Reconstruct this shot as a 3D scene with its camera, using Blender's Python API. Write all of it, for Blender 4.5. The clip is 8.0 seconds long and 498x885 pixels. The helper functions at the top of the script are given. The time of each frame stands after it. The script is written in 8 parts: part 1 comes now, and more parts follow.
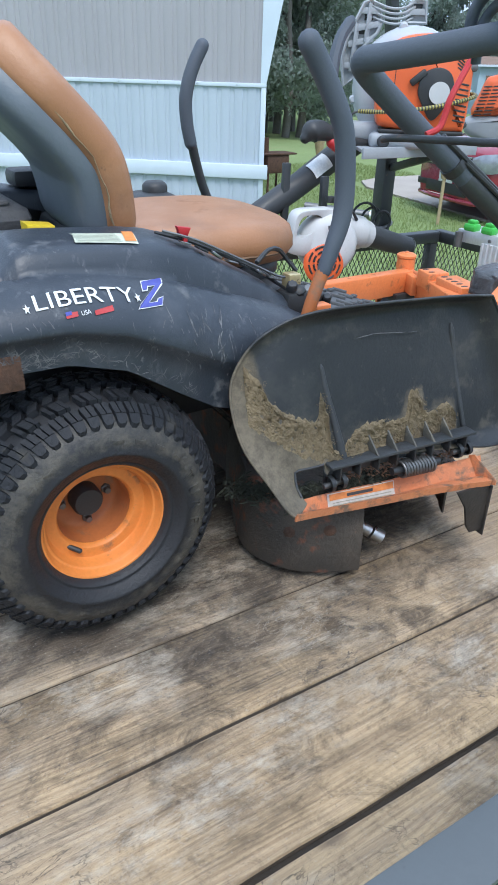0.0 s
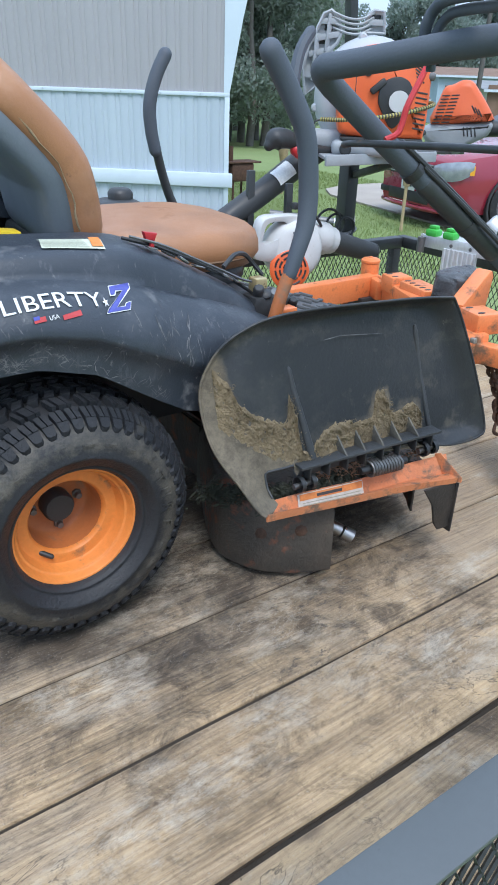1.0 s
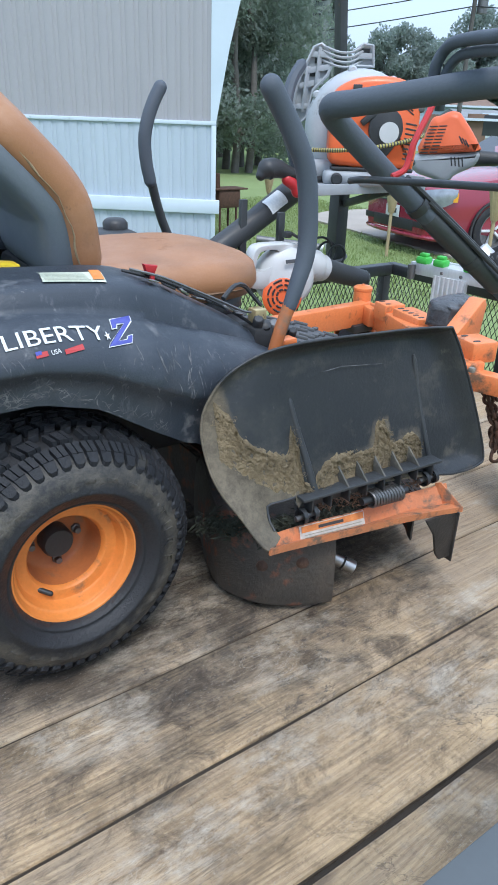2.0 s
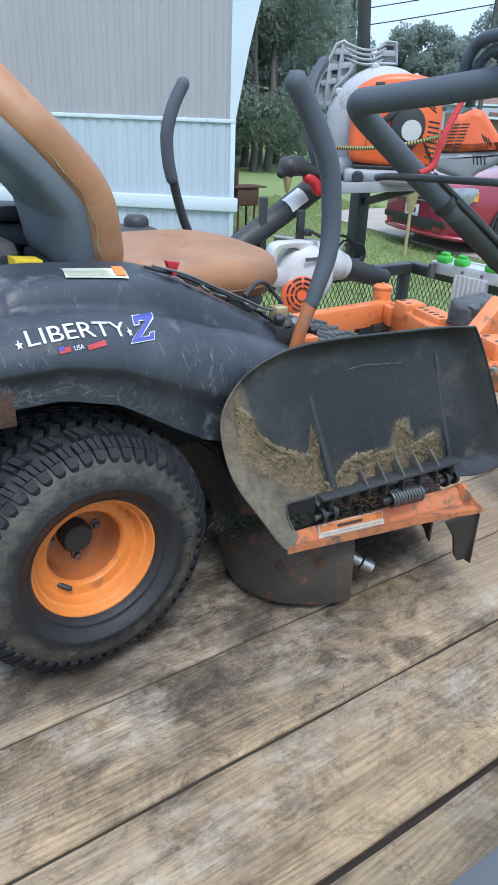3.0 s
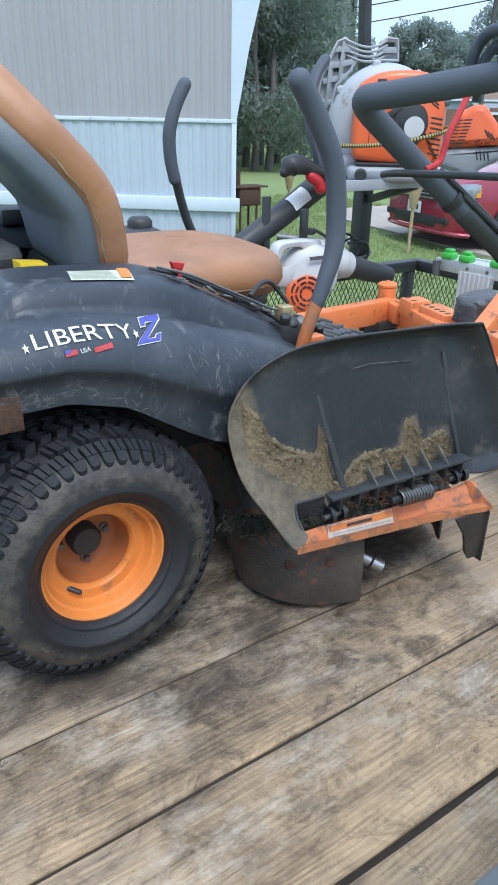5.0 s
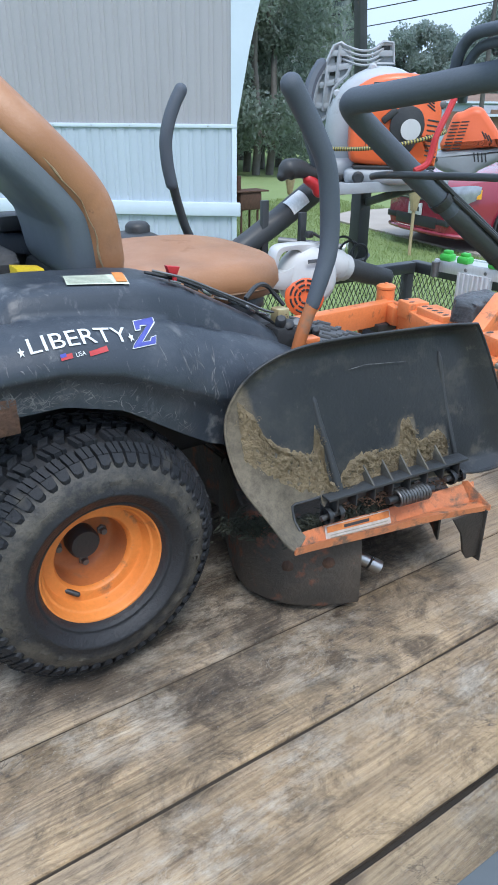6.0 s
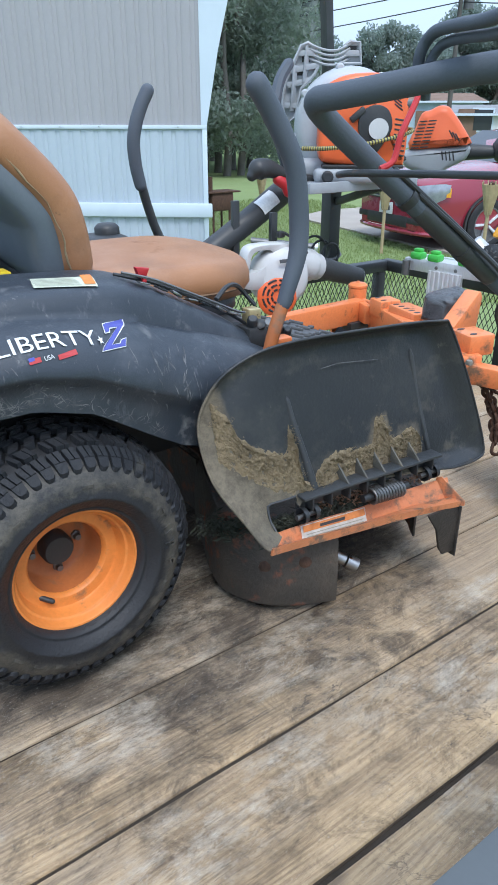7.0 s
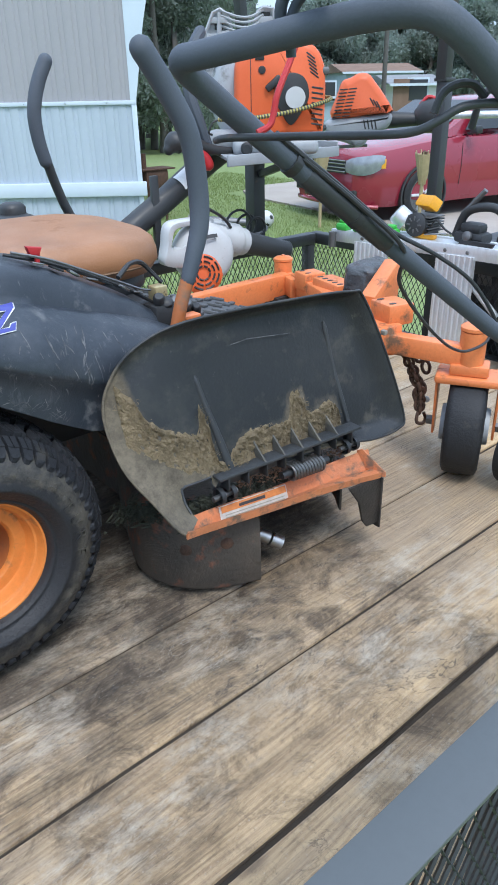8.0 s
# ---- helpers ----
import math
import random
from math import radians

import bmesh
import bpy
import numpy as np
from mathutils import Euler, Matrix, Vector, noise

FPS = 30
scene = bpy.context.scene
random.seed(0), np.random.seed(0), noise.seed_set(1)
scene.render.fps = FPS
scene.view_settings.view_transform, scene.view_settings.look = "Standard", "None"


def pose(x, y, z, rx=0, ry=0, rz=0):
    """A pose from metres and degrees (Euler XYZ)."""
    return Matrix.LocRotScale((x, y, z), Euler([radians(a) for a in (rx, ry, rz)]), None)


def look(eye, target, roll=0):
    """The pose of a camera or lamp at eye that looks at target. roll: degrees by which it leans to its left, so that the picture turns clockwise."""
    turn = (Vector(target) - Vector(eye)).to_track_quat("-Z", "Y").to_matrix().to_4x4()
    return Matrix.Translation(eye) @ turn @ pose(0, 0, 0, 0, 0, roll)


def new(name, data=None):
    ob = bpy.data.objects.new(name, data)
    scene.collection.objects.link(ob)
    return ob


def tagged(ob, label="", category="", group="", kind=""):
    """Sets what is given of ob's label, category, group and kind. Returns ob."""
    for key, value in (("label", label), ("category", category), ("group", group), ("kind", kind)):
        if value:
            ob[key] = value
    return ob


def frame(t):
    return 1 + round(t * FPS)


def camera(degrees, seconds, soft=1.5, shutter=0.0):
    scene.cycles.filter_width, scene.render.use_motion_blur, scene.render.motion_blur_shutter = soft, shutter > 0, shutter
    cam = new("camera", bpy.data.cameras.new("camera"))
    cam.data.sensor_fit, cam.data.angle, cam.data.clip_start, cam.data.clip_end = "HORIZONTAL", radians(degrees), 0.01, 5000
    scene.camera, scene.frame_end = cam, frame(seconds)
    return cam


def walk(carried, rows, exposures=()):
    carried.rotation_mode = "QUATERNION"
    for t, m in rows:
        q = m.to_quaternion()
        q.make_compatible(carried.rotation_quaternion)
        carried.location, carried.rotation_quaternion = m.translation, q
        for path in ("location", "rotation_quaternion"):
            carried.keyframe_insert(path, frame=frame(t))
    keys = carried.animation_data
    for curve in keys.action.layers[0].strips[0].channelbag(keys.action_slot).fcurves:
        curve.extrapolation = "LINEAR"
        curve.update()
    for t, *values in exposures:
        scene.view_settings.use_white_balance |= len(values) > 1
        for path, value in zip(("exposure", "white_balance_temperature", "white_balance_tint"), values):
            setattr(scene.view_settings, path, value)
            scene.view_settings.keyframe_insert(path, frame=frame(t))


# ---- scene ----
cam = camera(39.3, 8.0, soft=1.7)
PATH = [
    (0, (0.101, 0.257, 0.987), (1.053, 1.749, 0.055), 1.9),
    (0.5, (0.09, 0.247, 0.983), (1.094, 1.694, 0.034), 2.6),
    (1, (0.092, 0.242, 0.984), (1.12, 1.696, 0.074), 2.0),
    (1.5, (0.1, 0.254, 0.993), (1.202, 1.678, 0.121), 2.5),
    (2, (0.079, 0.276, 0.994), (1.154, 1.732, 0.143), 2.1),
    (2.2, (0.068, 0.287, 0.993), (1.097, 1.773, 0.136), 2.0),
    (3.3, (0.073, 0.282, 0.989), (1.13, 1.75, 0.136), 2.6),
    (3.5, (0.073, 0.281, 0.985), (1.143, 1.74, 0.133), 2.8),
    (4, (0.076, 0.284, 0.982), (1.145, 1.73, 0.105), 2.5),
    (4.5, (0.076, 0.288, 0.984), (1.127, 1.745, 0.106), 1.8),
    (4.7, (0.071, 0.295, 0.987), (1.11, 1.768, 0.12), 1.7),
    (5.8, (0.076, 0.276, 0.991), (1.084, 1.779, 0.139), 0.4),
    (6, (0.079, 0.276, 0.989), (1.099, 1.774, 0.142), 0.5),
    (6.5, (0.085, 0.276, 0.987), (1.138, 1.749, 0.138), 0.3),
    (7, (0.088, 0.276, 0.987), (1.161, 1.738, 0.142), 0.1),
    (7.5, (0.109, 0.271, 0.982), (1.211, 1.701, 0.122), -0.2),
    (8, (0.173, 0.249, 0.973), (1.329, 1.61, 0.074), -1.1),
]
walk(cam, [(t, look(eye, target, roll)) for t, eye, target, roll in PATH])

# ---- light: bright overcast sky, the sun behind thin cloud ----
SUN_ELEV, SUN_TURN = 58.0, 200.0
world = bpy.data.worlds.new("overcast_sky")
scene.world = world
world.use_nodes = True
wn = world.node_tree
sky = wn.nodes.new("ShaderNodeTexSky")
sky.sky_type = "NISHITA"
sky.sun_disc = False
sky.sun_elevation, sky.sun_rotation = radians(SUN_ELEV), radians(SUN_TURN)
sky.air_density, sky.dust_density, sky.ozone_density = 1.0, 4.0, 1.0
grey = wn.nodes.new("ShaderNodeMixRGB")
grey.inputs[0].default_value = 0.85
grey.inputs[2].default_value = (7.9, 10.4, 14.35, 1)
wn.links.new(sky.outputs[0], grey.inputs[1])
back = wn.nodes["Background"]
back.inputs["Strength"].default_value = 0.085
# thick cloud: the zenith about twice as bright as the horizon
way = wn.nodes.new("ShaderNodeTexCoord")
part_z = wn.nodes.new("ShaderNodeSeparateXYZ")
wn.links.new(way.outputs["Generated"], part_z.inputs[0])
lift = wn.nodes.new("ShaderNodeMapRange")
lift.inputs["To Min"].default_value, lift.inputs["To Max"].default_value = 0.64, 1.25
wn.links.new(part_z.outputs["Z"], lift.inputs["Value"])
cloud = wn.nodes.new("ShaderNodeVectorMath")
cloud.operation = "SCALE"
wn.links.new(grey.outputs[0], cloud.inputs[0])
wn.links.new(lift.outputs[0], cloud.inputs["Scale"])
wn.links.new(cloud.outputs[0], back.inputs["Color"])
sun_data = bpy.data.lights.new("sun", "SUN")
sun_data.energy, sun_data.angle, sun_data.color = 1.4, radians(18), (0.98, 0.98, 0.98)
sun = new("sun", sun_data)
sa, se = radians(SUN_TURN), radians(SUN_ELEV)
sun.matrix_world = look((0, 0, 20), (-20 * math.sin(sa) / math.tan(se), -20 * math.cos(sa) / math.tan(se), 0))
scene.view_settings.exposure = 0.83


# ---- materials ----
def surface(name, base, alt=None, rough=0.6, metal=0.0, scale=8.0, bump=0.15, fine=120.0, stretch=(1, 1, 1),
            dirt=None, dirt_amount=0.0, dirt_scale=5.0, spread=0.5, coat=0.0, vary=0.0, rough_vary=0.15, fine_mix=0.25, shine=0.5):
    """A procedural surface: two-scale colour variation, optional dirt, fine relief."""
    m = bpy.data.materials.new(name)
    m.use_nodes = True
    t = m.node_tree
    n, l = t.nodes, t.links
    b = n["Principled BSDF"]
    co = n.new("ShaderNodeTexCoord")
    mp = n.new("ShaderNodeMapping")
    mp.inputs["Scale"].default_value = stretch
    l.new(co.outputs["Object"], mp.inputs["Vector"])
    vec = mp.outputs["Vector"]
    if vary:
        oi = n.new("ShaderNodeObjectInfo")
        off = n.new("ShaderNodeVectorMath")
        off.operation = "MULTIPLY_ADD"
        cx = n.new("ShaderNodeCombineXYZ")
        for k in range(3):
            l.new(oi.outputs["Random"], cx.inputs[k])
        off.inputs[1].default_value = (17.3, 9.1, 5.7)
        l.new(cx.outputs[0], off.inputs[0])
        l.new(vec, off.inputs[2])
        vec = off.outputs[0]
    alt = alt or tuple(c * 0.7 for c in base)

    def nz(s, detail, rough_n=0.55):
        x = n.new("ShaderNodeTexNoise")
        x.inputs["Scale"].default_value, x.inputs["Detail"].default_value, x.inputs["Roughness"].default_value = s, detail, rough_n
        l.new(vec, x.inputs["Vector"])
        return x.outputs["Fac"]

    def ramp(src, a, c):
        r = n.new("ShaderNodeMapRange")
        r.inputs["From Min"].default_value, r.inputs["From Max"].default_value = a, c
        l.new(src, r.inputs["Value"])
        return r.outputs["Result"]

    def mix(f, a, c, mode="MIX"):
        x = n.new("ShaderNodeMix")
        x.data_type, x.blend_type = "RGBA", mode
        for sock, v in ((x.inputs["Factor"], f), (x.inputs["A"], a), (x.inputs["B"], c)):
            if isinstance(v, (int, float)):
                sock.default_value = v
            elif isinstance(v, tuple):
                sock.default_value = (*v, 1)
            else:
                l.new(v, sock)
        return x.outputs["Result"]

    big = ramp(nz(scale, 5), 0.5 - spread * 0.5, 0.5 + spread * 0.5)
    col = mix(big, base, alt)
    small = nz(fine, 4, 0.6)
    col = mix(ramp(small, 0.35, 0.75), col, mix(fine_mix, col, tuple(c * 0.45 for c in base)))
    if vary:
        hv = n.new("ShaderNodeHueSaturation")
        vr = n.new("ShaderNodeMapRange")
        vr.inputs["To Min"].default_value, vr.inputs["To Max"].default_value = 1 - vary, 1 + vary
        l.new(oi.outputs["Random"], vr.inputs["Value"])
        l.new(vr.outputs[0], hv.inputs["Value"])
        l.new(col, hv.inputs["Color"])
        col = hv.outputs["Color"]
    if dirt:
        d = nz(dirt_scale, 8, 0.65)
        f = ramp(d, 0.62 - dirt_amount * 0.35, 0.72 - dirt_amount * 0.25)
        col = mix(f, col, dirt)
        rr = n.new("ShaderNodeMapRange")
        rr.inputs["To Min"].default_value, rr.inputs["To Max"].default_value = rough, min(1, rough + 0.35)
        l.new(f, rr.inputs["Value"])
        rough_src = rr.outputs[0]
    else:
        rr = n.new("ShaderNodeMapRange")
        rr.inputs["To Min"].default_value, rr.inputs["To Max"].default_value = max(0.02, rough - rough_vary), min(1, rough + rough_vary)
        l.new(big, rr.inputs["Value"])
        rough_src = rr.outputs[0]
    l.new(rough_src, b.inputs["Roughness"])
    l.new(col, b.inputs["Base Color"])
    b.inputs["Metallic"].default_value = metal
    b.inputs["Specular IOR Level"].default_value = shine
    b.inputs["Coat Weight"].default_value = coat
    if bump:
        bp = n.new("ShaderNodeBump")
        bp.inputs["Strength"].default_value, bp.inputs["Distance"].default_value = bump, 0.01
        l.new(small, bp.inputs["Height"])
        l.new(bp.outputs[0], b.inputs["Normal"])
    return m


def plank_wood(name):
    """Weathered trailer plank: grain along x, grey dirt and dark oily stains, painted shade by the mower, bare yellow
    wear.
    """
    m = bpy.data.materials.new(name)
    m.use_nodes = True
    t = m.node_tree
    n, l = t.nodes, t.links
    b = n["Principled BSDF"]
    geo = n.new("ShaderNodeNewGeometry")
    oi = n.new("ShaderNodeObjectInfo")
    cx = n.new("ShaderNodeCombineXYZ")
    mul = n.new("ShaderNodeMath")
    mul.operation, mul.inputs[1].default_value = "MULTIPLY", 37.0
    l.new(oi.outputs["Random"], mul.inputs[0])
    l.new(mul.outputs[0], cx.inputs[0])
    l.new(mul.outputs[0], cx.inputs[2])
    add = n.new("ShaderNodeVectorMath")
    l.new(geo.outputs["Position"], add.inputs[0])
    l.new(cx.outputs[0], add.inputs[1])

    def mapped(src, sc):
        mp = n.new("ShaderNodeMapping")
        mp.inputs["Scale"].default_value = sc
        l.new(src, mp.inputs["Vector"])
        return mp.outputs[0]

    def nz(vec, s, detail=6, r=0.6, dist=0.0):
        x = n.new("ShaderNodeTexNoise")
        x.inputs["Scale"].default_value, x.inputs["Detail"].default_value = s, detail
        x.inputs["Roughness"].default_value, x.inputs["Distortion"].default_value = r, dist
        l.new(vec, x.inputs["Vector"])
        return x.outputs["Fac"]

    def ramp(src, a, c, lo=0.0, hi=1.0):
        r = n.new("ShaderNodeMapRange")
        for k, v in zip(("From Min", "From Max", "To Min", "To Max"), (a, c, lo, hi)):
            r.inputs[k].default_value = v
        l.new(src, r.inputs["Value"])
        return r.outputs["Result"]

    def mix(f, a, c, mode="MIX"):
        x = n.new("ShaderNodeMix")
        x.data_type, x.blend_type = "RGBA", mode
        for sock, v in ((x.inputs["Factor"], f), (x.inputs["A"], a), (x.inputs["B"], c)):
            if isinstance(v, (int, float)):
                sock.default_value = v
            elif isinstance(v, tuple):
                sock.default_value = (*v, 1)
            else:
                l.new(v, sock)
        return x.outputs["Result"]

    def math2(op, a, c):
        x = n.new("ShaderNodeMath")
        x.operation = op
        for k, v in enumerate((a, c)):
            if isinstance(v, (int, float)):
                x.inputs[k].default_value = v
            else:
                l.new(v, x.inputs[k])
        return x.outputs[0]

    v = add.outputs[0]
    # growth rings: faint lines along the board
    warp = nz(mapped(v, (1.1, 4.0, 1)), 1.0, 3, 0.5)
    wave = n.new("ShaderNodeTexWave")
    wave.wave_type, wave.bands_direction = "BANDS", "Y"
    wave.inputs["Scale"].default_value, wave.inputs["Distortion"].default_value = 30.0, 2.5
    wave.inputs["Detail"].default_value, wave.inputs["Detail Scale"].default_value = 4.0, 2.0
    wv = n.new("ShaderNodeVectorMath")
    wv.operation = "MULTIPLY_ADD"
    cw = n.new("ShaderNodeCombineXYZ")
    l.new(warp, cw.inputs[1])
    wv.inputs[1].default_value = (0, 0.14, 0)
    l.new(cw.outputs[0], wv.inputs[0])
    l.new(mapped(v, (0.05, 1.0, 1.0)), wv.inputs[2])
    l.new(wv.outputs[0], wave.inputs["Vector"])
    rings = wave.outputs["Fac"]
    fibre = nz(mapped(v, (4.0, 210.0, 60.0)), 1.0, 6, 0.7)
    streak = nz(mapped(v, (1.4, 34.0, 10.0)), 1.0, 7, 0.68)
    tone = nz(mapped(v, (0.9, 3.0, 3.0)), 1.0, 5, 0.6)
    base = mix(ramp(tone, 0.36, 0.64), (0.58, 0.410, 0.228), (0.44, 0.312, 0.182))
    # grain shows in patches, where the surface is worn clean
    clean = nz(mapped(v, (1.6, 4.2, 3)), 1.0, 6, 0.62)
    show = ramp(clean, 0.42, 0.60, 0.25, 1.0)
    base = mix(math2("MULTIPLY", ramp(rings, 0.35, 0.95, 0, 0.75), show), base, (0.33, 0.215, 0.12))
    base = mix(math2("MULTIPLY", ramp(fibre, 0.46, 0.64, 0, 0.60), show), base, (0.17, 0.122, 0.085))
    base = mix(ramp(streak, 0.48, 0.72, 0, 0.35), base, (0.27, 0.20, 0.145))
    saw = nz(mapped(v, (150.0, 26.0, 40.0)), 1.0, 3, 0.6)
    base = mix(ramp(saw, 0.55, 0.72, 0, 0.28), base, (0.17, 0.13, 0.095))
    # grey trodden dirt, more of it inward where the wheels roll
    sep = n.new("ShaderNodeSeparateXYZ")
    l.new(geo.outputs["Position"], sep.inputs[0])
    inward = ramp(sep.outputs["Y"], 0.70, 1.30, -0.17, 0.13)
    grime = nz(mapped(v, (1.7, 2.8, 3)), 1.0, 12, 0.70)
    g = math2("ADD", math2("ADD", grime, inward), ramp(sep.outputs["X"], 1.22, 1.55, 0.0, -0.10))
    base = mix(ramp(g, 0.40, 0.64, 0, 0.70), base, mix(ramp(fibre, 0.36, 0.66), (0.335, 0.275, 0.212), (0.165, 0.135, 0.106)))
    # smoky black smudges of grease and rubber, soft at the edge; inner adds the mower's painted shadow
    inner = math2("ADD", ramp(sep.outputs["Y"], 0.60, 1.30, -0.020, 0.070), math2("ADD", ramp(sep.outputs["X"], 0.1, 0.8, -0.030, 0.022), ramp(sep.outputs["X"], 1.20, 1.50, 0.0, -0.17)))
    soak = nz(mapped(v, (2.8, 4.4, 3)), 1.0, 15, 0.70, 0.8)
    base = mix(ramp(math2("ADD", soak, inner), 0.47, 0.66, 0, 0.85), base, mix(1.0, base, (0.27, 0.258, 0.250), "MULTIPLY"))
    blot = nz(mapped(v, (8.5, 12.0, 3)), 1.0, 15, 0.80, 0.7)
    base = mix(ramp(math2("ADD", blot, inner), 0.505, 0.66, 0, 0.88), base, mix(1.0, base, (0.22, 0.214, 0.214), "MULTIPLY"))
    spots = nz(mapped(v, (30.0, 46.0, 9)), 1.0, 12, 0.8)
    base = mix(ramp(math2("ADD", spots, inner), 0.60, 0.69, 0, 0.75), base, (0.042, 0.036, 0.032))
    # pale scuffs and dried mud, worn thin
    pale = nz(mapped(v, (10.0, 20.0, 6)), 1.0, 14, 0.8)
    where = nz(mapped(v, (2.3, 3.8, 3)), 1.7, 5, 0.62)
    base = mix(math2("MULTIPLY", ramp(pale, 0.45, 0.62, 0, 0.75), ramp(where, 0.46, 0.60)), base, (0.50, 0.435, 0.345))
    speck = nz(v, 260.0, 4, 0.75)
    base = mix(ramp(speck, 0.58, 0.70, 0, 0.6), base, (0.070, 0.056, 0.044))
    grit = nz(v, 190.0, 3, 0.7)
    base = mix(ramp(math2("ADD", grit, ramp(sep.outputs["Y"], 0.95, 1.25, 0.0, 0.022)), 0.63, 0.73, 0, 0.42), base, (0.50, 0.46, 0.39))
    # crooked scratches and hairline checks
    for size, seed, tone_c in (((5.0, 9.0, 4.0), 3.3, (0.05, 0.040, 0.032)), ((9.0, 15.0, 6.0), 8.1, (0.52, 0.47, 0.40)), ((1.1, 42.0, 9.0), 5.7, (0.040, 0.031, 0.024))):
        off = n.new("ShaderNodeVectorMath")
        off.inputs[1].default_value = (seed, seed * 2, 0)
        l.new(v, off.inputs[0])
        line = nz(mapped(off.outputs[0], size), 1.0, 5, 0.6, 1.6)
        ridge = math2("ABSOLUTE", math2("SUBTRACT", line, 0.5), 0)
        mask = nz(mapped(off.outputs[0], (2.6, 4.2, 3)), 1.0, 5, 0.65)
        base = mix(math2("MULTIPLY", ramp(ridge, 0.010, 0.002), ramp(mask, 0.50, 0.62, 0, 0.75 if tone_c[0] < 0.3 else 0.3)), base, tone_c)
    # knots: sparse, small, a little drawn out along the grain
    kn = n.new("ShaderNodeTexVoronoi")
    kn.inputs["Scale"].default_value = 1.0
    l.new(mapped(v, (1.7, 3.6, 1.0)), kn.inputs["Vector"])
    base = mix(ramp(kn.outputs["Distance"], 0.06, 0.03, 0, 0.6), base, (0.10, 0.072, 0.052))
    l.new(base, b.inputs["Base Color"])
    l.new(ramp(fibre, 0.3, 0.8, 0.62, 0.88), b.inputs["Roughness"])
    h = math2("ADD", math2("MULTIPLY", fibre, -1.0), math2("MULTIPLY", streak, -0.8))
    h = math2("ADD", h, math2("MULTIPLY", spots, -0.6))
    bp = n.new("ShaderNodeBump")
    bp.inputs["Strength"].default_value, bp.inputs["Distance"].default_value = 0.7, 0.005
    l.new(h, bp.inputs["Height"])
    l.new(bp.outputs[0], b.inputs["Normal"])
    return m


def foliage(m, through_colour, share):
    """Lets part of the light pass through the leaf."""
    t = m.node_tree
    tr = t.nodes.new("ShaderNodeBsdfTranslucent")
    tr.inputs["Color"].default_value = (*through_colour, 1)
    mx = t.nodes.new("ShaderNodeMixShader")
    mx.inputs[0].default_value = share
    t.links.new(t.nodes["Principled BSDF"].outputs[0], mx.inputs[1])
    t.links.new(tr.outputs[0], mx.inputs[2])
    t.links.new(mx.outputs[0], t.nodes["Material Output"].inputs["Surface"])
    return m


def smear(m, colour, scale, lo, hi, amount=0.8, detail=8, turn=(0, 0, 0)):
    """Lays one more stain over a surface; scale draws it out along an axis."""
    t = m.node_tree
    n, l = t.nodes, t.links
    b = n["Principled BSDF"]
    co = n.new("ShaderNodeTexCoord")
    mp = n.new("ShaderNodeMapping")
    mp.inputs["Scale"].default_value = scale
    mp.inputs["Rotation"].default_value = turn
    l.new(co.outputs["Object"], mp.inputs["Vector"])
    nz = n.new("ShaderNodeTexNoise")
    nz.inputs["Scale"].default_value, nz.inputs["Detail"].default_value, nz.inputs["Roughness"].default_value = 1.0, detail, 0.68
    l.new(mp.outputs[0], nz.inputs["Vector"])
    mr = n.new("ShaderNodeMapRange")
    mr.inputs["From Min"].default_value, mr.inputs["From Max"].default_value, mr.inputs["To Max"].default_value = lo, hi, amount
    l.new(nz.outputs["Fac"], mr.inputs["Value"])
    mx = n.new("ShaderNodeMix")
    mx.data_type = "RGBA"
    old = b.inputs["Base Color"].links[0].from_socket
    l.new(mr.outputs[0], mx.inputs["Factor"])
    l.new(old, mx.inputs["A"])
    mx.inputs["B"].default_value = (*colour, 1)
    l.new(mx.outputs["Result"], b.inputs["Base Color"])
    return m


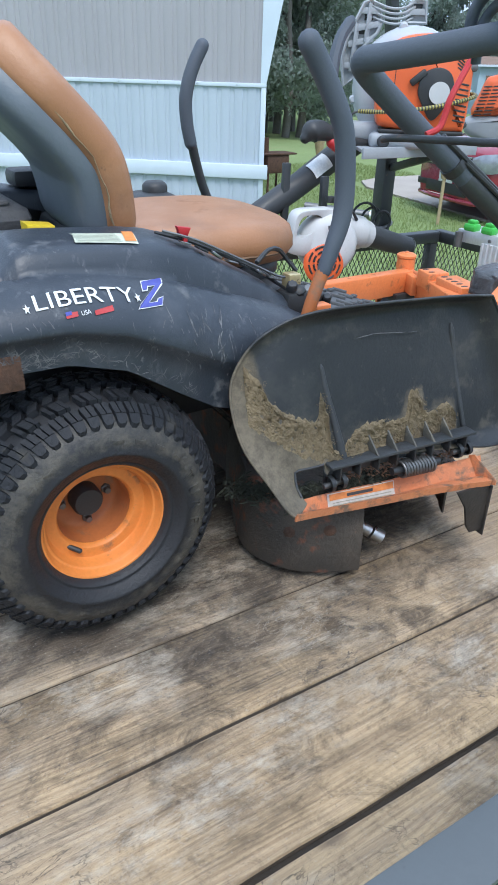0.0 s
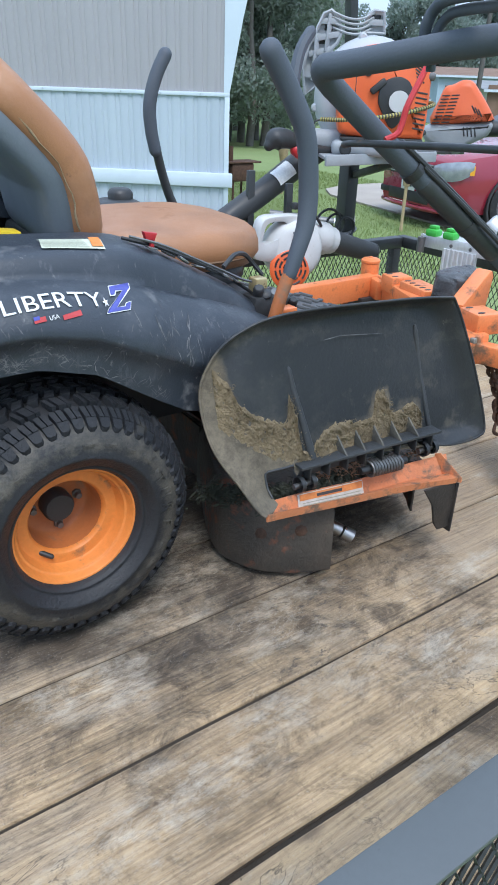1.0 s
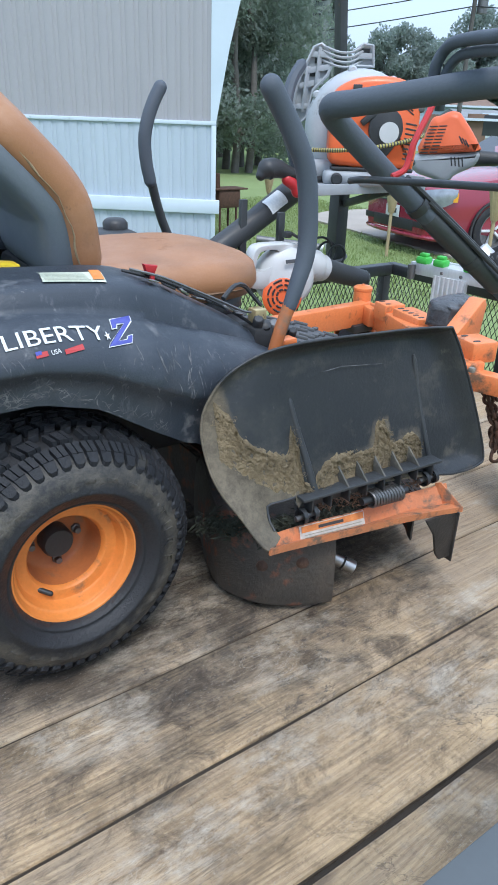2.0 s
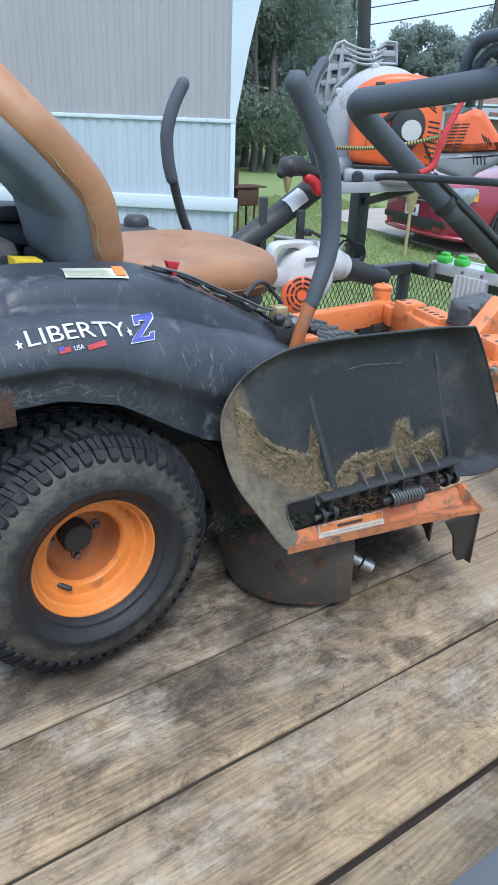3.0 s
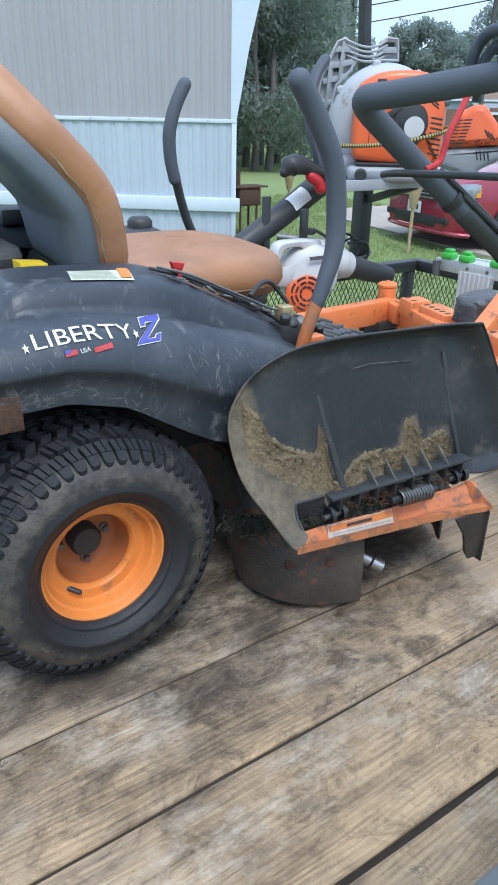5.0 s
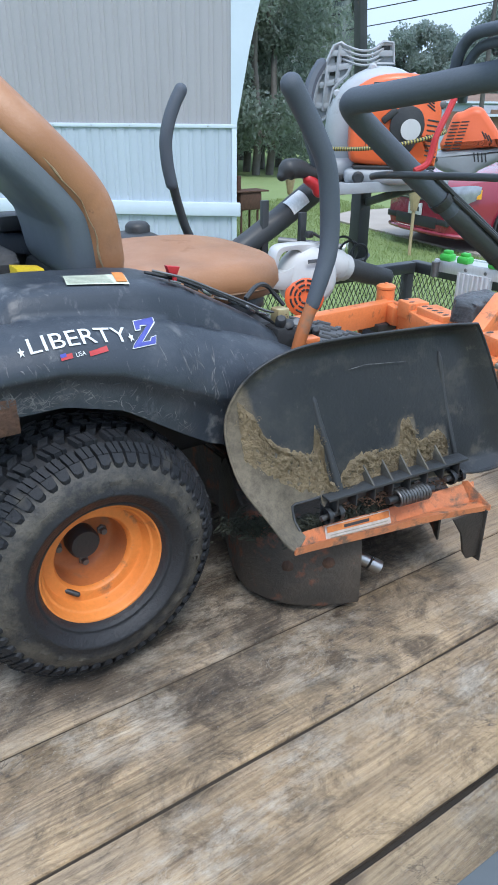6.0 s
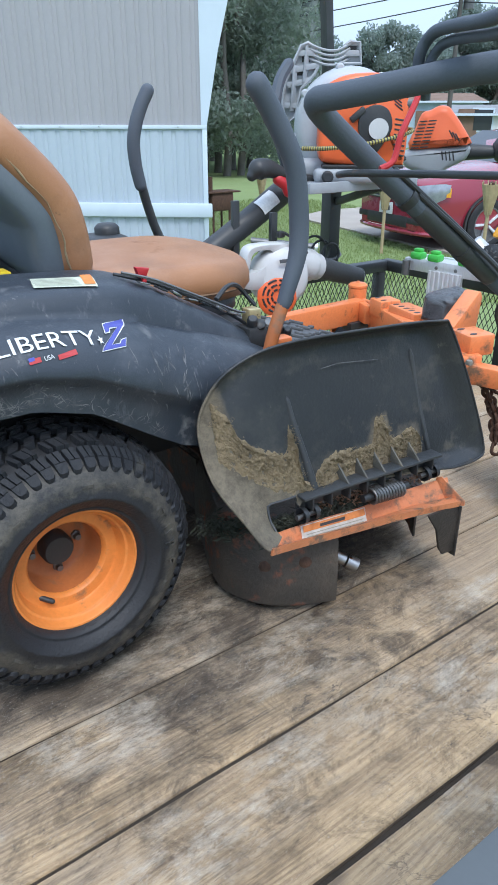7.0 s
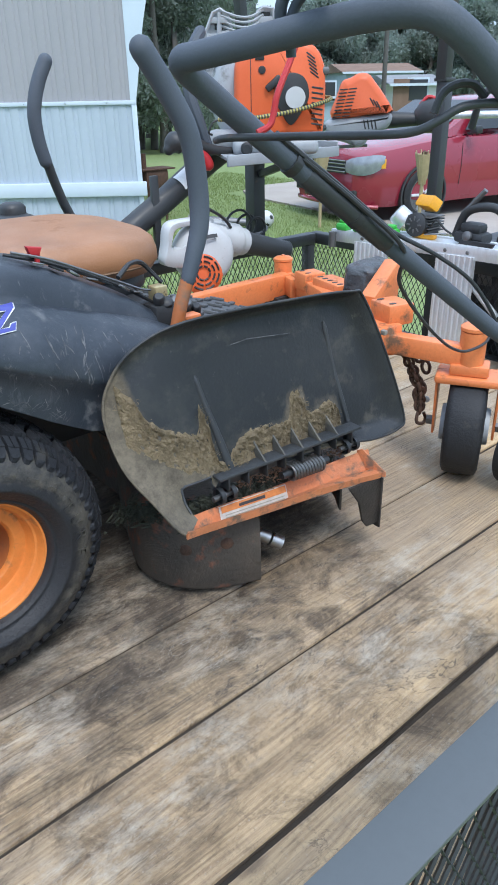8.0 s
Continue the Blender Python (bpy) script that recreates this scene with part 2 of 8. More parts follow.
def tyre_rubber(name, centre):
    """Black rubber with a ring of dried dust on the sidewall, round the wheel's axle (across y)."""
    m = surface(name, (0.013, 0.014, 0.0165), (0.022, 0.023, 0.026), 0.55, shine=0.45, scale=10, bump=0.3, fine=160)
    t = m.node_tree
    n, l = t.nodes, t.links
    b = n["Principled BSDF"]
    geo = n.new("ShaderNodeNewGeometry")
    sub = n.new("ShaderNodeVectorMath")
    sub.operation = "SUBTRACT"
    sub.inputs[1].default_value = centre
    l.new(geo.outputs["Position"], sub.inputs[0])
    flat = n.new("ShaderNodeVectorMath")
    flat.operation = "MULTIPLY"
    flat.inputs[1].default_value = (1, 0, 1)
    l.new(sub.outputs[0], flat.inputs[0])
    ln = n.new("ShaderNodeVectorMath")
    ln.operation = "LENGTH"
    l.new(flat.outputs[0], ln.inputs[0])
    ring = n.new("ShaderNodeFloatCurve")
    cv = ring.mapping.curves[0]
    pts = [(0.0, 0.1), (0.47, 0.12), (0.54, 0.08), (0.62, 0.30), (0.68, 0.70), (0.77, 0.92), (0.84, 0.80), (0.895, 0.30), (1.0, 0.05)]
    cv.points[0].location, cv.points[-1].location = pts[0], pts[-1]
    for p in pts[1:-1]:
        cv.points.new(*p)
    ring.mapping.update()
    sc = n.new("ShaderNodeMath")
    sc.operation, sc.inputs[1].default_value = "MULTIPLY", 4.0
    l.new(ln.outputs["Value"], sc.inputs[0])
    l.new(sc.outputs[0], ring.inputs["Value"])
    nz = n.new("ShaderNodeTexNoise")
    nz.inputs["Scale"].default_value, nz.inputs["Detail"].default_value, nz.inputs["Roughness"].default_value = 24, 12, 0.80
    l.new(geo.outputs["Position"], nz.inputs["Vector"])
    ad = n.new("ShaderNodeMath")
    ad.operation = "ADD"
    l.new(ring.outputs[0], ad.inputs[0])
    patchy = n.new("ShaderNodeMath")
    patchy.operation = "MULTIPLY_ADD"
    patchy.inputs[1].default_value, patchy.inputs[2].default_value = 2.6, -0.8
    l.new(nz.outputs["Fac"], patchy.inputs[0])
    l.new(patchy.outputs[0], ad.inputs[1])
    mr = n.new("ShaderNodeMapRange")
    mr.inputs["From Min"].default_value, mr.inputs["From Max"].default_value, mr.inputs["To Max"].default_value = 1.04, 1.64, 0.8
    l.new(ad.outputs[0], mr.inputs["Value"])
    mx = n.new("ShaderNodeMix")
    mx.data_type = "RGBA"
    old = b.inputs["Base Color"].links[0].from_socket
    l.new(mr.outputs[0], mx.inputs["Factor"])
    l.new(old, mx.inputs["A"])
    mx.inputs["B"].default_value = (0.108, 0.096, 0.075, 1)
    l.new(mx.outputs["Result"], b.inputs["Base Color"])
    return m


WOOD = plank_wood("weathered_plank")
ORANGE = surface("orange_paint", (0.78, 0.235, 0.078), (0.69, 0.19, 0.06), 0.42, scale=7, bump=0.05, dirt=(0.16, 0.09, 0.05), dirt_amount=0.12, dirt_scale=14, coat=0.15)
RIM_ORANGE = surface("rim_orange", (0.74, 0.245, 0.050), (0.64, 0.19, 0.040), 0.50, scale=9, bump=0.06, dirt=(0.24, 0.12, 0.06), dirt_amount=0.10, dirt_scale=18, coat=0.03)
PLATE_ORANGE = surface("scraped_orange", (0.70, 0.24, 0.095), (0.56, 0.20, 0.09), 0.55, scale=14, bump=0.25, dirt=(0.20, 0.13, 0.09), dirt_amount=0.32, dirt_scale=26)
DECK_RUST = surface("dirty_deck_steel", (0.042, 0.037, 0.031), (0.092, 0.072, 0.054), 0.7, scale=9, bump=0.5, fine=90, dirt=(0.25, 0.095, 0.055), dirt_amount=0.21, dirt_scale=13)
FENDER = surface("black_fender_plastic", (0.024, 0.031, 0.041), (0.035, 0.043, 0.055), 0.40, scale=5, bump=0.12, fine=260, dirt=(0.13, 0.135, 0.14), dirt_amount=0.05, dirt_scale=11, fine_mix=0.1)
BLACK = surface("black_plastic", (0.022, 0.024, 0.026), (0.034, 0.036, 0.038), 0.5, scale=9, bump=0.12, fine_mix=0.1)
BLACK_STEEL = surface("black_painted_steel", (0.025, 0.028, 0.031), (0.04, 0.043, 0.046), 0.42, scale=6, bump=0.08, fine_mix=0.1, dirt=(0.12, 0.075, 0.05), dirt_amount=0.02, dirt_scale=18)
RAIL_GREY = surface("grey_black_rail_paint", (0.075, 0.083, 0.086), (0.09, 0.098, 0.10), 0.42, scale=4, bump=0.05, fine_mix=0.08, dirt=(0.03, 0.03, 0.032), dirt_amount=-0.12, dirt_scale=12)
# black foam, its base lifted to blue-grey to paint in veiling glare
FOAM = surface("black_foam_grip", (0.058, 0.072, 0.092), (0.074, 0.088, 0.108), 0.66, scale=12, bump=0.10, fine=300, fine_mix=0.15)
RUBBER = surface("tyre_rubber", (0.014, 0.015, 0.017), (0.022, 0.023, 0.025), 0.6, shine=0.35, scale=10, bump=0.25, dirt=(0.07, 0.062, 0.05), dirt_amount=0.04, dirt_scale=9)
LEATHER = surface("tan_seat_vinyl", (0.365, 0.170, 0.080), (0.295, 0.135, 0.060), 0.46, scale=5, bump=0.1, fine=220, fine_mix=0.08, dirt=(0.2, 0.095, 0.05), dirt_amount=0.02, dirt_scale=6)
# dark plastic with the sky's blue-grey reflection put into its base colour
SEAT_BACK = surface("dark_seat_back", (0.10, 0.122, 0.142), (0.122, 0.144, 0.164), 0.5, scale=5, bump=0.1, fine_mix=0.1)
CHUTE = surface("chute_black_rubber", (0.034, 0.038, 0.041), (0.052, 0.054, 0.056), 0.55, scale=7, bump=0.15, dirt=(0.10, 0.09, 0.07), dirt_amount=0.05, dirt_scale=9, fine_mix=0.15)
CLIPPINGS = surface("dried_clippings", (0.36, 0.275, 0.160), (0.165, 0.123, 0.072), 0.95, scale=34, bump=1.0, fine=210, fine_mix=0.65)
DUSTY = surface("dusty_grey_plastic", (0.15, 0.135, 0.11), (0.085, 0.08, 0.07), 0.85, scale=11, bump=0.3, fine=150, dirt=(0.24, 0.2, 0.14), dirt_amount=0.22, dirt_scale=13)
STEEL = surface("bare_steel", (0.5, 0.5, 0.5), (0.35, 0.34, 0.33), 0.35, 1.0, scale=20, bump=0.05)
GALV = surface("spring_steel", (0.22, 0.22, 0.22), (0.15, 0.15, 0.15), 0.5, 0.8, scale=20, bump=0.05)
RUST = surface("rusty_chain", (0.13, 0.065, 0.04), (0.06, 0.04, 0.03), 0.8, 0.3, scale=60, bump=0.4)
ALU = surface("aluminium", (0.80, 0.82, 0.84), (0.68, 0.70, 0.72), 0.38, 0.55, scale=7, bump=0.06, stretch=(1, 1, 0.3))
VOLUTE = surface("grey_white_plastic", (0.42, 0.45, 0.48), (0.36, 0.39, 0.42), 0.5, scale=9, bump=0.06, fine_mix=0.1, dirt=(0.2, 0.2, 0.19), dirt_amount=0.05, dirt_scale=10)
WHITE_PLASTIC = surface("white_plastic", (0.55, 0.56, 0.56), (0.46, 0.47, 0.47), 0.45, scale=9, bump=0.06, fine_mix=0.06, dirt=(0.35, 0.33, 0.29), dirt_amount=0.05, dirt_scale=12)
GREY_PLASTIC = surface("pale_grey_plastic", (0.34, 0.365, 0.385), (0.27, 0.29, 0.31), 0.5, scale=9, bump=0.08, fine_mix=0.1)
BLOWER_ORANGE = surface("orange_red_plastic", (0.78, 0.145, 0.045), (0.70, 0.12, 0.036), 0.4, scale=9, bump=0.05, fine_mix=0.06)
RED = surface("red_plastic", (0.55, 0.025, 0.03), (0.42, 0.02, 0.025), 0.4, scale=12, bump=0.05)
CORD_YELLOW = surface("faded_yellow_cord", (0.42, 0.36, 0.10), (0.34, 0.30, 0.09), 0.7, scale=40, bump=0.2)
YELLOW = surface("yellow_plastic", (0.75, 0.55, 0.03), (0.62, 0.44, 0.02), 0.4, scale=12, bump=0.05)
AMBER = surface("amber_plastic", (0.78, 0.36, 0.02), (0.66, 0.3, 0.02), 0.4, scale=12, bump=0.05)
GREEN = surface("green_plastic", (0.06, 0.5, 0.08), (0.05, 0.4, 0.06), 0.4, scale=12, bump=0.05)
BLUE_INK = surface("blue_decal", (0.075, 0.085, 0.36), (0.06, 0.07, 0.30), 0.4, scale=30, bump=0)
# darker orange: dust, and on the rim dish the recess's shade painted in
DULL_ORANGE = surface("dull_orange", (0.52, 0.155, 0.040), (0.36, 0.12, 0.045), 0.6, scale=12, bump=0.1, dirt=(0.22, 0.14, 0.09), dirt_amount=0.22, dirt_scale=14)
WHITE_INK = surface("white_decal", (0.74, 0.75, 0.74), (0.6, 0.62, 0.62), 0.45, scale=60, bump=0)
RED_INK = surface("red_decal", (0.5, 0.05, 0.05), (0.42, 0.04, 0.04), 0.45, scale=60, bump=0)
DARK_INK = surface("dark_ink", (0.04, 0.04, 0.045), (0.05, 0.05, 0.05), 0.5, scale=60, bump=0)
LABEL = surface("pale_label", (0.62, 0.66, 0.52), (0.52, 0.56, 0.44), 0.5, scale=30, bump=0)
LABEL_ORANGE = surface("label_orange", (0.75, 0.25, 0.05), (0.65, 0.2, 0.04), 0.5, scale=30, bump=0)
# siding and skirting are tinted bluer to paint in the veil of glare
SIDING = surface("pinkish_grey_siding", (0.355, 0.346, 0.366), (0.32, 0.314, 0.334), 0.55, scale=1.2, bump=0.03, stretch=(1, 1, 0.25), fine_mix=0.08)
SKIRT = surface("white_metal_skirting", (0.435, 0.50, 0.57), (0.38, 0.44, 0.51), 0.5, scale=1.4, bump=0.03, stretch=(1, 1, 0.25), fine_mix=0.08)
TRIM_WHITE = surface("white_trim", (0.56, 0.64, 0.72), (0.50, 0.58, 0.66), 0.5, scale=3, bump=0.03, fine_mix=0.06)
CAR_RED = surface("car_red_paint", (0.27, 0.022, 0.042), (0.25, 0.020, 0.038), 0.22, 0.1, scale=2, bump=0, coat=0.8, fine_mix=0.03)
CAR_GLASS = surface("car_window_glass", (0.03, 0.035, 0.04), (0.035, 0.04, 0.045), 0.08, scale=2, bump=0, rough_vary=0.03)
LAMP_GLASS = surface("headlamp", (0.40, 0.43, 0.47), (0.22, 0.24, 0.27), 0.10, 0.4, scale=11, bump=0.03)
GRASS_SOIL = surface("lawn_ground", (0.205, 0.27, 0.10), (0.165, 0.225, 0.082), 0.95, scale=1.2, bump=0.6, fine=40, fine_mix=0.4, dirt=(0.22, 0.24, 0.1), dirt_amount=0.1, dirt_scale=0.6)
CONCRETE = surface("driveway_concrete", (0.39, 0.345, 0.30), (0.33, 0.295, 0.26), 0.85, scale=1.4, bump=0.2, fine=60, fine_mix=0.15)
# leaf and bark colours are paled and greyed to paint in the distance haze
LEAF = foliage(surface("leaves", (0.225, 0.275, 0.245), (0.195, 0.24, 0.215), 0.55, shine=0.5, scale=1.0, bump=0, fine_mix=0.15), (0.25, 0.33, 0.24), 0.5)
LEAF_FAR = foliage(surface("haze_tinted_leaves", (0.25, 0.30, 0.275), (0.225, 0.27, 0.25), 0.55, shine=0.5, scale=0.6, bump=0, fine_mix=0.15), (0.30, 0.38, 0.32), 0.5)
BARK = surface("bark", (0.15, 0.14, 0.125), (0.11, 0.105, 0.095), 0.9, scale=8, bump=0.6, fine=30)
BAMBOO = surface("bamboo", (0.42, 0.33, 0.19), (0.32, 0.25, 0.14), 0.7, scale=20, bump=0.2)
HOUSE_BLUE = surface("blue_house_siding", (0.36, 0.47, 0.56), (0.32, 0.42, 0.5), 0.7, scale=1, bump=0.05)
HOUSE_WHITE = surface("white_house_siding", (0.68, 0.7, 0.7), (0.6, 0.62, 0.62), 0.7, scale=1, bump=0.05)
ROOF_BROWN = surface("brown_shingle", (0.22, 0.14, 0.10), (0.17, 0.11, 0.08), 0.9, scale=2, bump=0.2, fine=30)
ROOF_GREY = surface("grey_shingle", (0.25, 0.26, 0.27), (0.2, 0.21, 0.22), 0.9, scale=2, bump=0.2, fine=30)
WOOD_POLE = surface("utility_pole_wood", (0.11, 0.105, 0.10), (0.08, 0.078, 0.075), 0.9, scale=4, bump=0.2)


smear(FENDER, (0.135, 0.14, 0.15), (42, 42, 9), 0.57, 0.69, 0.6, 10)
smear(FENDER, (0.16, 0.16, 0.16), (70, 70, 34), 0.635, 0.70, 0.55, 6, (0.3, 0, 0.5))
smear(FENDER, (0.085, 0.092, 0.105), (6, 6, 9), 0.52, 0.72, 0.5)
smear(LEATHER, (0.20, 0.10, 0.055), (6, 6, 8), 0.52, 0.72, 0.55, 10)
smear(LEATHER, (0.46, 0.27, 0.17), (4, 4, 5), 0.50, 0.72, 0.5, 6)
smear(LEATHER, (0.11, 0.06, 0.038), (45, 45, 45), 0.66, 0.73, 0.6)
smear(ORANGE, (0.42, 0.10, 0.025), (60, 60, 60), 0.62, 0.70, 0.6)
smear(BLACK_STEEL, (0.075, 0.085, 0.095), (7, 7, 4), 0.50, 0.75, 0.5)

from mathutils.bvhtree import BVHTree

# ---- building helpers ----
def thing(name, base, label, category, group="", kind=""):
    ob = new(name)
    ob.location = base
    ob.empty_display_size = 0.1
    return tagged(ob, label, category, group, kind)


def root_of(ob):
    while ob.parent:
        ob = ob.parent
    return ob


def mesh_of(name, bm, material, smooth):
    me = bpy.data.meshes.new(name)
    bm.to_mesh(me)
    bm.free()
    me.materials.append(material)
    if smooth:
        me.shade_smooth()
        if smooth < 180:
            me.set_sharp_from_angle(angle=radians(smooth))
    return me


def part(name, bm, material, parent, label="", smooth=40, kind=""):
    """Links a bmesh, given in world places, as one mesh object under a thing or a part."""
    base = root_of(parent).matrix_basis.translation
    bmesh.ops.translate(bm, verts=bm.verts[:], vec=-base)
    ob = new(name, mesh_of(name, bm, material, smooth))
    ob.parent = parent
    return tagged(ob, label, kind=kind)


def solo(name, bm, material, label, category, group="", kind="", smooth=40):
    ob = new(name, mesh_of(name, bm, material, smooth))
    return tagged(ob, label, category, group, kind)


def merge(*bms):
    out = bms[0]
    for b in bms[1:]:
        me = bpy.data.meshes.new("tmp")
        b.to_mesh(me)
        b.free()
        out.from_mesh(me)
        bpy.data.meshes.remove(me)
    return out


def box(x0, x1, y0, y1, z0, z1, bevel=0.0, m=None, seg=2):
    bm = bmesh.new()
    bmesh.ops.create_cube(bm, size=1)
    for v in bm.verts:
        v.co = Vector(((x0 + x1) / 2 + v.co.x * (x1 - x0), (y0 + y1) / 2 + v.co.y * (y1 - y0), (z0 + z1) / 2 + v.co.z * (z1 - z0)))
    if bevel:
        bmesh.ops.bevel(bm, geom=bm.edges[:], offset=bevel, segments=seg, affect="EDGES", profile=0.5)
    if m:
        bm.transform(m)
    return bm


def smooth_path(pts, n=6):
    """Catmull-Rom through the points."""
    p = [Vector(q) for q in pts]
    p = [2 * p[0] - p[1]] + p + [2 * p[-1] - p[-2]]
    out = []
    for i in range(1, len(p) - 2):
        for k in range(n):
            t = k / n
            out.append(0.5 * (2 * p[i] + (p[i + 1] - p[i - 1]) * t + (2 * p[i - 1] - 5 * p[i] + 4 * p[i + 1] - p[i + 2]) * t * t
                              + (3 * p[i] - p[i - 1] - 3 * p[i + 1] + p[i + 2]) * t ** 3))
    out.append(p[-2])
    return out


def tube(pts, r, sides=10, caps=True, radii=None, round_end=False):
    """A round bar swept along points; radii may change along the way."""
    p = [Vector(q) for q in pts]
    n = len(p)
    rs = list(radii) if radii else [r] * n
    if round_end:
        for e in (0, 1):
            a, b = (p[0], p[1]) if not e else (p[-1], p[-2])
            d = (a - b).normalized()
            rr = rs[0] if not e else rs[-1]
            ext = [(a + d * rr * math.sin(k * math.pi / 8), rr * math.cos(k * math.pi / 8)) for k in (1, 2, 3, 3.8)]
            if e:
                p, rs = p + [q for q, _ in ext], rs + [w for _, w in ext]
            else:
                p, rs = [q for q, _ in ext[::-1]] + p, [w for _, w in ext[::-1]] + rs
    n = len(p)
    bm = bmesh.new()
    up = None
    rings = []
    for i in range(n):
        d = (p[min(i + 1, n - 1)] - p[max(i - 1, 0)]).normalized()
        if up is None:
            up = d.orthogonal().normalized()
        up = (up - d * up.dot(d))
        up = up.normalized() if up.length > 1e-6 else d.orthogonal().normalized()
        side = d.cross(up)
        rings.append([bm.verts.new(p[i] + rs[i] * (up * math.cos(a) + side * math.sin(a))) for a in [2 * math.pi * k / sides for k in range(sides)]])
    for a, b in zip(rings, rings[1:]):
        for k in range(sides):
            bm.faces.new((a[k], a[(k + 1) % sides], b[(k + 1) % sides], b[k]))
    if caps:
        bm.faces.new(rings[0][::-1])
        bm.faces.new(rings[-1])
    bmesh.ops.recalc_face_normals(bm, faces=bm.faces[:])
    return bm


def lathe(profile, m, sides=48, close=False):
    """Turns (radius, along) pairs round the local z axis, then sets the result by the matrix m."""
    bm = bmesh.new()
    rings = []
    for r, h in profile:
        if r < 1e-6:
            rings.append([bm.verts.new((0, 0, h))])
        else:
            rings.append([bm.verts.new((r * math.cos(2 * math.pi * k / sides), r * math.sin(2 * math.pi * k / sides), h)) for k in range(sides)])
    for a, b in list(zip(rings, rings[1:])) + ([(rings[-1], rings[0])] if close else []):
        for k in range(sides):
            j = (k + 1) % sides
            if len(a) == 1 and len(b) == 1:
                continue
            if len(a) == 1:
                bm.faces.new((a[0], b[k], b[j]))
            elif len(b) == 1:
                bm.faces.new((a[k], a[j], b[0]))
            else:
                bm.faces.new((a[k], a[j], b[j], b[k]))
    bmesh.ops.recalc_face_normals(bm, faces=bm.faces[:])
    bm.transform(m)
    return bm


def slab(outline, thick, m=None, bevel=0.0):
    """A flat outline in x, y, given thickness along z from 0, then set by m."""
    bm = bmesh.new()
    lo = [bm.verts.new((x, y, 0)) for x, y in outline]
    hi = [bm.verts.new((x, y, thick)) for x, y in outline]
    bm.faces.new(lo[::-1])
    bm.faces.new(hi)
    k = len(lo)
    for i in range(k):
        bm.faces.new((lo[i], lo[(i + 1) % k], hi[(i + 1) % k], hi[i]))
    bmesh.ops.recalc_face_normals(bm, faces=bm.faces[:])
    if bevel:
        rim = [e for e in bm.edges if abs(e.verts[0].co.z - e.verts[1].co.z) < 1e-6]
        bmesh.ops.bevel(bm, geom=rim, offset=bevel, segments=2, affect="EDGES", profile=0.5)
    if m:
        bm.transform(m)
    return bm


def sheet(rows, thick=0.0, closed=False):
    """A grid of points made into a skin; thick gives it a second side along the vertex normals."""
    bm = bmesh.new()
    g = [[bm.verts.new(p) for p in r] for r in rows]
    for a, b in zip(g, g[1:]):
        k = len(a)
        for i in range(k if closed else k - 1):
            bm.faces.new((a[i], a[(i + 1) % k], b[(i + 1) % k], b[i]))
    bmesh.ops.recalc_face_normals(bm, faces=bm.faces[:])
    if thick:
        bmesh.ops.solidify(bm, geom=bm.faces[:] + bm.edges[:] + bm.verts[:], thickness=thick)
    return bm


def lerp_table(table, x):
    xs, ys = zip(*table)
    return float(np.interp(x, xs, ys))


def axis(origin, z_dir, x_dir=(0, 0, 1)):
    """A matrix whose z axis runs along z_dir."""
    z = Vector(z_dir).normalized()
    x = Vector(x_dir)
    if abs(x.normalized().dot(z)) > 0.999:
        x = Vector((1, 0, 0))
    x = (x - z * x.dot(z)).normalized()
    y = z.cross(x)
    return Matrix.Translation(origin) @ Matrix((x, y, z)).transposed().to_4x4()


def words(text, size, m, extrude=0.0008, bold=0.0):
    """Lettering in the built-in font, as a bmesh."""
    cu = bpy.data.curves.new("words", "FONT")
    cu.body, cu.size, cu.extrude, cu.align_x, cu.offset = text, size, extrude, "CENTER", bold
    ob = bpy.data.objects.new("words", cu)
    me = bpy.data.meshes.new_from_object(ob)
    bm = bmesh.new()
    bm.from_mesh(me)
    bpy.data.objects.remove(ob)
    bpy.data.curves.remove(cu)
    bpy.data.meshes.remove(me)
    bm.transform(m)
    return bm

# ---- ground and surroundings ----
GROUND = -0.60


def ground_sheet():
    bm = bmesh.new()
    n = 60
    # finer squares towards the middle
    ax = [math.copysign(abs(k / n) ** 2.6, k) * 400 for k in range(-n, n + 1)]
    g = [[bm.verts.new((x + 6, y + 8, GROUND + 0.02 * noise.noise((x * 0.4, y * 0.4, 0)) - 0.02)) for x in ax] for y in ax]
    for a, b in zip(g, g[1:]):
        for i in range(len(a) - 1):
            bm.faces.new((a[i], a[i + 1], b[i + 1], b[i]))
    return bm


ground = solo("ground", ground_sheet(), GRASS_SOIL, "green mown lawn round the trailer", "ground", kind="structure")


def lawn_blades(seed, count, x0, x1, y0, y1):
    """Short grass blades over the lawn that shows between trailer and house."""
    rng = random.Random(seed)
    verts, faces = [], []
    for _ in range(count):
        x, y = rng.uniform(x0, x1), rng.uniform(y0, y1)
        if drive_side(x, y):
            continue
        h, w, a = rng.uniform(0.008, 0.034), rng.uniform(0.003, 0.008), rng.uniform(0, 6.28)
        lean = rng.uniform(-0.02, 0.02), rng.uniform(-0.02, 0.02)
        k = len(verts)
        verts += [(x - w * math.cos(a), y - w * math.sin(a), GROUND - 0.03), (x + w * math.cos(a), y + w * math.sin(a), GROUND - 0.03), (x + lean[0], y + lean[1], GROUND + h)]
        faces.append((k, k + 1, k + 2))
    me = bpy.data.meshes.new("grass")
    me.from_pydata(verts, [], faces)
    me.materials.append(GRASS)
    return tagged(new("grass", me), "short green grass blades of the lawn", "grass", kind="stuff")


GRASS = surface("grass_blades", (0.23, 0.30, 0.105), (0.18, 0.245, 0.085), 0.8, scale=0.8, bump=0, fine_mix=0.2)


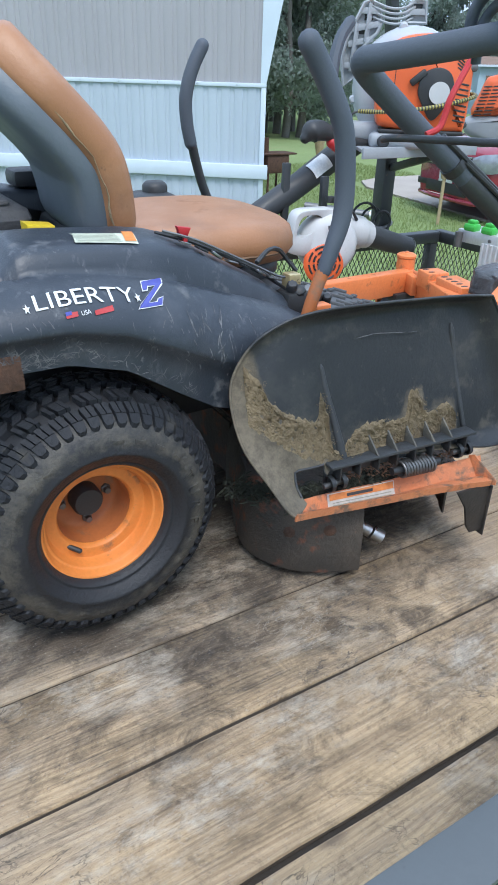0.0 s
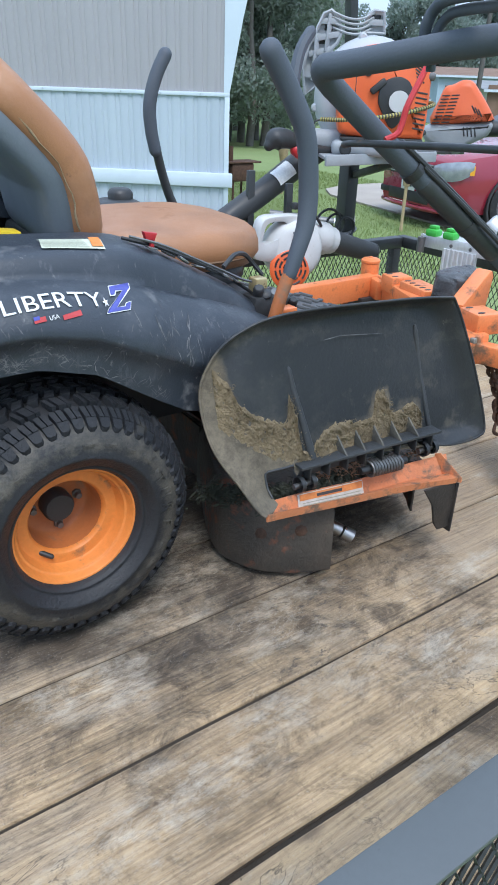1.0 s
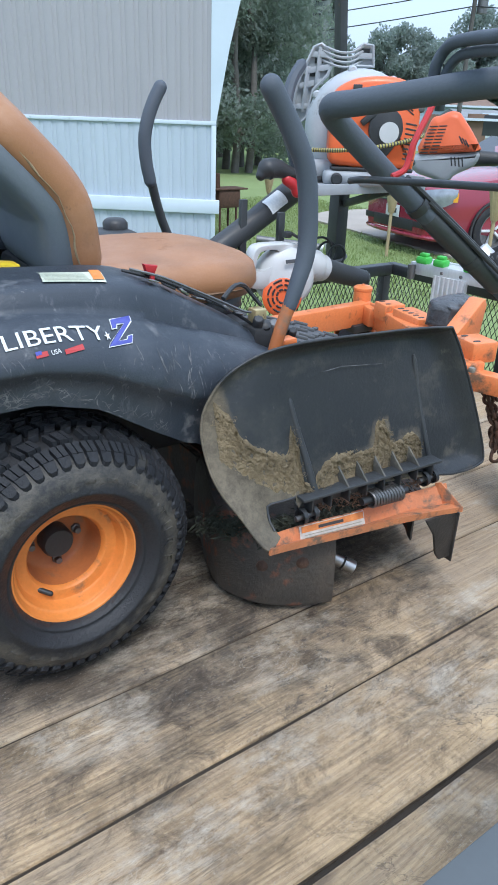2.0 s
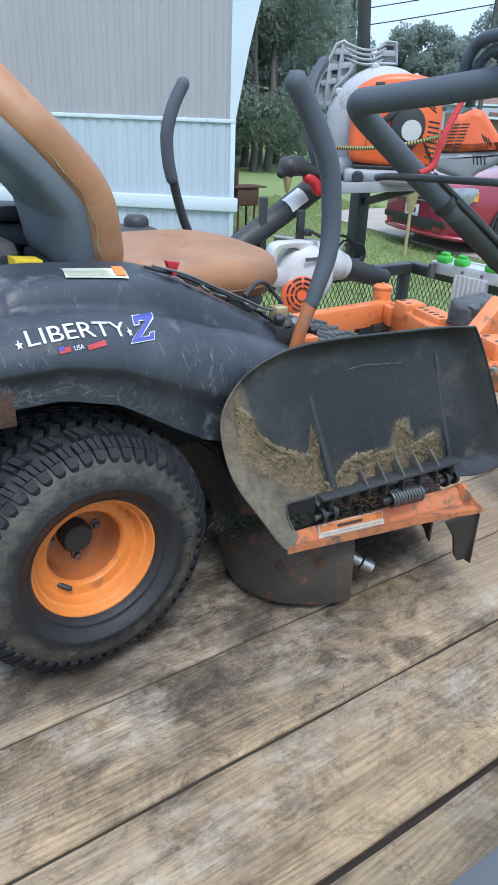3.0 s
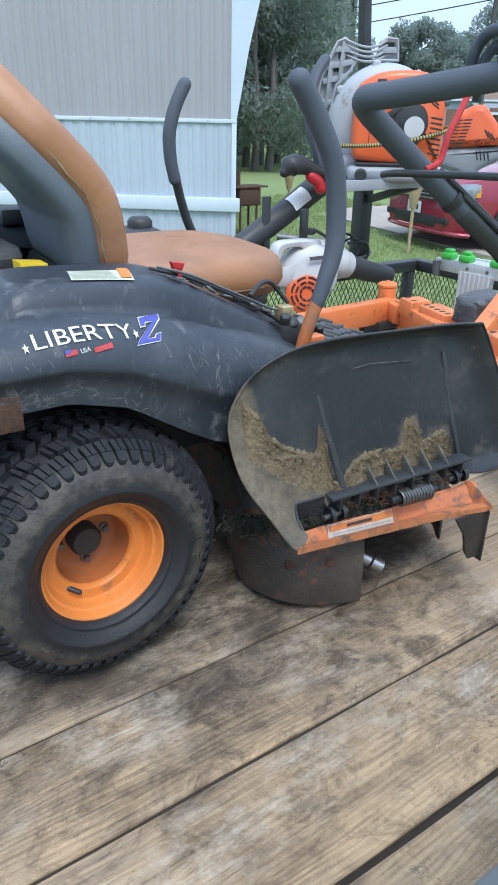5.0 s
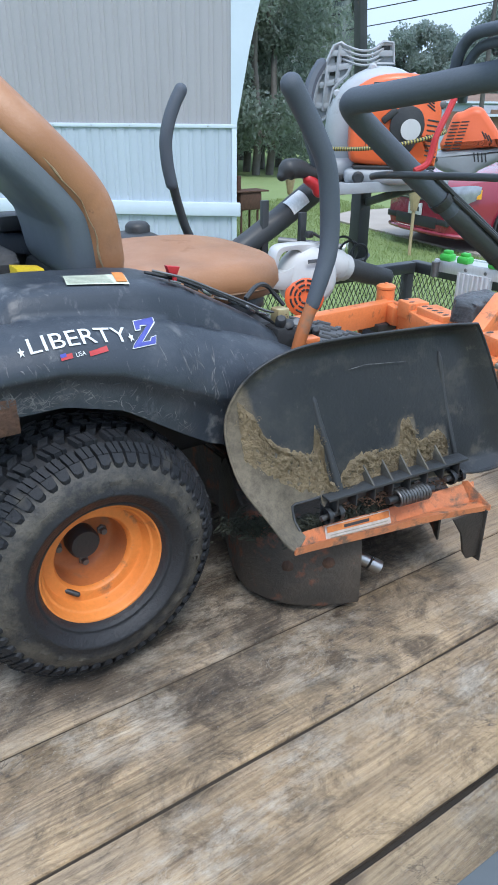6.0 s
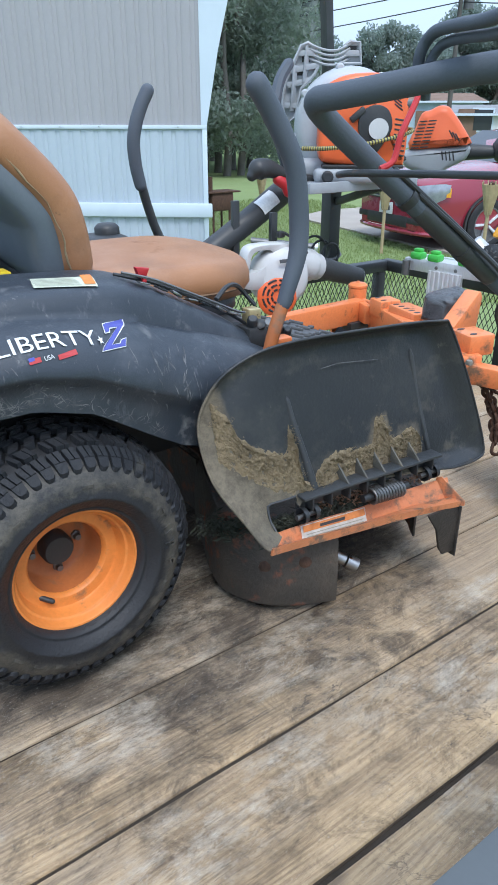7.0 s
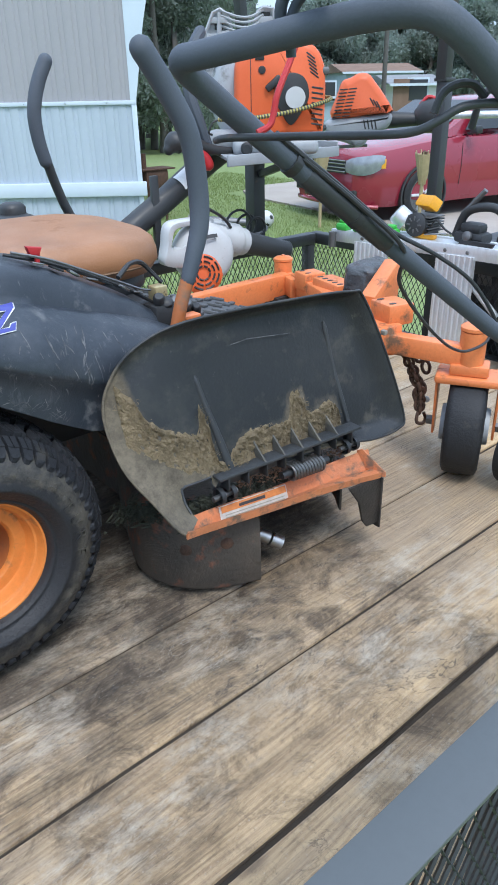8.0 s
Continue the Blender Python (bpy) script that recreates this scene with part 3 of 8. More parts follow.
def drive_side(x, y):
    """True on the concrete driveway, which runs off under the car."""
    return x > 7.95 + 0.12 * (y - 8) and 4.6 < y < 10.3


def driveway():
    out = [(7.5, 4.6), (7.62, 6.2), (7.86, 7.6), (8.06, 8.8), (8.2, 9.6), (8.6, 10.2), (9.3, 10.5), (10.2, 10.45), (45, 10.2), (45, 4.6)]
    bm = slab(out, 0.11, Matrix.Translation((0, 0, GROUND - 0.098)))
    return solo("pavement", bm, CONCRETE, "pale concrete driveway under the red car", "driveway", kind="structure", smooth=0)


driveway()
lawn_blades(3, 70000, 3.4, 10.5, 4.2, 13)

# mobile home: long wall along HOME_DIR, its end leaning out above the floor line
HOME_C, HOME_A, HOME_SKEW = Vector((5.30, 8.30, 0)), radians(-40), -0.2
HU, HN = Vector((math.cos(HOME_A), math.sin(HOME_A), 0)), Vector((-math.sin(HOME_A), math.cos(HOME_A), 0))


def home_point(u, d, z):
    """u metres along the wall from its corner (negative: back along the wall), d behind the face."""
    return HOME_C + HU * (u + HOME_SKEW * d) + HN * d + Vector((0, 0, z))


def ribbed(u0, u1, z0, z1, pitch, depth, slant=0.0):
    """A ribbed metal wall; slant leans its end outwards with height."""
    bm = bmesh.new()
    us = []
    u = u1
    while u > u0:
        us += [(u, 0), (u - pitch * 0.28, 0), (u - pitch * 0.36, depth), (u - pitch * 0.50, depth * 0.6), (u - pitch * 0.64, depth), (u - pitch * 0.72, 0)]
        u -= pitch
    us.append((u0, 0))
    lo = [bm.verts.new(home_point(a, d, z0)) for a, d in us]
    hi = [bm.verts.new(home_point(a, d, z1)) for a, d in us]
    for i in range(len(us) - 1):
        bm.faces.new((lo[i], lo[i + 1], hi[i + 1], hi[i]))
    bmesh.ops.recalc_face_normals(bm, faces=bm.faces[:])
    return bm


def home_box(u0, u1, d0, d1, z0, z1, bevel=0.004):
    m = Matrix.Translation(HOME_C) @ Matrix.Rotation(HOME_A, 4, "Z") @ Matrix(((1, HOME_SKEW, 0, 0), (0, 1, 0, 0), (0, 0, 1, 0), (0, 0, 0, 1)))
    return box(u0, u1, d0, d1, z0, z1, bevel, m)


def mobile_home():
    t = thing("mobile_home", home_point(-6, 2.2, GROUND), "pinkish-grey ribbed mobile home with white metal skirting", "house")
    part("core", home_box(-13, -0.02, 0.03, 4.3, GROUND, 3.1, 0.02), SIDING, t)
    part("upper_wall", ribbed(-13, -0.05, 0.90, 3.1, 0.165, 0.010), SIDING, t)
    part("skirting", ribbed(-13, 0.0, GROUND - 0.02, 0.86, 0.165, 0.011), SKIRT, t, "white ribbed metal skirting")
    part("belt_trim", home_box(-13, 0.012, -0.022, 0.02, 0.855, 0.90), TRIM_WHITE, t, "white belt trim")
    part("lower_trim", home_box(-13, 0.06, -0.05, 0.02, -0.20, -0.03, 0.01), TRIM_WHITE, t, "white base trim")
    part("corner_trim", home_box(-0.05, 0.012, -0.018, 0.03, GROUND, 0.86), TRIM_WHITE, t)
    # leaning end cap of the upper storey
    bm = bmesh.new()
    ring = [(-0.06, 0.90), (0.012, 0.90), (0.16, 1.7), (0.50, 3.1), (-0.06, 3.1)]
    a = [bm.verts.new(home_point(u, -0.02, z)) for u, z in ring]
    b = [bm.verts.new(home_point(u, 4.3, z)) for u, z in ring]
    bm.faces.new(a)
    bm.faces.new(b[::-1])
    for i in range(len(ring)):
        bm.faces.new((a[i], a[(i + 1) % 5], b[(i + 1) % 5], b[i]))
    bmesh.ops.recalc_face_normals(bm, faces=bm.faces[:])
    part("end_cap", bm, TRIM_WHITE, t, "white leaning end cap", smooth=0)
    part("roof", home_box(-13.1, 0.6, -0.12, 4.5, 3.1, 3.3, 0.02), ROOF_GREY, t)
    for k in range(26):
        u = -0.35 - k * 0.5
        part("screw", lathe([(0, -0.004), (0.007, -0.003), (0.009, 0.004)], axis(home_point(u, -0.024, 0.878), -HN), 8), GALV, t)
    return t


mobile_home()


# ---- trees ----
def tree(name, x, y, height, crown_r, crown_low, seed, label, leaf_mat=None, leaf=0.16, count=2600, trunk_r=0.16):
    rng = random.Random(seed)
    t = thing(name, (x, y, GROUND), label, "tree", "trees behind the lawn")
    base = Vector((x, y, GROUND - 0.1))
    pts = [base + Vector((rng.uniform(-0.12, 0.12) * k, rng.uniform(-0.12, 0.12) * k, height * 0.92 * k / 7)) for k in range(8)]
    bm = tube(pts, 0, 8, radii=[trunk_r * (1.25 - k / 7 * 1.05) for k in range(8)])
    limbs = []
    for k in range(9):
        z = rng.uniform(crown_low * 0.8, height * 0.85)
        a = rng.uniform(0, 6.28)
        s = base + (pts[-1] - base) * (z / height)
        e = s + Vector((math.cos(a), math.sin(a), rng.uniform(0.25, 0.8))) * crown_r * rng.uniform(0.5, 0.85)
        limbs.append(e)
        bm = merge(bm, tube([s, (s + e) / 2 + Vector((0, 0, -0.1)), e], 0, 6, radii=[trunk_r * 0.4, trunk_r * 0.25, trunk_r * 0.08]))
    part("trunk", bm, BARK, t, smooth=60)
    verts, faces = [], []
    clumps = []
    for k in range(26):
        f = rng.uniform(0, 1)
        z = crown_low + (height - crown_low) * f
        r = crown_r * (0.45 + 0.75 * math.sin(math.pi * min(0.95, 0.18 + 0.8 * f))) * rng.uniform(0.35, 0.95)
        a = rng.uniform(0, 6.28)
        clumps.append((Vector((x + r * math.cos(a), y + r * math.sin(a), GROUND + z)), crown_r * rng.uniform(0.22, 0.42)))
    clumps += [(e, crown_r * 0.3) for e in limbs]
    for _ in range(count):
        c, cr = rng.choice(clumps)
        d = Vector((rng.gauss(0, 1), rng.gauss(0, 1), rng.gauss(0, 0.75)))
        p = c + d.normalized() * cr * rng.uniform(0.3, 1.05) ** 0.6
        s = leaf * rng.uniform(0.6, 1.5)
        u = Vector((rng.gauss(0, 1), rng.gauss(0, 1), rng.gauss(0, 0.6))).normalized()
        w = u.orthogonal().normalized()
        w = Matrix.Rotation(rng.uniform(0, 6.28), 3, u) @ w
        v = u.cross(w)
        k = len(verts)
        verts += [p - w * s, p - v * s * 0.45, p + w * s, p + v * s * 0.45 + u * s * 0.2]
        faces.append((k, k + 1, k + 2, k + 3))
    me = bpy.data.meshes.new("crown")
    me.from_pydata([v - Vector((x, y, GROUND)) for v in verts], [], faces)
    me.materials.append(leaf_mat or LEAF)
    ob = new("crown", me)
    ob.parent = t
    return t


def at_bearing(deg, dist):
    """A place at that bearing, in degrees from ahead (y) towards x, from the walk's start."""
    return 0.1 + dist * math.sin(radians(deg)), 0.26 + dist * math.cos(radians(deg))


rng = random.Random(11)
# the near wood beside the home
for k in range(15):
    x, y = at_bearing(28.5 + k * 0.55 + rng.uniform(-0.2, 0.2), rng.uniform(22, 32))
    tree("tree", x, y, rng.uniform(9, 13), rng.uniform(1.5, 2.1), rng.uniform(0.3, 0.9), 100 + k, "tall grey-green tree of the wood behind the lawn", count=19000, leaf=0.062, trunk_r=0.10)
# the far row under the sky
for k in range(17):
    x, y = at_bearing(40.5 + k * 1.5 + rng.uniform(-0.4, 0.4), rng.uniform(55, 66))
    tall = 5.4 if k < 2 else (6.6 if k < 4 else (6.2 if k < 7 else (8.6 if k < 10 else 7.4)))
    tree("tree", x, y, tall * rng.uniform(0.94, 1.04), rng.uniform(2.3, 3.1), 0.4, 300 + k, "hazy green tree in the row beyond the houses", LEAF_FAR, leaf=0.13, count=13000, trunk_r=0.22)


def wood_edge(start, end, dist, low, high, seed, label):
    """A far bank of leaves behind the single trees: a bulging sheet with a ragged top."""
    n, rows = int((end - start) / 0.22), []
    for j in range(15):
        f = j / 14
        row = []
        for i in range(n + 1):
            b = start + (end - start) * i / n
            top = low + (high - low) * (0.5 + 0.5 * noise.noise((b * 0.33, seed, 0))) + 0.9 * noise.noise((b * 1.3, seed, 4)) + 0.35 * noise.noise((b * 4.1, seed, 8))
            d = dist + 2.2 * noise.noise((b * 0.8, f * 5, seed)) + 0.9 * noise.noise((b * 2.7, f * 14, seed))
            x, y = at_bearing(b, d)
            row.append((x, y, GROUND - 0.2 + top * f))
        rows.append(row)
    return solo("backdrop", sheet(rows), BANK, label, "woods", kind="structure", smooth=180)


# haze is mixed into this base colour: paler and bluer than bare leaves
BANK = surface("haze_tinted_wood", (0.17, 0.205, 0.195), (0.13, 0.16, 0.155), 0.9, scale=0.9, bump=0.6, fine=5, fine_mix=0.35)
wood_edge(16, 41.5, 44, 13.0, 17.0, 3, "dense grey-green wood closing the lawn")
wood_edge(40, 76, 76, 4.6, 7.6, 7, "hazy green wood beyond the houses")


# ---- trailer ----
RAIL_TOP, Y_NEAR, Y_FAR, X_FRONT, X_REAR = 0.37, 0.493, 2.608, 2.62, -1.6
trailer = thing("trailer", (0.5, 1.55, GROUND), "black steel utility trailer with a weathered plank deck and mesh sides", "trailer", kind="structure")


def square_bar(a, b, w, h=None, bevel=0.005):
    """A square steel bar between two points (w across, h upright)."""
    a, b = Vector(a), Vector(b)
    d = b - a
    m = axis((a + b) / 2, d, (0, 0, 1) if abs(d.normalized().z) < 0.9 else (1, 0, 0))
    h = h or w
    return box(-h / 2, h / 2, -w / 2, w / 2, -d.length / 2, d.length / 2, bevel, m)


def mesh_panel(a, b, z0, z1, pitch=0.026, tall=0.05, r=0.0017):
    """Expanded-metal diamonds between two upright lines."""
    a, b = Vector(a), Vector(b)
    d = (b - a)
    length = d.length
    d.normalize()
    out = Vector((-d.y, d.x, 0))
    verts, faces = [], []

    def strand(p, q):
        ax = (q - p).normalized()
        s = ax.cross(out)
        i = len(verts)
        for c in (p, q):
            verts.extend([c + out * r * 1.6, c + s * r, c - out * r * 1.6, c - s * r])
        for j in range(4):
            faces.append((i + j, i + (j + 1) % 4, i + 4 + (j + 1) % 4, i + 4 + j))

    slope = tall / pitch
    run = (z1 - z0) / slope
    u = -run
    while u < length:
        for sgn in (1, -1):
            ua, za, ub, zb = (u, z0, u + run, z1) if sgn > 0 else (u, z1, u + run, z0)
            if ua < 0:
                za += (zb - za) * (-ua) / run
                ua = 0
            if ub > length:
                zb = za + (zb - za) * (length - ua) / max(1e-6, ub - ua)
                ub = length
            if ub - ua > 0.004:
                strand(a + d * ua + Vector((0, 0, za)), a + d * ub + Vector((0, 0, zb)))
        u += pitch
    bm = bmesh.new()
    vs = [bm.verts.new(v) for v in verts]
    for f in faces:
        bm.faces.new([vs[i] for i in f])
    return bm


def rail(a, b, posts):
    """One side of the trailer: top bar, bottom bar, uprights and mesh."""
    a, b = Vector(a), Vector(b)
    part("top_rail", square_bar(a + Vector((0, 0, RAIL_TOP - 0.025)), b + Vector((0, 0, RAIL_TOP - 0.025)), 0.05), BLACK_STEEL, trailer)
    part("side_frame", square_bar(a + Vector((0, 0, -0.06)), b + Vector((0, 0, -0.06)), 0.05, 0.12), BLACK_STEEL, trailer)
    for f in posts:
        p = a + (b - a) * f
        part("rail_post", square_bar(p + Vector((0, 0, 0.001)), p + Vector((0, 0, RAIL_TOP - 0.052)), 0.045), BLACK_STEEL, trailer)
    part("mesh_panel", mesh_panel(a, b, 0.005, RAIL_TOP - 0.05), BLACK_STEEL, trailer, "black expanded-metal mesh", smooth=0, kind="stuff")


# the near side carries an angle iron: a flat flange on top with the mesh hung from its outer edge
YN = Y_NEAR - 0.028
part("top_rail", box(X_REAR, X_FRONT, Y_NEAR - 0.052, Y_NEAR + 0.006, RAIL_TOP - 0.008, RAIL_TOP, 0.002), RAIL_GREY, trailer)
part("rail_flange", box(X_REAR, X_FRONT, Y_NEAR - 0.002, Y_NEAR + 0.006, RAIL_TOP - 0.05, RAIL_TOP - 0.008, 0.001), RAIL_GREY, trailer)
part("side_frame", square_bar((X_REAR, YN, -0.06), (X_FRONT, YN, -0.06), 0.05, 0.12), BLACK_STEEL, trailer)
for f in (0.0, 0.25, 0.556, 0.80, 0.99):
    x = X_REAR + (X_FRONT - X_REAR) * f
    part("rail_post", square_bar((x, Y_NEAR - 0.022, 0.001), (x, Y_NEAR - 0.022, RAIL_TOP - 0.009), 0.045), BLACK_STEEL, trailer)
part("mesh_panel", mesh_panel((X_REAR, Y_NEAR - 0.048, 0), (X_FRONT, Y_NEAR - 0.048, 0), 0.005, RAIL_TOP - 0.009), BLACK_STEEL, trailer, "black expanded-metal mesh", smooth=0, kind="stuff")
rail((X_REAR, Y_FAR + 0.028, 0), (X_FRONT, Y_FAR + 0.028, 0), (0.0, 0.25, 0.5, 0.72, 0.994))
rail((X_FRONT + 0.028, Y_NEAR - 0.05, 0), (X_FRONT + 0.028, Y_FAR + 0.05, 0), (0.02, 0.35, 0.68))
for f in (-1.4, -0.4, 0.6, 1.6, 2.5):
    part("cross_member", box(f - 0.03, f + 0.03, Y_NEAR, Y_FAR, -0.14, -0.045, 0.004), BLACK_STEEL, trailer)
for sy in (Y_NEAR - 0.22, Y_FAR + 0.22):
    for x in (-0.75, 0.05):
        w = part("trailer_wheel", lathe([(0.17, -0.09), (0.26, -0.1), (0.30, -0.06), (0.30, 0.06), (0.26, 0.1), (0.17, 0.09), (0.08, 0.05), (0, 0.05)], axis((x, sy, GROUND + 0.30), (0, 1 if sy > 1 else -1, 0)), 32), RUBBER, trailer)
    part("axle_beam", tube([(x, 0.35, GROUND + 0.3), (x, 2.8, GROUND + 0.3)], 0.04), BLACK_STEEL, trailer)


def plank(y0, y1, x0, x1, seed):
    """One deck board with worn, slightly wavy edges."""
    rng = random.Random(seed)
    n = 36
    rows = []
    ph = rng.uniform(0, 50)
    for k in range(n + 1):
        x = x0 + (x1 - x0) * k / n
        e0 = 0.0030 * noise.noise((x * 5 + ph, 0, 0)) + 0.001 * noise.noise((x * 21 + ph, 3, 0))
        e1 = 0.0030 * noise.noise((x * 5 + ph, 9, 0)) + 0.001 * noise.noise((x * 21 + ph, 13, 0))
        dz = 0.0018 * noise.noise((x * 1.3 + ph, 5, 0)) - 0.0012
        a, b = y0 + e0, y1 + e1
        w = b - a
        rows.append([(x, a, -0.038), (x, a, -0.006 + dz), (x, a + 0.002, -0.002 + dz), (x, a + 0.006, dz), (x, a + w * 0.3, dz - 0.0012), (x, a + w * 0.7, dz - 0.0012), (x, b - 0.006, dz), (x, b - 0.002, -0.002 + dz), (x, b, -0.006 + dz), (x, b, -0.038)])
    bm = sheet(rows, closed=True)
    bm.verts.ensure_lookup_table()
    bm.faces.new(bm.verts[:10])
    bm.faces.new(bm.verts[-10:][::-1])
    bmesh.ops.recalc_face_normals(bm, faces=bm.faces[:])
    return bm


# dark filler strips and dark board sides paint the shade inside the plank gaps
JOINT_SHADE = surface("joint_shade", (0.030, 0.022, 0.015), (0.052, 0.038, 0.026), 0.95, scale=30, bump=0.5)
EDGE_SHADE = surface("shaded_plank_edge", (0.11, 0.082, 0.058), (0.045, 0.034, 0.025), 0.9, scale=14, bump=0.5, stretch=(0.4, 1, 1))
SEAMS = [(0.493, 0.004), (0.728, 0.012), (0.9705, 0.0065), (1.206, 0.0045), (1.441, 0.0045), (1.675, 0.006), (1.909, 0.005), (2.143, 0.006), (2.377, 0.005), (2.608, 0.004)]
for k, ((ya, ga), (yb, gb)) in enumerate(zip(SEAMS, SEAMS[1:])):
    if k:
        part("packed_dirt", box(X_REAR + 0.02, X_FRONT - 0.02, ya - ga / 2 - 0.001, ya + ga / 2 + 0.001, -0.03, -0.010 if k > 1 else -0.016, 0.0), JOINT_SHADE, trailer, smooth=0)
    board = part("plank", plank(ya + ga / 2, yb - gb / 2, X_REAR + 0.01, X_FRONT - 0.005, 40 + k), WOOD, trailer, smooth=35)
    board.data.materials.append(EDGE_SHADE)
    for face in board.data.polygons:
        if abs(face.normal.y) > 0.9:
            face.material_index = 1

# ---- zero-turn mower ----
YAW = radians(-5)
HEAD, LEFT = Vector((math.cos(YAW), math.sin(YAW), 0)), Vector((-math.sin(YAW), math.cos(YAW), 0))
mower = thing("zero_turn_mower", (1.1, 1.75, 0), "orange and black zero-turn lawn mower with a tan seat", "lawn mower")


def wheel_axis(c, outward):
    return axis(c, outward, (0, 0, 1))


TREAD = surface("worn_tread_rubber", (0.011, 0.0125, 0.0155), (0.022, 0.0235, 0.027), 0.6, shine=0.32, scale=16, bump=0.35, fine=150, dirt=(0.06, 0.056, 0.048), dirt_amount=0.03, dirt_scale=14)


def rear_wheel(c, outward):
    """Turf tyre with shoulder lugs on a deep orange rim; outward points away from the mower."""
    m = wheel_axis(c, outward)
    W = 0.115
    w = part("wheel", lathe([(0.104, -0.07), (0.112, -0.085), (0.116, -0.07)], m, 48), RIM_ORANGE, mower)
    TYRE = tyre_rubber("tyre_rubber_dusty", c)
    tyre = part("tyre", lathe([(0.117, W * 0.70), (0.121, W * 0.80), (0.126, W * 0.87), (0.129, W * 0.885), (0.131, W * 0.87), (0.1335, W * 0.92), (0.150, W * 1.0), (0.1535, W * 1.025), (0.157, W * 1.005), (0.170, W * 1.01), (0.188, W * 0.965), (0.203, W * 0.88), (0.217, W * 0.76), (0.228, W * 0.61), (0.2355, W * 0.45),
                               (0.2390, W * 0.22), (0.2400, 0), (0.2390, -W * 0.22), (0.2355, -W * 0.45), (0.228, -W * 0.61), (0.221, -W * 0.78), (0.205, -W * 0.90), (0.188, -W * 0.975), (0.165, -W * 1.01), (0.13, -W * 0.92), (0.112, -W * 0.70)], m, 96), TYRE, w, smooth=180)
    # tread
    bm = bmesh.new()
    n = 54

    def lug(pts, h):
        """A raised block over four (angle, along, radius) corners."""
        lo, hi = [], []
        for a, s, r in pts:
            for ring, rr, aa in ((lo, r - 0.010, a), (hi, r + h - 0.001, a)):
                ring.append(bm.verts.new(m @ Vector((rr * math.cos(aa), rr * math.sin(aa), s * (1.0 if ring is lo else 1.012)))))
        bm.faces.new(hi)
        k = len(pts)
        for i in range(k):
            bm.faces.new((lo[i], lo[(i + 1) % k], hi[(i + 1) % k], hi[i]))

    step = 2 * math.pi / n
    for k in range(n):
        a = k * step
        for sg in (1, -1):
            # shoulder finger: curls over the edge onto the sidewall
            lug([(a + step * 0.20, sg * W * 0.905, 0.2045), (a + step * 0.56, sg * W * 0.905, 0.2045), (a + step * 0.72, sg * W * 0.882, 0.2080), (a + step * 0.80, sg * W * 0.80, 0.2185), (a + step * 0.02, sg * W * 0.80, 0.2185), (a + step * 0.04, sg * W * 0.882, 0.2080)], 0.0034)
            lug([(a + step * 0.02, sg * W * 0.80, 0.2185), (a + step * 0.36, sg * W * 0.80, 0.2185), (a + step * 0.56, sg * W * 0.655, 0.2315), (a + step * 0.20, sg * W * 0.655, 0.2315)], 0.0052)
            lug([(a + step * 0.45, sg * W * 0.80, 0.2185), (a + step * 0.80, sg * W * 0.80, 0.2185), (a + step * 1.02, sg * W * 0.655, 0.2315), (a + step * 0.66, sg * W * 0.655, 0.2315)], 0.0052)
            # two rows of slanting blocks, the outer one split by a sipe
            lug([(a + step * 0.40, sg * W * 0.615, 0.234), (a + step * 0.66, sg * W * 0.615, 0.234), (a + step * 0.98, sg * W * 0.42, 0.2405), (a + step * 0.72, sg * W * 0.42, 0.2405)], 0.0085)
            lug([(a + step * 0.72, sg * W * 0.615, 0.234), (a + step * 1.20, sg * W * 0.615, 0.234), (a + step * 1.52, sg * W * 0.42, 0.2405), (a + step * 1.04, sg * W * 0.42, 0.2405)], 0.0085) if k % 2 else None
            lug([(a + step * 0.10, sg * W * 0.375, 0.2415), (a + step * 0.72, sg * W * 0.375, 0.2415), (a + step * 0.42, sg * W * 0.215, 0.2445), (a - step * 0.20, sg * W * 0.215, 0.2445)], 0.0085)
            lug([(a + step * 0.0, sg * W * 0.165, 0.2445), (a + step * 0.62, sg * W * 0.165, 0.2445), (a + step * 0.90, sg * W * 0.02, 0.2455), (a + step * 0.28, sg * W * 0.02, 0.2455)], 0.0085)
    bmesh.ops.recalc_face_normals(bm, faces=bm.faces[:])
    part("tread", bm, TREAD, w, smooth=0)
    # raised sidewall lettering
    for k in range(26):
        a = radians(20 + 360 * k / 26)
        if k % 13 in (0, 5, 6, 12):
            continue
        part("sidewall_bar", box(-0.011, 0.011, -0.0028, 0.0022, -0.0045 - 0.002 * (k % 3), 0.0045, 0.001, m @ Matrix.Rotation(a, 4, "Z") @ Matrix.Translation((0.1755, 0, W * 0.985)) @ Matrix(((0, 0, 1, 0), (1, 0, 0, 0), (0, 1, 0, 0), (0, 0, 0, 1)))), TYRE, w)
    for k, ch in enumerate("TURF"):
        a = radians(-66 - 11.5 * k)
        mm = m @ Matrix.Rotation(a, 4, "Z") @ Matrix.Translation((0.163, 0, W * 1.0)) @ Matrix.Rotation(radians(-90), 4, "Z")
        part("sidewall_letter", words(ch, 0.030, mm, 0.0025), TYRE, w, smooth=0)
    # rim: rolled flange, drop centre, deep dish
    f = 0.078
    part("rim_gap", lathe([(0.1265, f + 0.0005), (0.1195, f - 0.004), (0.117, f - 0.006)], m, 72), BLACK, w)
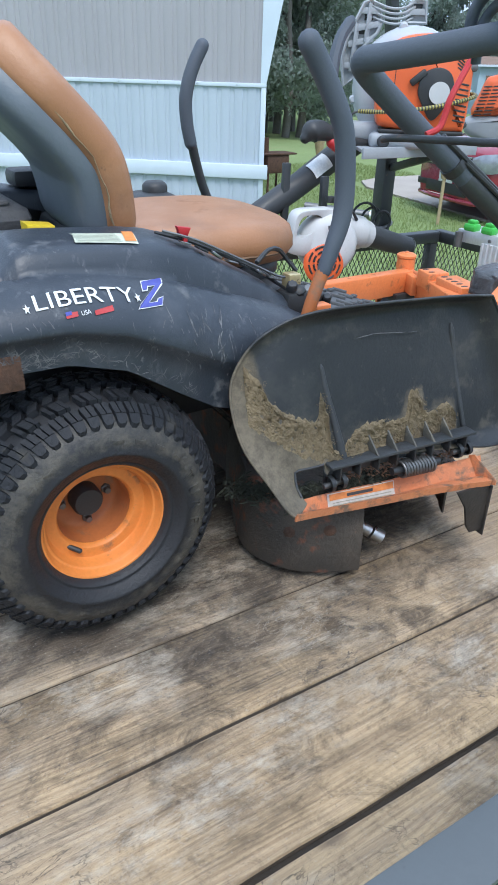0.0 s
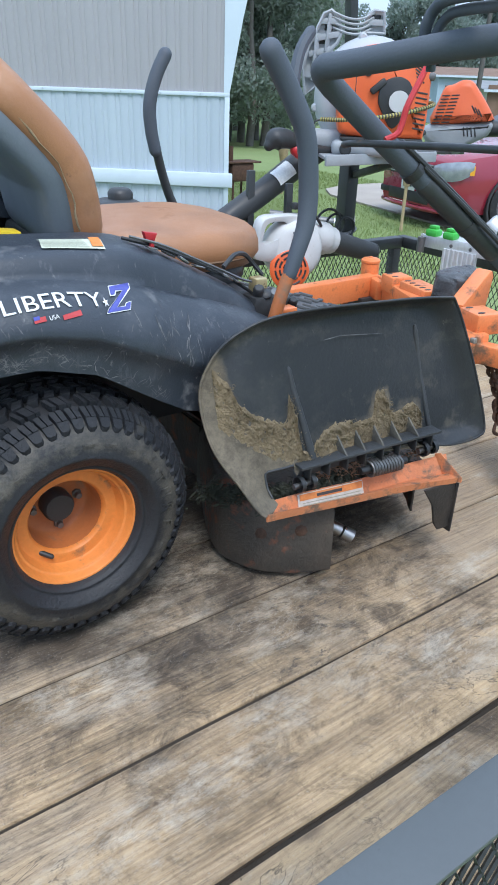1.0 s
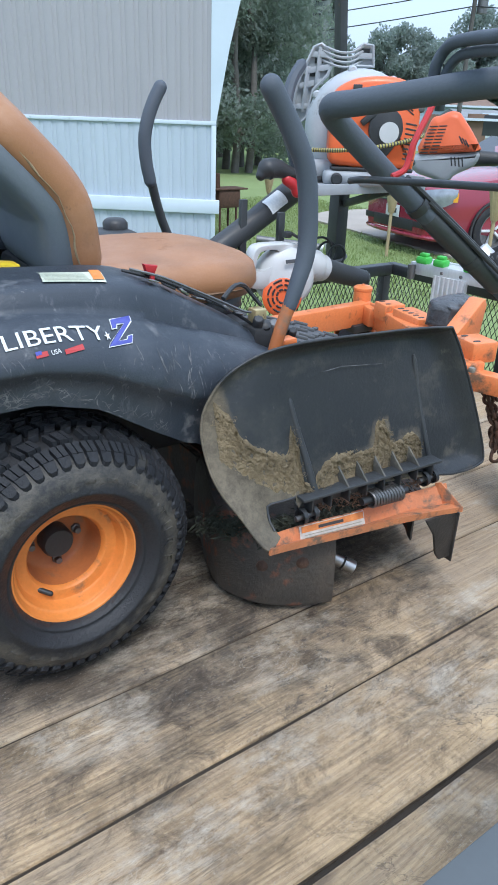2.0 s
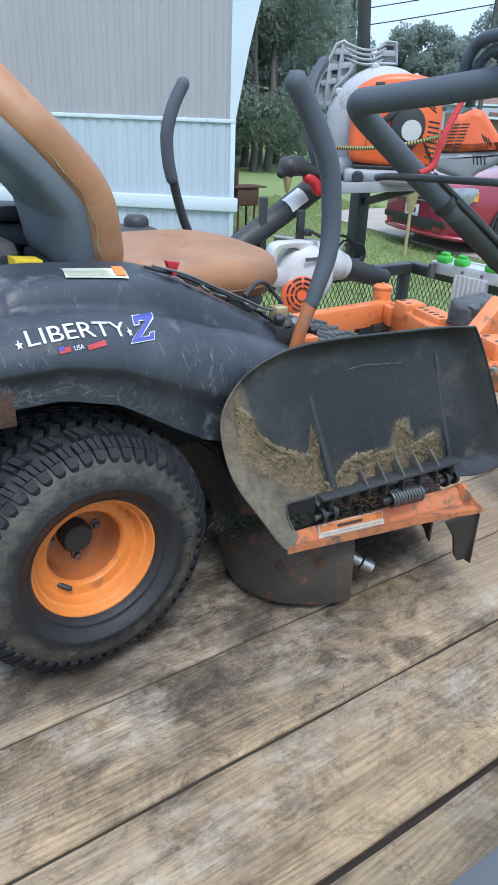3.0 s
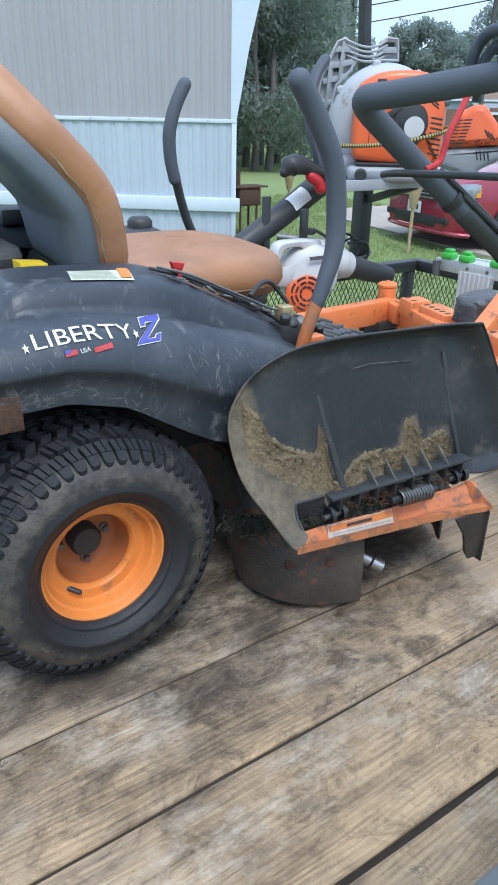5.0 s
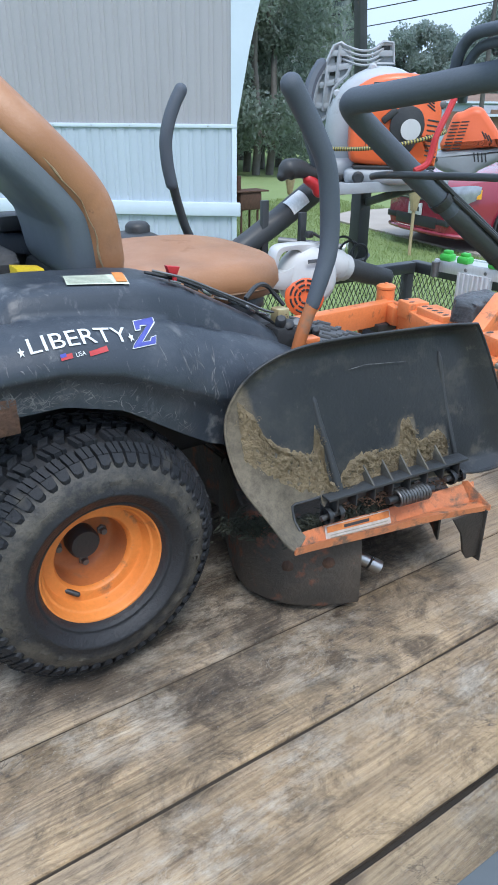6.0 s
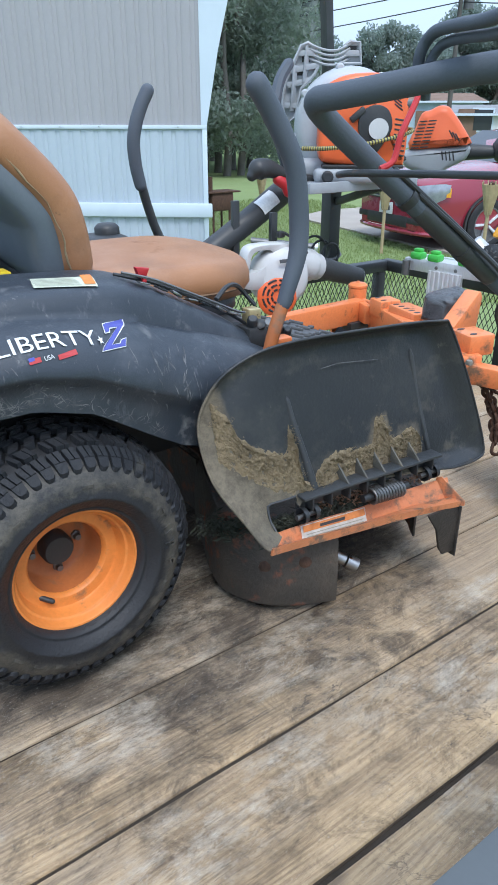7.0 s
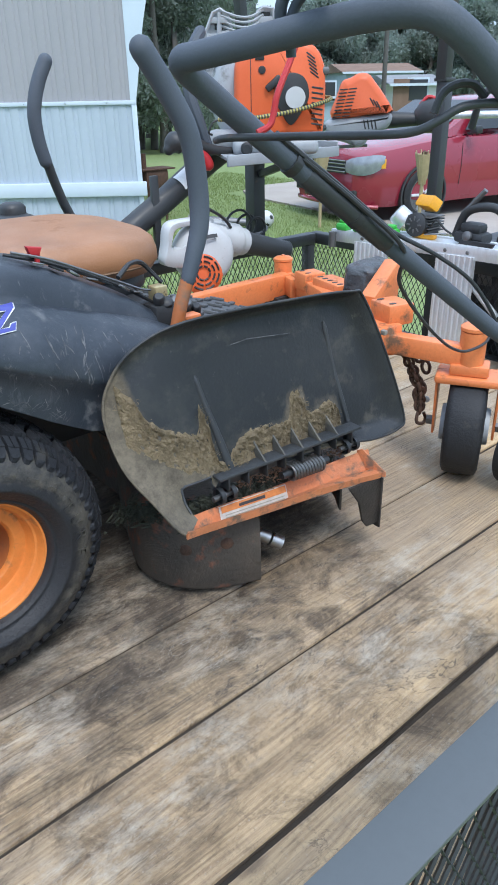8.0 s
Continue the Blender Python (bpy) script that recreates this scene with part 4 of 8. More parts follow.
    part("rim", lathe([(0.1175, f - 0.006), (0.1215, f - 0.001), (0.1215, f + 0.0045), (0.1190, f + 0.0075), (0.1155, f + 0.007), (0.1130, f + 0.003), (0.1115, f - 0.004), (0.1085, f - 0.009), (0.1050, f - 0.011), (0.1030, f - 0.015),
                       (0.1005, f - 0.029), (0.0975, f - 0.034), (0.0925, f - 0.035), (0.0860, f - 0.0335), (0.0775, f - 0.035), (0.0740, f - 0.039), (0.0722, f - 0.046)], m, 80), RIM_ORANGE, w, smooth=28)
    part("rim_dish", lathe([(0.072, f - 0.046), (0.0705, f - 0.07), (0.068, f - 0.098), (0.060, f - 0.104), (0.03, f - 0.104), (0, f - 0.104)], m, 64), DULL_ORANGE, w, "dusty inner dish of the rim, coloured darker for its shade", smooth=50)
    part("hub_cap", lathe([(0.031, f - 0.104), (0.031, f - 0.078), (0.027, f - 0.072), (0, f - 0.071)], m, 32), BLACK, w, "black hub cap")
    for k in range(4):
        a = radians(90 * k + 4)
        p = m @ Vector((0.050 * math.cos(a), 0.046 * math.sin(a), f - 0.104))
        part("lug_nut", lathe([(0.010, 0), (0.010, 0.006), (0.0075, 0.007), (0.0065, 0.016), (0, 0.017)], wheel_axis(p, outward), 6), GALV, w)
    p = m @ Vector((-0.058, 0.060, f - 0.038))
    p2 = m @ Vector((-0.068, 0.042, f - 0.026))
    part("valve_stem", tube([p, p2], 0.0052, 10, round_end=True), BLACK, w)
    return w


rear_wheel(Vector((0.450, 1.372, 0.254)), Vector((0.02, -1, 0)))
rear_wheel(Vector((0.450, 1.372, 0.254)) + LEFT * 0.84, LEFT)

# fender: moulded shell over the rear wheel, with a raised pad on top
TOP_Z = [(0.0, 0.70), (0.25, 0.72), (0.30, 0.737), (0.45, 0.737), (0.65, 0.727), (0.72, 0.71), (0.80, 0.676), (0.886, 0.632), (0.94, 0.592), (1.0, 0.545)]
LOW_Z = [(0.0, 0.50), (0.15, 0.562), (0.42, 0.563), (0.52, 0.535), (0.616, 0.474), (0.70, 0.42), (0.75, 0.405), (0.85, 0.42), (1.0, 0.46)]
SECTION = [(0.018, 0.00), (0.0175, 0.14), (0.016, 0.275), (0.0035, 0.325), (0.002, 0.365), (0.008, 0.45), (0.018, 0.54), (0.034, 0.615), (0.056, 0.680), (0.078, 0.722), (0.090, 0.738), (0.097, 0.752), (0.101, 0.800), (0.108, 0.900), (0.122, 0.958), (0.165, 0.987), (0.21, 0.997), (0.245, 1.0), (0.262, 0.985), (0.270, 0.93), (0.272, 0.78)]


def fender_point(x, k):
    dy, f = SECTION[k]
    lo, hi = lerp_table(LOW_Z, x), lerp_table(TOP_Z, x)
    # the raised pad fades into the slope ahead of the seat and stops square at the back
    rear, fore = (min(1.0, max(0.0, v)) for v in ((x - 0.350) / 0.03, (0.80 - x) / 0.2))
    z = lo + (hi - lo) * f
    if 10 < k < 19:
        z -= 0.034 * (1 - rear) + 0.016 * (1 - fore)
    tuck = min(1.0, max(0.0, (x - 0.62) / 0.08))
    y = 1.283 + dy + 0.020 * tuck * tuck * (3 - 2 * tuck) + 0.10 * max(0.0, x - 0.80) ** 1.0 * (0.4 + dy * 3)
    return Vector((x, y, z))


def fender_skin():
    xs = sorted([0.02 + 0.0207 * i for i in range(48)] + [0.352, 0.360, 0.368, 0.376])
    rows = [[fender_point(x, k) for k in range(len(SECTION))] for x in xs]
    return sheet(rows, thick=0.006)


fender = part("fender", fender_skin(), FENDER, mower, "scuffed black plastic fender with white lettering", smooth=70)


def mirrored(p):
    """A place on the mower's other flank."""
    c = Vector((0.442, 1.792, 0))
    d = p - c
    return p - LEFT * 2 * d.dot(LEFT)


bm = fender_skin()
for v in bm.verts:
    v.co = mirrored(v.co)
bmesh.ops.reverse_faces(bm, faces=bm.faces[:])
far_fender = part("fender", bm, FENDER, mower, "black plastic fender with the fuel cap", smooth=70)
part("fuel_cap", lathe([(0.036, 0), (0.036, 0.018), (0.03, 0.026), (0.024, 0.03), (0, 0.031)], axis((0.985, 2.19, 0.682), (0, 0, 1)), 20), BLACK, far_fender)
part("filler_neck", lathe([(0.12, -0.08), (0.10, -0.02), (0.07, -0.004), (0.05, 0.004), (0, 0.004)], axis((0.965, 2.18, 0.680), (0, 0, 1)), 20), BLACK, far_fender)


def fender_at(x, z):
    """The outer face of the fender at that x and height."""
    best = None
    for k in range(1, 17):
        a, b = fender_point(x, k - 1), fender_point(x, k)
        if a.z <= z <= b.z:
            f = (z - a.z) / max(1e-6, b.z - a.z)
            best = a + (b - a) * f
            n = Vector((0, -(b.z - a.z), b.y - a.y)).normalized()
    return best, n


def lay_on_fender(bm, cx, cz, lift=0.0018, turn=0.0, arc=0.0):
    """Wraps a flat drawing (x right, y up, from its middle) onto the fender's face."""
    ca, sa_ = math.cos(turn), math.sin(turn)
    for v in bm.verts:
        u, w, h = v.co.x, v.co.y, v.co.z
        w += -arc * u * u
        u, w = u * ca - w * sa_, u * sa_ + w * ca
        p, n = fender_at(cx + u, cz + w)
        v.co = p + n * (lift + h)
    return bm


part("lettering", lay_on_fender(words("LIBERTY", 0.0250, Matrix.Diagonal((1.93, 1, 1, 1)), 0.0003, bold=0.0), 0.459, 0.6585, turn=radians(-3.3), arc=0.8), WHITE_INK, fender, "white lettering", smooth=0)


def star(r):
    return slab([(r * (1 if k % 2 == 0 else 0.42) * math.sin(k * math.pi / 5), r * (1 if k % 2 == 0 else 0.42) * math.cos(k * math.pi / 5)) for k in range(10)], 0.001)


part("star", lay_on_fender(star(0.0058), 0.362, 0.661), WHITE_INK, fender, smooth=0)
part("star", lay_on_fender(star(0.0058), 0.5500, 0.6515), WHITE_INK, fender, smooth=0)
ZED = [(-0.0092, 0.0163), (0.0387, 0.0129), (0.0324, 0.007), (-0.0141, -0.0083), (0.002, -0.0093), (0.0072, -0.0059), (0.0199, -0.0058), (0.0103, -0.0159), (-0.039, -0.0134), (-0.032, -0.0076), (0.0133, 0.0074), (-0.0009, 0.0086), (-0.0061, 0.0052), (-0.0173, 0.0059)]


def inset(outline, d):
    """The outline drawn in by d on every side (points run clockwise)."""
    out = []
    k = len(outline)
    for i in range(k):
        p, q, r = (Vector(outline[j % k]) for j in (i - 1, i, i + 1))
        a, b = (q - p).normalized(), (r - q).normalized()
        na, nb = Vector((a.y, -a.x)), Vector((b.y, -b.x))
        n = (na + nb)
        out.append(tuple(q + n * (d / max(0.35, n.dot(na)))))
    return out


part("emblem_outline", lay_on_fender(slab(ZED, 0.0003), 0.582, 0.651, 0.0018), WHITE_INK, fender, smooth=0)
part("emblem", lay_on_fender(slab(inset(ZED, 0.0011), 0.0003), 0.582, 0.651, 0.0025), BLUE_INK, fender, "blue emblem", smooth=0)
part("lettering", lay_on_fender(words("USA", 0.0092, Matrix.Identity(4), 0.0003), 0.452, 0.6445, turn=radians(3)), WHITE_INK, fender, smooth=0)
part("flag_decal", lay_on_fender(slab([(-0.010, -0.004), (0.010, -0.003), (0.010, 0.004), (-0.010, 0.003)], 0.0003), 0.428, 0.647), RED_INK, fender, smooth=0)
part("flag_canton", lay_on_fender(slab([(-0.006, -0.002), (0.004, -0.001), (0.004, 0.004), (-0.006, 0.003)], 0.0003), 0.424, 0.6485, 0.0023), BLUE_INK, fender, smooth=0)
part("red_bar", lay_on_fender(slab([(-0.0165, -0.0042), (0.0165, -0.0020), (0.0165, 0.0048), (-0.0165, 0.0026)], 0.0003), 0.483, 0.6455), RED_INK, fender, smooth=0)

# scuffs: crooked pale scratches in the plastic, thickest along the lower edge
def scratch(rng, length, width, ang, bend):
    """A thin crooked streak that tapers at both ends."""
    q = bmesh.new()
    x = y = 0.0
    n, last = 6, None
    for k in range(n + 1):
        w = width * (0.15 + math.sin(math.pi * k / n)) * rng.uniform(0.5, 1.4)
        c, d = math.cos(ang), math.sin(ang)
        pair = (q.verts.new((x - d * w, y + c * w, 0)), q.verts.new((x + d * w, y - c * w, 0)))
        if last:
            q.faces.new((last[0], last[1], pair[1], pair[0]))
        last = pair
        x, y, ang = x + c * length / n, y + d * length / n, ang + rng.gauss(0, bend)
    return q


rng = random.Random(5)
bm = bmesh.new()
for k in range(330):
    kind = 0 if k < 262 else (1 if k < 300 else 2)
    x = (rng.uniform(0.22, 0.66) if rng.random() < 0.5 else rng.gauss(0.34, 0.07)) if kind == 0 else (rng.uniform(0.26, 0.78) if kind == 1 else rng.gauss(0.715, 0.035))
    z0, z1 = lerp_table(LOW_Z, x), lerp_table(TOP_Z, x)
    if kind == 0:
        q = scratch(rng, rng.uniform(0.006, 0.030), rng.uniform(0.0003, 0.0009), rng.choice((0.1, 0.35, 0.7, 1.9, 2.6)) + rng.gauss(0, 0.25), 0.22)
        z = z0 + 0.003 + abs(rng.gauss(0, 0.017))
    elif kind == 1:
        q = scratch(rng, rng.uniform(0.006, 0.022), rng.uniform(0.0004, 0.0010), rng.gauss(1.65, 0.35), 0.22)
        z = z0 + (z1 - z0) * rng.uniform(0.18, 0.50)
    else:
        q = scratch(rng, rng.uniform(0.012, 0.045), rng.uniform(0.0004, 0.0013), rng.gauss(1.55, 0.2), 0.16)
        z = z0 + (z1 - z0) * rng.uniform(0.25, 0.62)
    try:
        bm = merge(bm, lay_on_fender(q, x, z, 0.0006))
    except (TypeError, UnboundLocalError):
        q.free()
part("scuffing", bm, surface("pale_scuff", (0.165, 0.165, 0.168), (0.040, 0.046, 0.054), 0.7, scale=45, bump=0, spread=0.3), fender, "pale scratches", smooth=0, kind="stuff")

# warning label on the pad, latch trough and knob beside the seat
def pad_quad(x0, x1, y0, y1, lift):
    bm = bmesh.new()
    rows = []
    for i in range(9):
        x = x0 + (x1 - x0) * i / 8
        row = []
        for j in range(5):
            y = y0 + (y1 - y0) * j / 4 - 0.09 * (x - x0)
            x = x0 + (x1 - x0) * i / 8 + 0.24 * (y1 - y0) * j / 4
            zz = np.interp(y - 1.283, [s[0] for s in SECTION[5:17]], [fender_point(x, k).z for k in range(5, 17)])
            row.append((x, y, float(zz) + lift))
        rows.append(row)
    bm.free()
    return sheet(rows)


part("warning_label", pad_quad(0.482, 0.592, 1.414, 1.466, 0.003), LABEL, fender, "pale yellow-green warning label", smooth=0)
part("label_stripe", pad_quad(0.572, 0.592, 1.414, 1.466, 0.0045), LABEL_ORANGE, fender, smooth=0)
for j in range(7):
    part("label_line", pad_quad(0.488, 0.566, 1.418 + j * 0.0066, 1.420 + j * 0.0066, 0.0045), surface("label_ink", (0.3, 0.32, 0.25), (0.35, 0.36, 0.28), 0.6, scale=200, bump=0) if j == 0 else bpy.data.materials["label_ink"], fender, smooth=0)
trough = part("control_console", tube([(0.655, 1.475, 0.724), (0.72, 1.46, 0.706), (0.80, 1.45, 0.672), (0.88, 1.445, 0.630), (0.94, 1.45, 0.59)], 0.0, 8, radii=[0.003, 0.005, 0.006, 0.005, 0.003]), BLACK, mower, "black console strip with levers beside the seat")
knob = part("knob", merge(tube([(0.708, 1.456, 0.704), (0.710, 1.456, 0.724)], 0.005, 8), slab([(-0.015, 0.012), (0.014, 0.007), (0.006, -0.009), (-0.009, -0.008)], 0.014, axis((0.705, 1.464, 0.724), (0, -1, 0), (1, 0, 0)), 0.003)), RED, trough, "red pull knob")
for k in range(7):
    f = k / 6
    x, z = 0.70 + 0.2 * f, 0.706 - 0.088 * f
    part("latch_tab", box(x - 0.010, x + 0.012, 1.436 - 0.006 * (k % 2), 1.452, z, z + 0.003 + 0.001 * (k % 3), 0.001, Matrix.Translation((x, 1.446, z)) @ Matrix.Rotation(radians(18 + 9 * (k % 3)), 4, "Y") @ Matrix.Translation((-x, -1.446, -z))), BLACK if k % 3 == 1 else STEEL, trough)
part("cable", tube(smooth_path([(0.66, 1.452, 0.730), (0.72, 1.435, 0.712), (0.79, 1.432, 0.680), (0.85, 1.428, 0.652), (0.90, 1.43, 0.628), (0.93, 1.44, 0.618)]), 0.0028, 6), GALV, trough)
part("cable", tube(smooth_path([(0.86, 1.44, 0.655), (0.90, 1.46, 0.672), (0.935, 1.475, 0.667), (0.96, 1.48, 0.645), (0.98, 1.47, 0.62)]), 0.005, 6), BLACK, trough)

# seat
def rounded_slab(cx, cy, rx, ry, z_low, z_top, crown, n=3.4, tilt=0.0):
    """A soft cushion: superellipse outline, swelling top, rounded edge."""
    rows = []
    prof = [(0.0, z_low), (0.80, z_low), (0.93, z_low + 0.012), (1.0, z_low + 0.4 * (z_top - z_low)), (0.995, z_low + 0.62 * (z_top - z_low)), (0.965, z_low + 0.84 * (z_top - z_low)), (0.90, z_top - 0.004), (0.78, z_top), (0.6, z_top + crown * 0.5), (0.35, z_top + crown * 0.8), (0.0, z_top + crown)]
    for r, z in prof:
        row = []
        for k in range(56):
            a = 2 * math.pi * k / 56
            c, s = math.cos(a), math.sin(a)
            x = rx * math.copysign(abs(c) ** (2 / n), c) * max(r, 0.001)
            y = ry * math.copysign(abs(s) ** (2 / n), s) * max(r, 0.001)
            p = HEAD * x + LEFT * y
            row.append((cx + p.x, cy + p.y, z + x * tilt))
        rows.append(row)
    return sheet(rows, closed=True)


seat = part("seat", rounded_slab(0.873, 1.775, 0.217, 0.24, 0.608, 0.704, 0.020, tilt=0.0), LEATHER, mower, "tan vinyl seat cushion with worn edges", smooth=180)
part("seat_pan", rounded_slab(0.87, 1.78, 0.19, 0.22, 0.555, 0.632, 0.0, tilt=0.03), BLACK, seat, smooth=180)
part("seat_piping", tube([tuple(Vector((0.873, 1.775, 0.640)) + HEAD * (0.209 * math.copysign(abs(math.cos(a)) ** 0.59, math.cos(a))) + LEFT * (0.234 * math.copysign(abs(math.sin(a)) ** 0.59, math.sin(a))) + Vector((0, 0, 0.03 * 0.209 * math.cos(a)))) for a in [2 * math.pi * k / 60 for k in range(61)]], 0.005, 6), surface("worn_piping", (0.28, 0.17, 0.1), (0.2, 0.12, 0.07), 0.8, scale=40, bump=0.3), seat)

BACK_FRONT = [(0.708, 0.690), (0.702, 0.745), (0.693, 0.800), (0.676, 0.855), (0.640, 0.908), (0.590, 0.962), (0.544, 1.010), (0.508, 1.050), (0.488, 1.072)]
BACK_CY = 1.80


def back_section(f, wide):
    """Half-width of the backrest at fraction f of its height."""
    return wide * (0.90 + 0.10 * math.sin(math.pi * min(1, f * 1.1))) * (1 - 0.22 * max(0, f - 0.7) / 0.3)


def backrest_skin(t0, t1, wide, edge):
    """A pad following the back's curve, from t0 to t1 metres behind the front line, with rounded rim."""
    pts = smooth_path([(x, 0, z) for x, z in BACK_FRONT], 3)
    n = len(pts)
    rows = []
    for i, p in enumerate(pts):
        f = i / (n - 1)
        d = (pts[min(i + 1, n - 1)] - pts[max(i - 1, 0)]).normalized()
        nrm = Vector((-d.z, 0, d.x))
        if nrm.x > 0:
            nrm = -nrm
        half = back_section(f, wide)
        shrink = 1.0
        if i == 0 or i == n - 1:
            shrink = 0.55
        elif i == 1 or i == n - 2:
            shrink = 0.88
        th = (t1 - t0) * shrink
        mid = (t0 + t1) / 2
        row = []
        for k in range(28):
            a = 2 * math.pi * k / 28
            c, s = math.cos(a), math.sin(a)
            yy = half * math.copysign(abs(c) ** 0.42, c)
            tt = mid + th / 2 * math.copysign(abs(s) ** 0.62, s)
            tt -= 0.045 * (abs(yy) / half) ** 2.5 * (1 - edge)
            q = Vector((p.x, BACK_CY, p.z)) + nrm * tt + LEFT * yy
            row.append(q)
        rows.append(row)
    bm = sheet(rows, closed=True)
    bm.verts.ensure_lookup_table()
    bm.faces.new(bm.verts[:28])
    bm.faces.new(bm.verts[-28:])
    bmesh.ops.recalc_face_normals(bm, faces=bm.faces[:])
    return bm


backrest = part("backrest", backrest_skin(0.0, 0.098, 0.235, 1.0), LEATHER, mower, "tan vinyl backrest with a dark back shell", smooth=180)
part("back_shell", backrest_skin(0.048, 0.136, 0.227, 1.0), SEAT_BACK, backrest, "dark grey plastic back shell", smooth=180)
pts = smooth_path([(x, 0, z) for x, z in BACK_FRONT[:7]], 3)
seam = []
for i, p in enumerate(pts):
    f = i / (len(pts) - 1)
    seam.append(Vector((p.x - 0.068 - 0.003 * math.sin(i * 1.7), BACK_CY, p.z - 0.026)) - LEFT * (back_section(f * 0.85, 0.227) + 0.0065))
part("torn_seam", tube(seam, 0.0028, 6, radii=[0.0008 + 0.0042 * abs(noise.noise((i * 0.9, 0, 0))) for i in range(len(seam))]), surface("torn_foam", (0.34, 0.26, 0.15), (0.20, 0.14, 0.085), 0.9, scale=60, bump=0.4), backrest)
part("seat_bracket", box(0.58, 0.70, 1.62, 1.98, 0.60, 0.69, 0.02), BLACK, mower)

# steering levers
def lever(pts, base, sleeve, girth):
    lv = part("lever", tube(smooth_path(base, 4), 0.0135, 12), sleeve, mower, "steering lever with a black foam grip")
    path = smooth_path(pts, 6)
    part("grip", tube(path, 0.0, 16, radii=[float(np.interp(k / 6, range(len(girth)), girth)) for k in range(len(path))], round_end=True), FOAM, lv, smooth=60)
    return lv


lever([(0.957, 1.345, 0.650), (0.974, 1.346, 0.693), (0.994, 1.350, 0.744), (1.000, 1.355, 0.798), (0.994, 1.357, 0.871), (0.983, 1.359, 0.916), (0.964, 1.364, 0.955), (0.939, 1.368, 0.996), (0.907, 1.370, 1.040)],
      [(0.925, 1.352, 0.545), (0.938, 1.348, 0.60), (0.958, 1.345, 0.655)], DULL_ORANGE, [0.0145, 0.0165, 0.0185, 0.0195, 0.0195, 0.0198, 0.0205, 0.0205, 0.0205])
lever([(1.102, 2.190, 0.809), (1.090, 2.188, 0.86), (1.085, 2.185, 0.92), (1.094, 2.182, 0.97), (1.112, 2.180, 1.015), (1.134, 2.178, 1.054)],
      [(1.225, 2.20, 0.55), (1.160, 2.20, 0.66), (1.130, 2.20, 0.738), (1.104, 2.19, 0.815)], BLACK_STEEL, [0.0175, 0.018, 0.0185, 0.0185, 0.0185, 0.0185])
pivot = part("lever_pivot", box(0.925, 0.990, 1.415, 1.47, 0.50, 0.588, 0.008), BLACK, mower, "black lever pivot with brass clip")
part("brass_clip", box(0.940, 0.970, 1.435, 1.465, 0.590, 0.622, 0.003), surface("brass_clip", (0.62, 0.5, 0.28), (0.5, 0.4, 0.2), 0.35, 0.6, scale=30, bump=0.05), pivot)
for k, (x, y, z, r) in enumerate([(0.958, 1.425, 0.590, 0.014), (0.982, 1.425, 0.588, 0.013), (0.940, 1.425, 0.602, 0.012), (1.005, 1.420, 0.578, 0.012), (1.022, 1.410, 0.570, 0.010)]):
    part("pivot_bolt", lathe([(r, -0.02), (r, 0.004), (r * 0.7, 0.008), (0, 0.009)], axis((x, y, z), (-0.3, -0.5, 0.8)), 8), BLACK if k % 2 == 0 else GALV, pivot)
part("bracket", box(0.965, 1.005, 1.37, 1.40, 0.552, 0.570, 0.004), ORANGE, pivot)

# frame, front beam and casters
def beam(a, b, w, h, bevel=0.006):
    return square_bar(a, b, w, h, bevel)


P_NEAR, P_FAR = Vector((1.745, 1.190, 0.36)), Vector((1.985, 2.165, 0.36))
frame_part = part("frame", merge(beam((0.60, 2.09, 0.325), (1.96, 2.12, 0.332), 0.05, 0.085), beam((1.05, 1.50, 0.335), (1.66, 1.44, 0.355), 0.05, 0.085), beam((0.62, 1.5, 0.31), (0.66, 2.1, 0.31), 0.05, 0.08)), ORANGE, mower, "orange painted steel frame")
part("front_beam", merge(beam((1.635, 1.37, 0.365), (1.985, 2.08, 0.332), 0.065, 0.085), beam((1.50, 1.405, 0.375), (1.64, 1.385, 0.370), 0.05, 0.075)), ORANGE, mower)
part("caster_arm", beam((1.63, 1.385, 0.362), P_NEAR + Vector((-0.005, 0.012, -0.018)), 0.046, 0.055), ORANGE, mower)
part("caster_arm", beam((1.93, 2.03, 0.335), P_FAR - Vector((0, 0, 0.028)), 0.055, 0.07), ORANGE, mower)


def step_box(c, along, n, half):
    """A raised foot stop with a slotted top."""
    m = axis(c, (0, 0, 1), along)
    bx = part("foot_stop", box(-half, half, -0.042, 0.042, -0.03, 0.030, 0.007, m), ORANGE, mower)
    for k in range(n):
        u = (half - 0.018) * (2 * k / max(1, n - 1) - 1)
        part("slot", slab([(u + 0.0062 * math.cos(q), 0.020 + 0.012 * math.sin(q)) for q in [math.pi * j / 6 for j in range(12)]], 0.003, m @ Matrix.Translation((0, 0, 0.0282))), BLACK, bx)
    return bx


D = (P_FAR - P_NEAR).normalized()
step_box((1.925, 1.965, 0.378), D, 2, 0.038)
step_box((1.892, 1.815, 0.380), D, 5, 0.078)
step_box((1.693, 1.420, 0.425), D, 2, 0.045)
part("upright_bracket", slab([(0.0, 0.035), (0.118, 0.118), (0.130, 0.118), (0.142, 0.10), (0.124, -0.01), (0.0, -0.012)], 0.05, axis((1.728, 1.565, 0.402), (0.12, -1, 0), (1, 0.12, 0)), 0.004), ORANGE, mower)


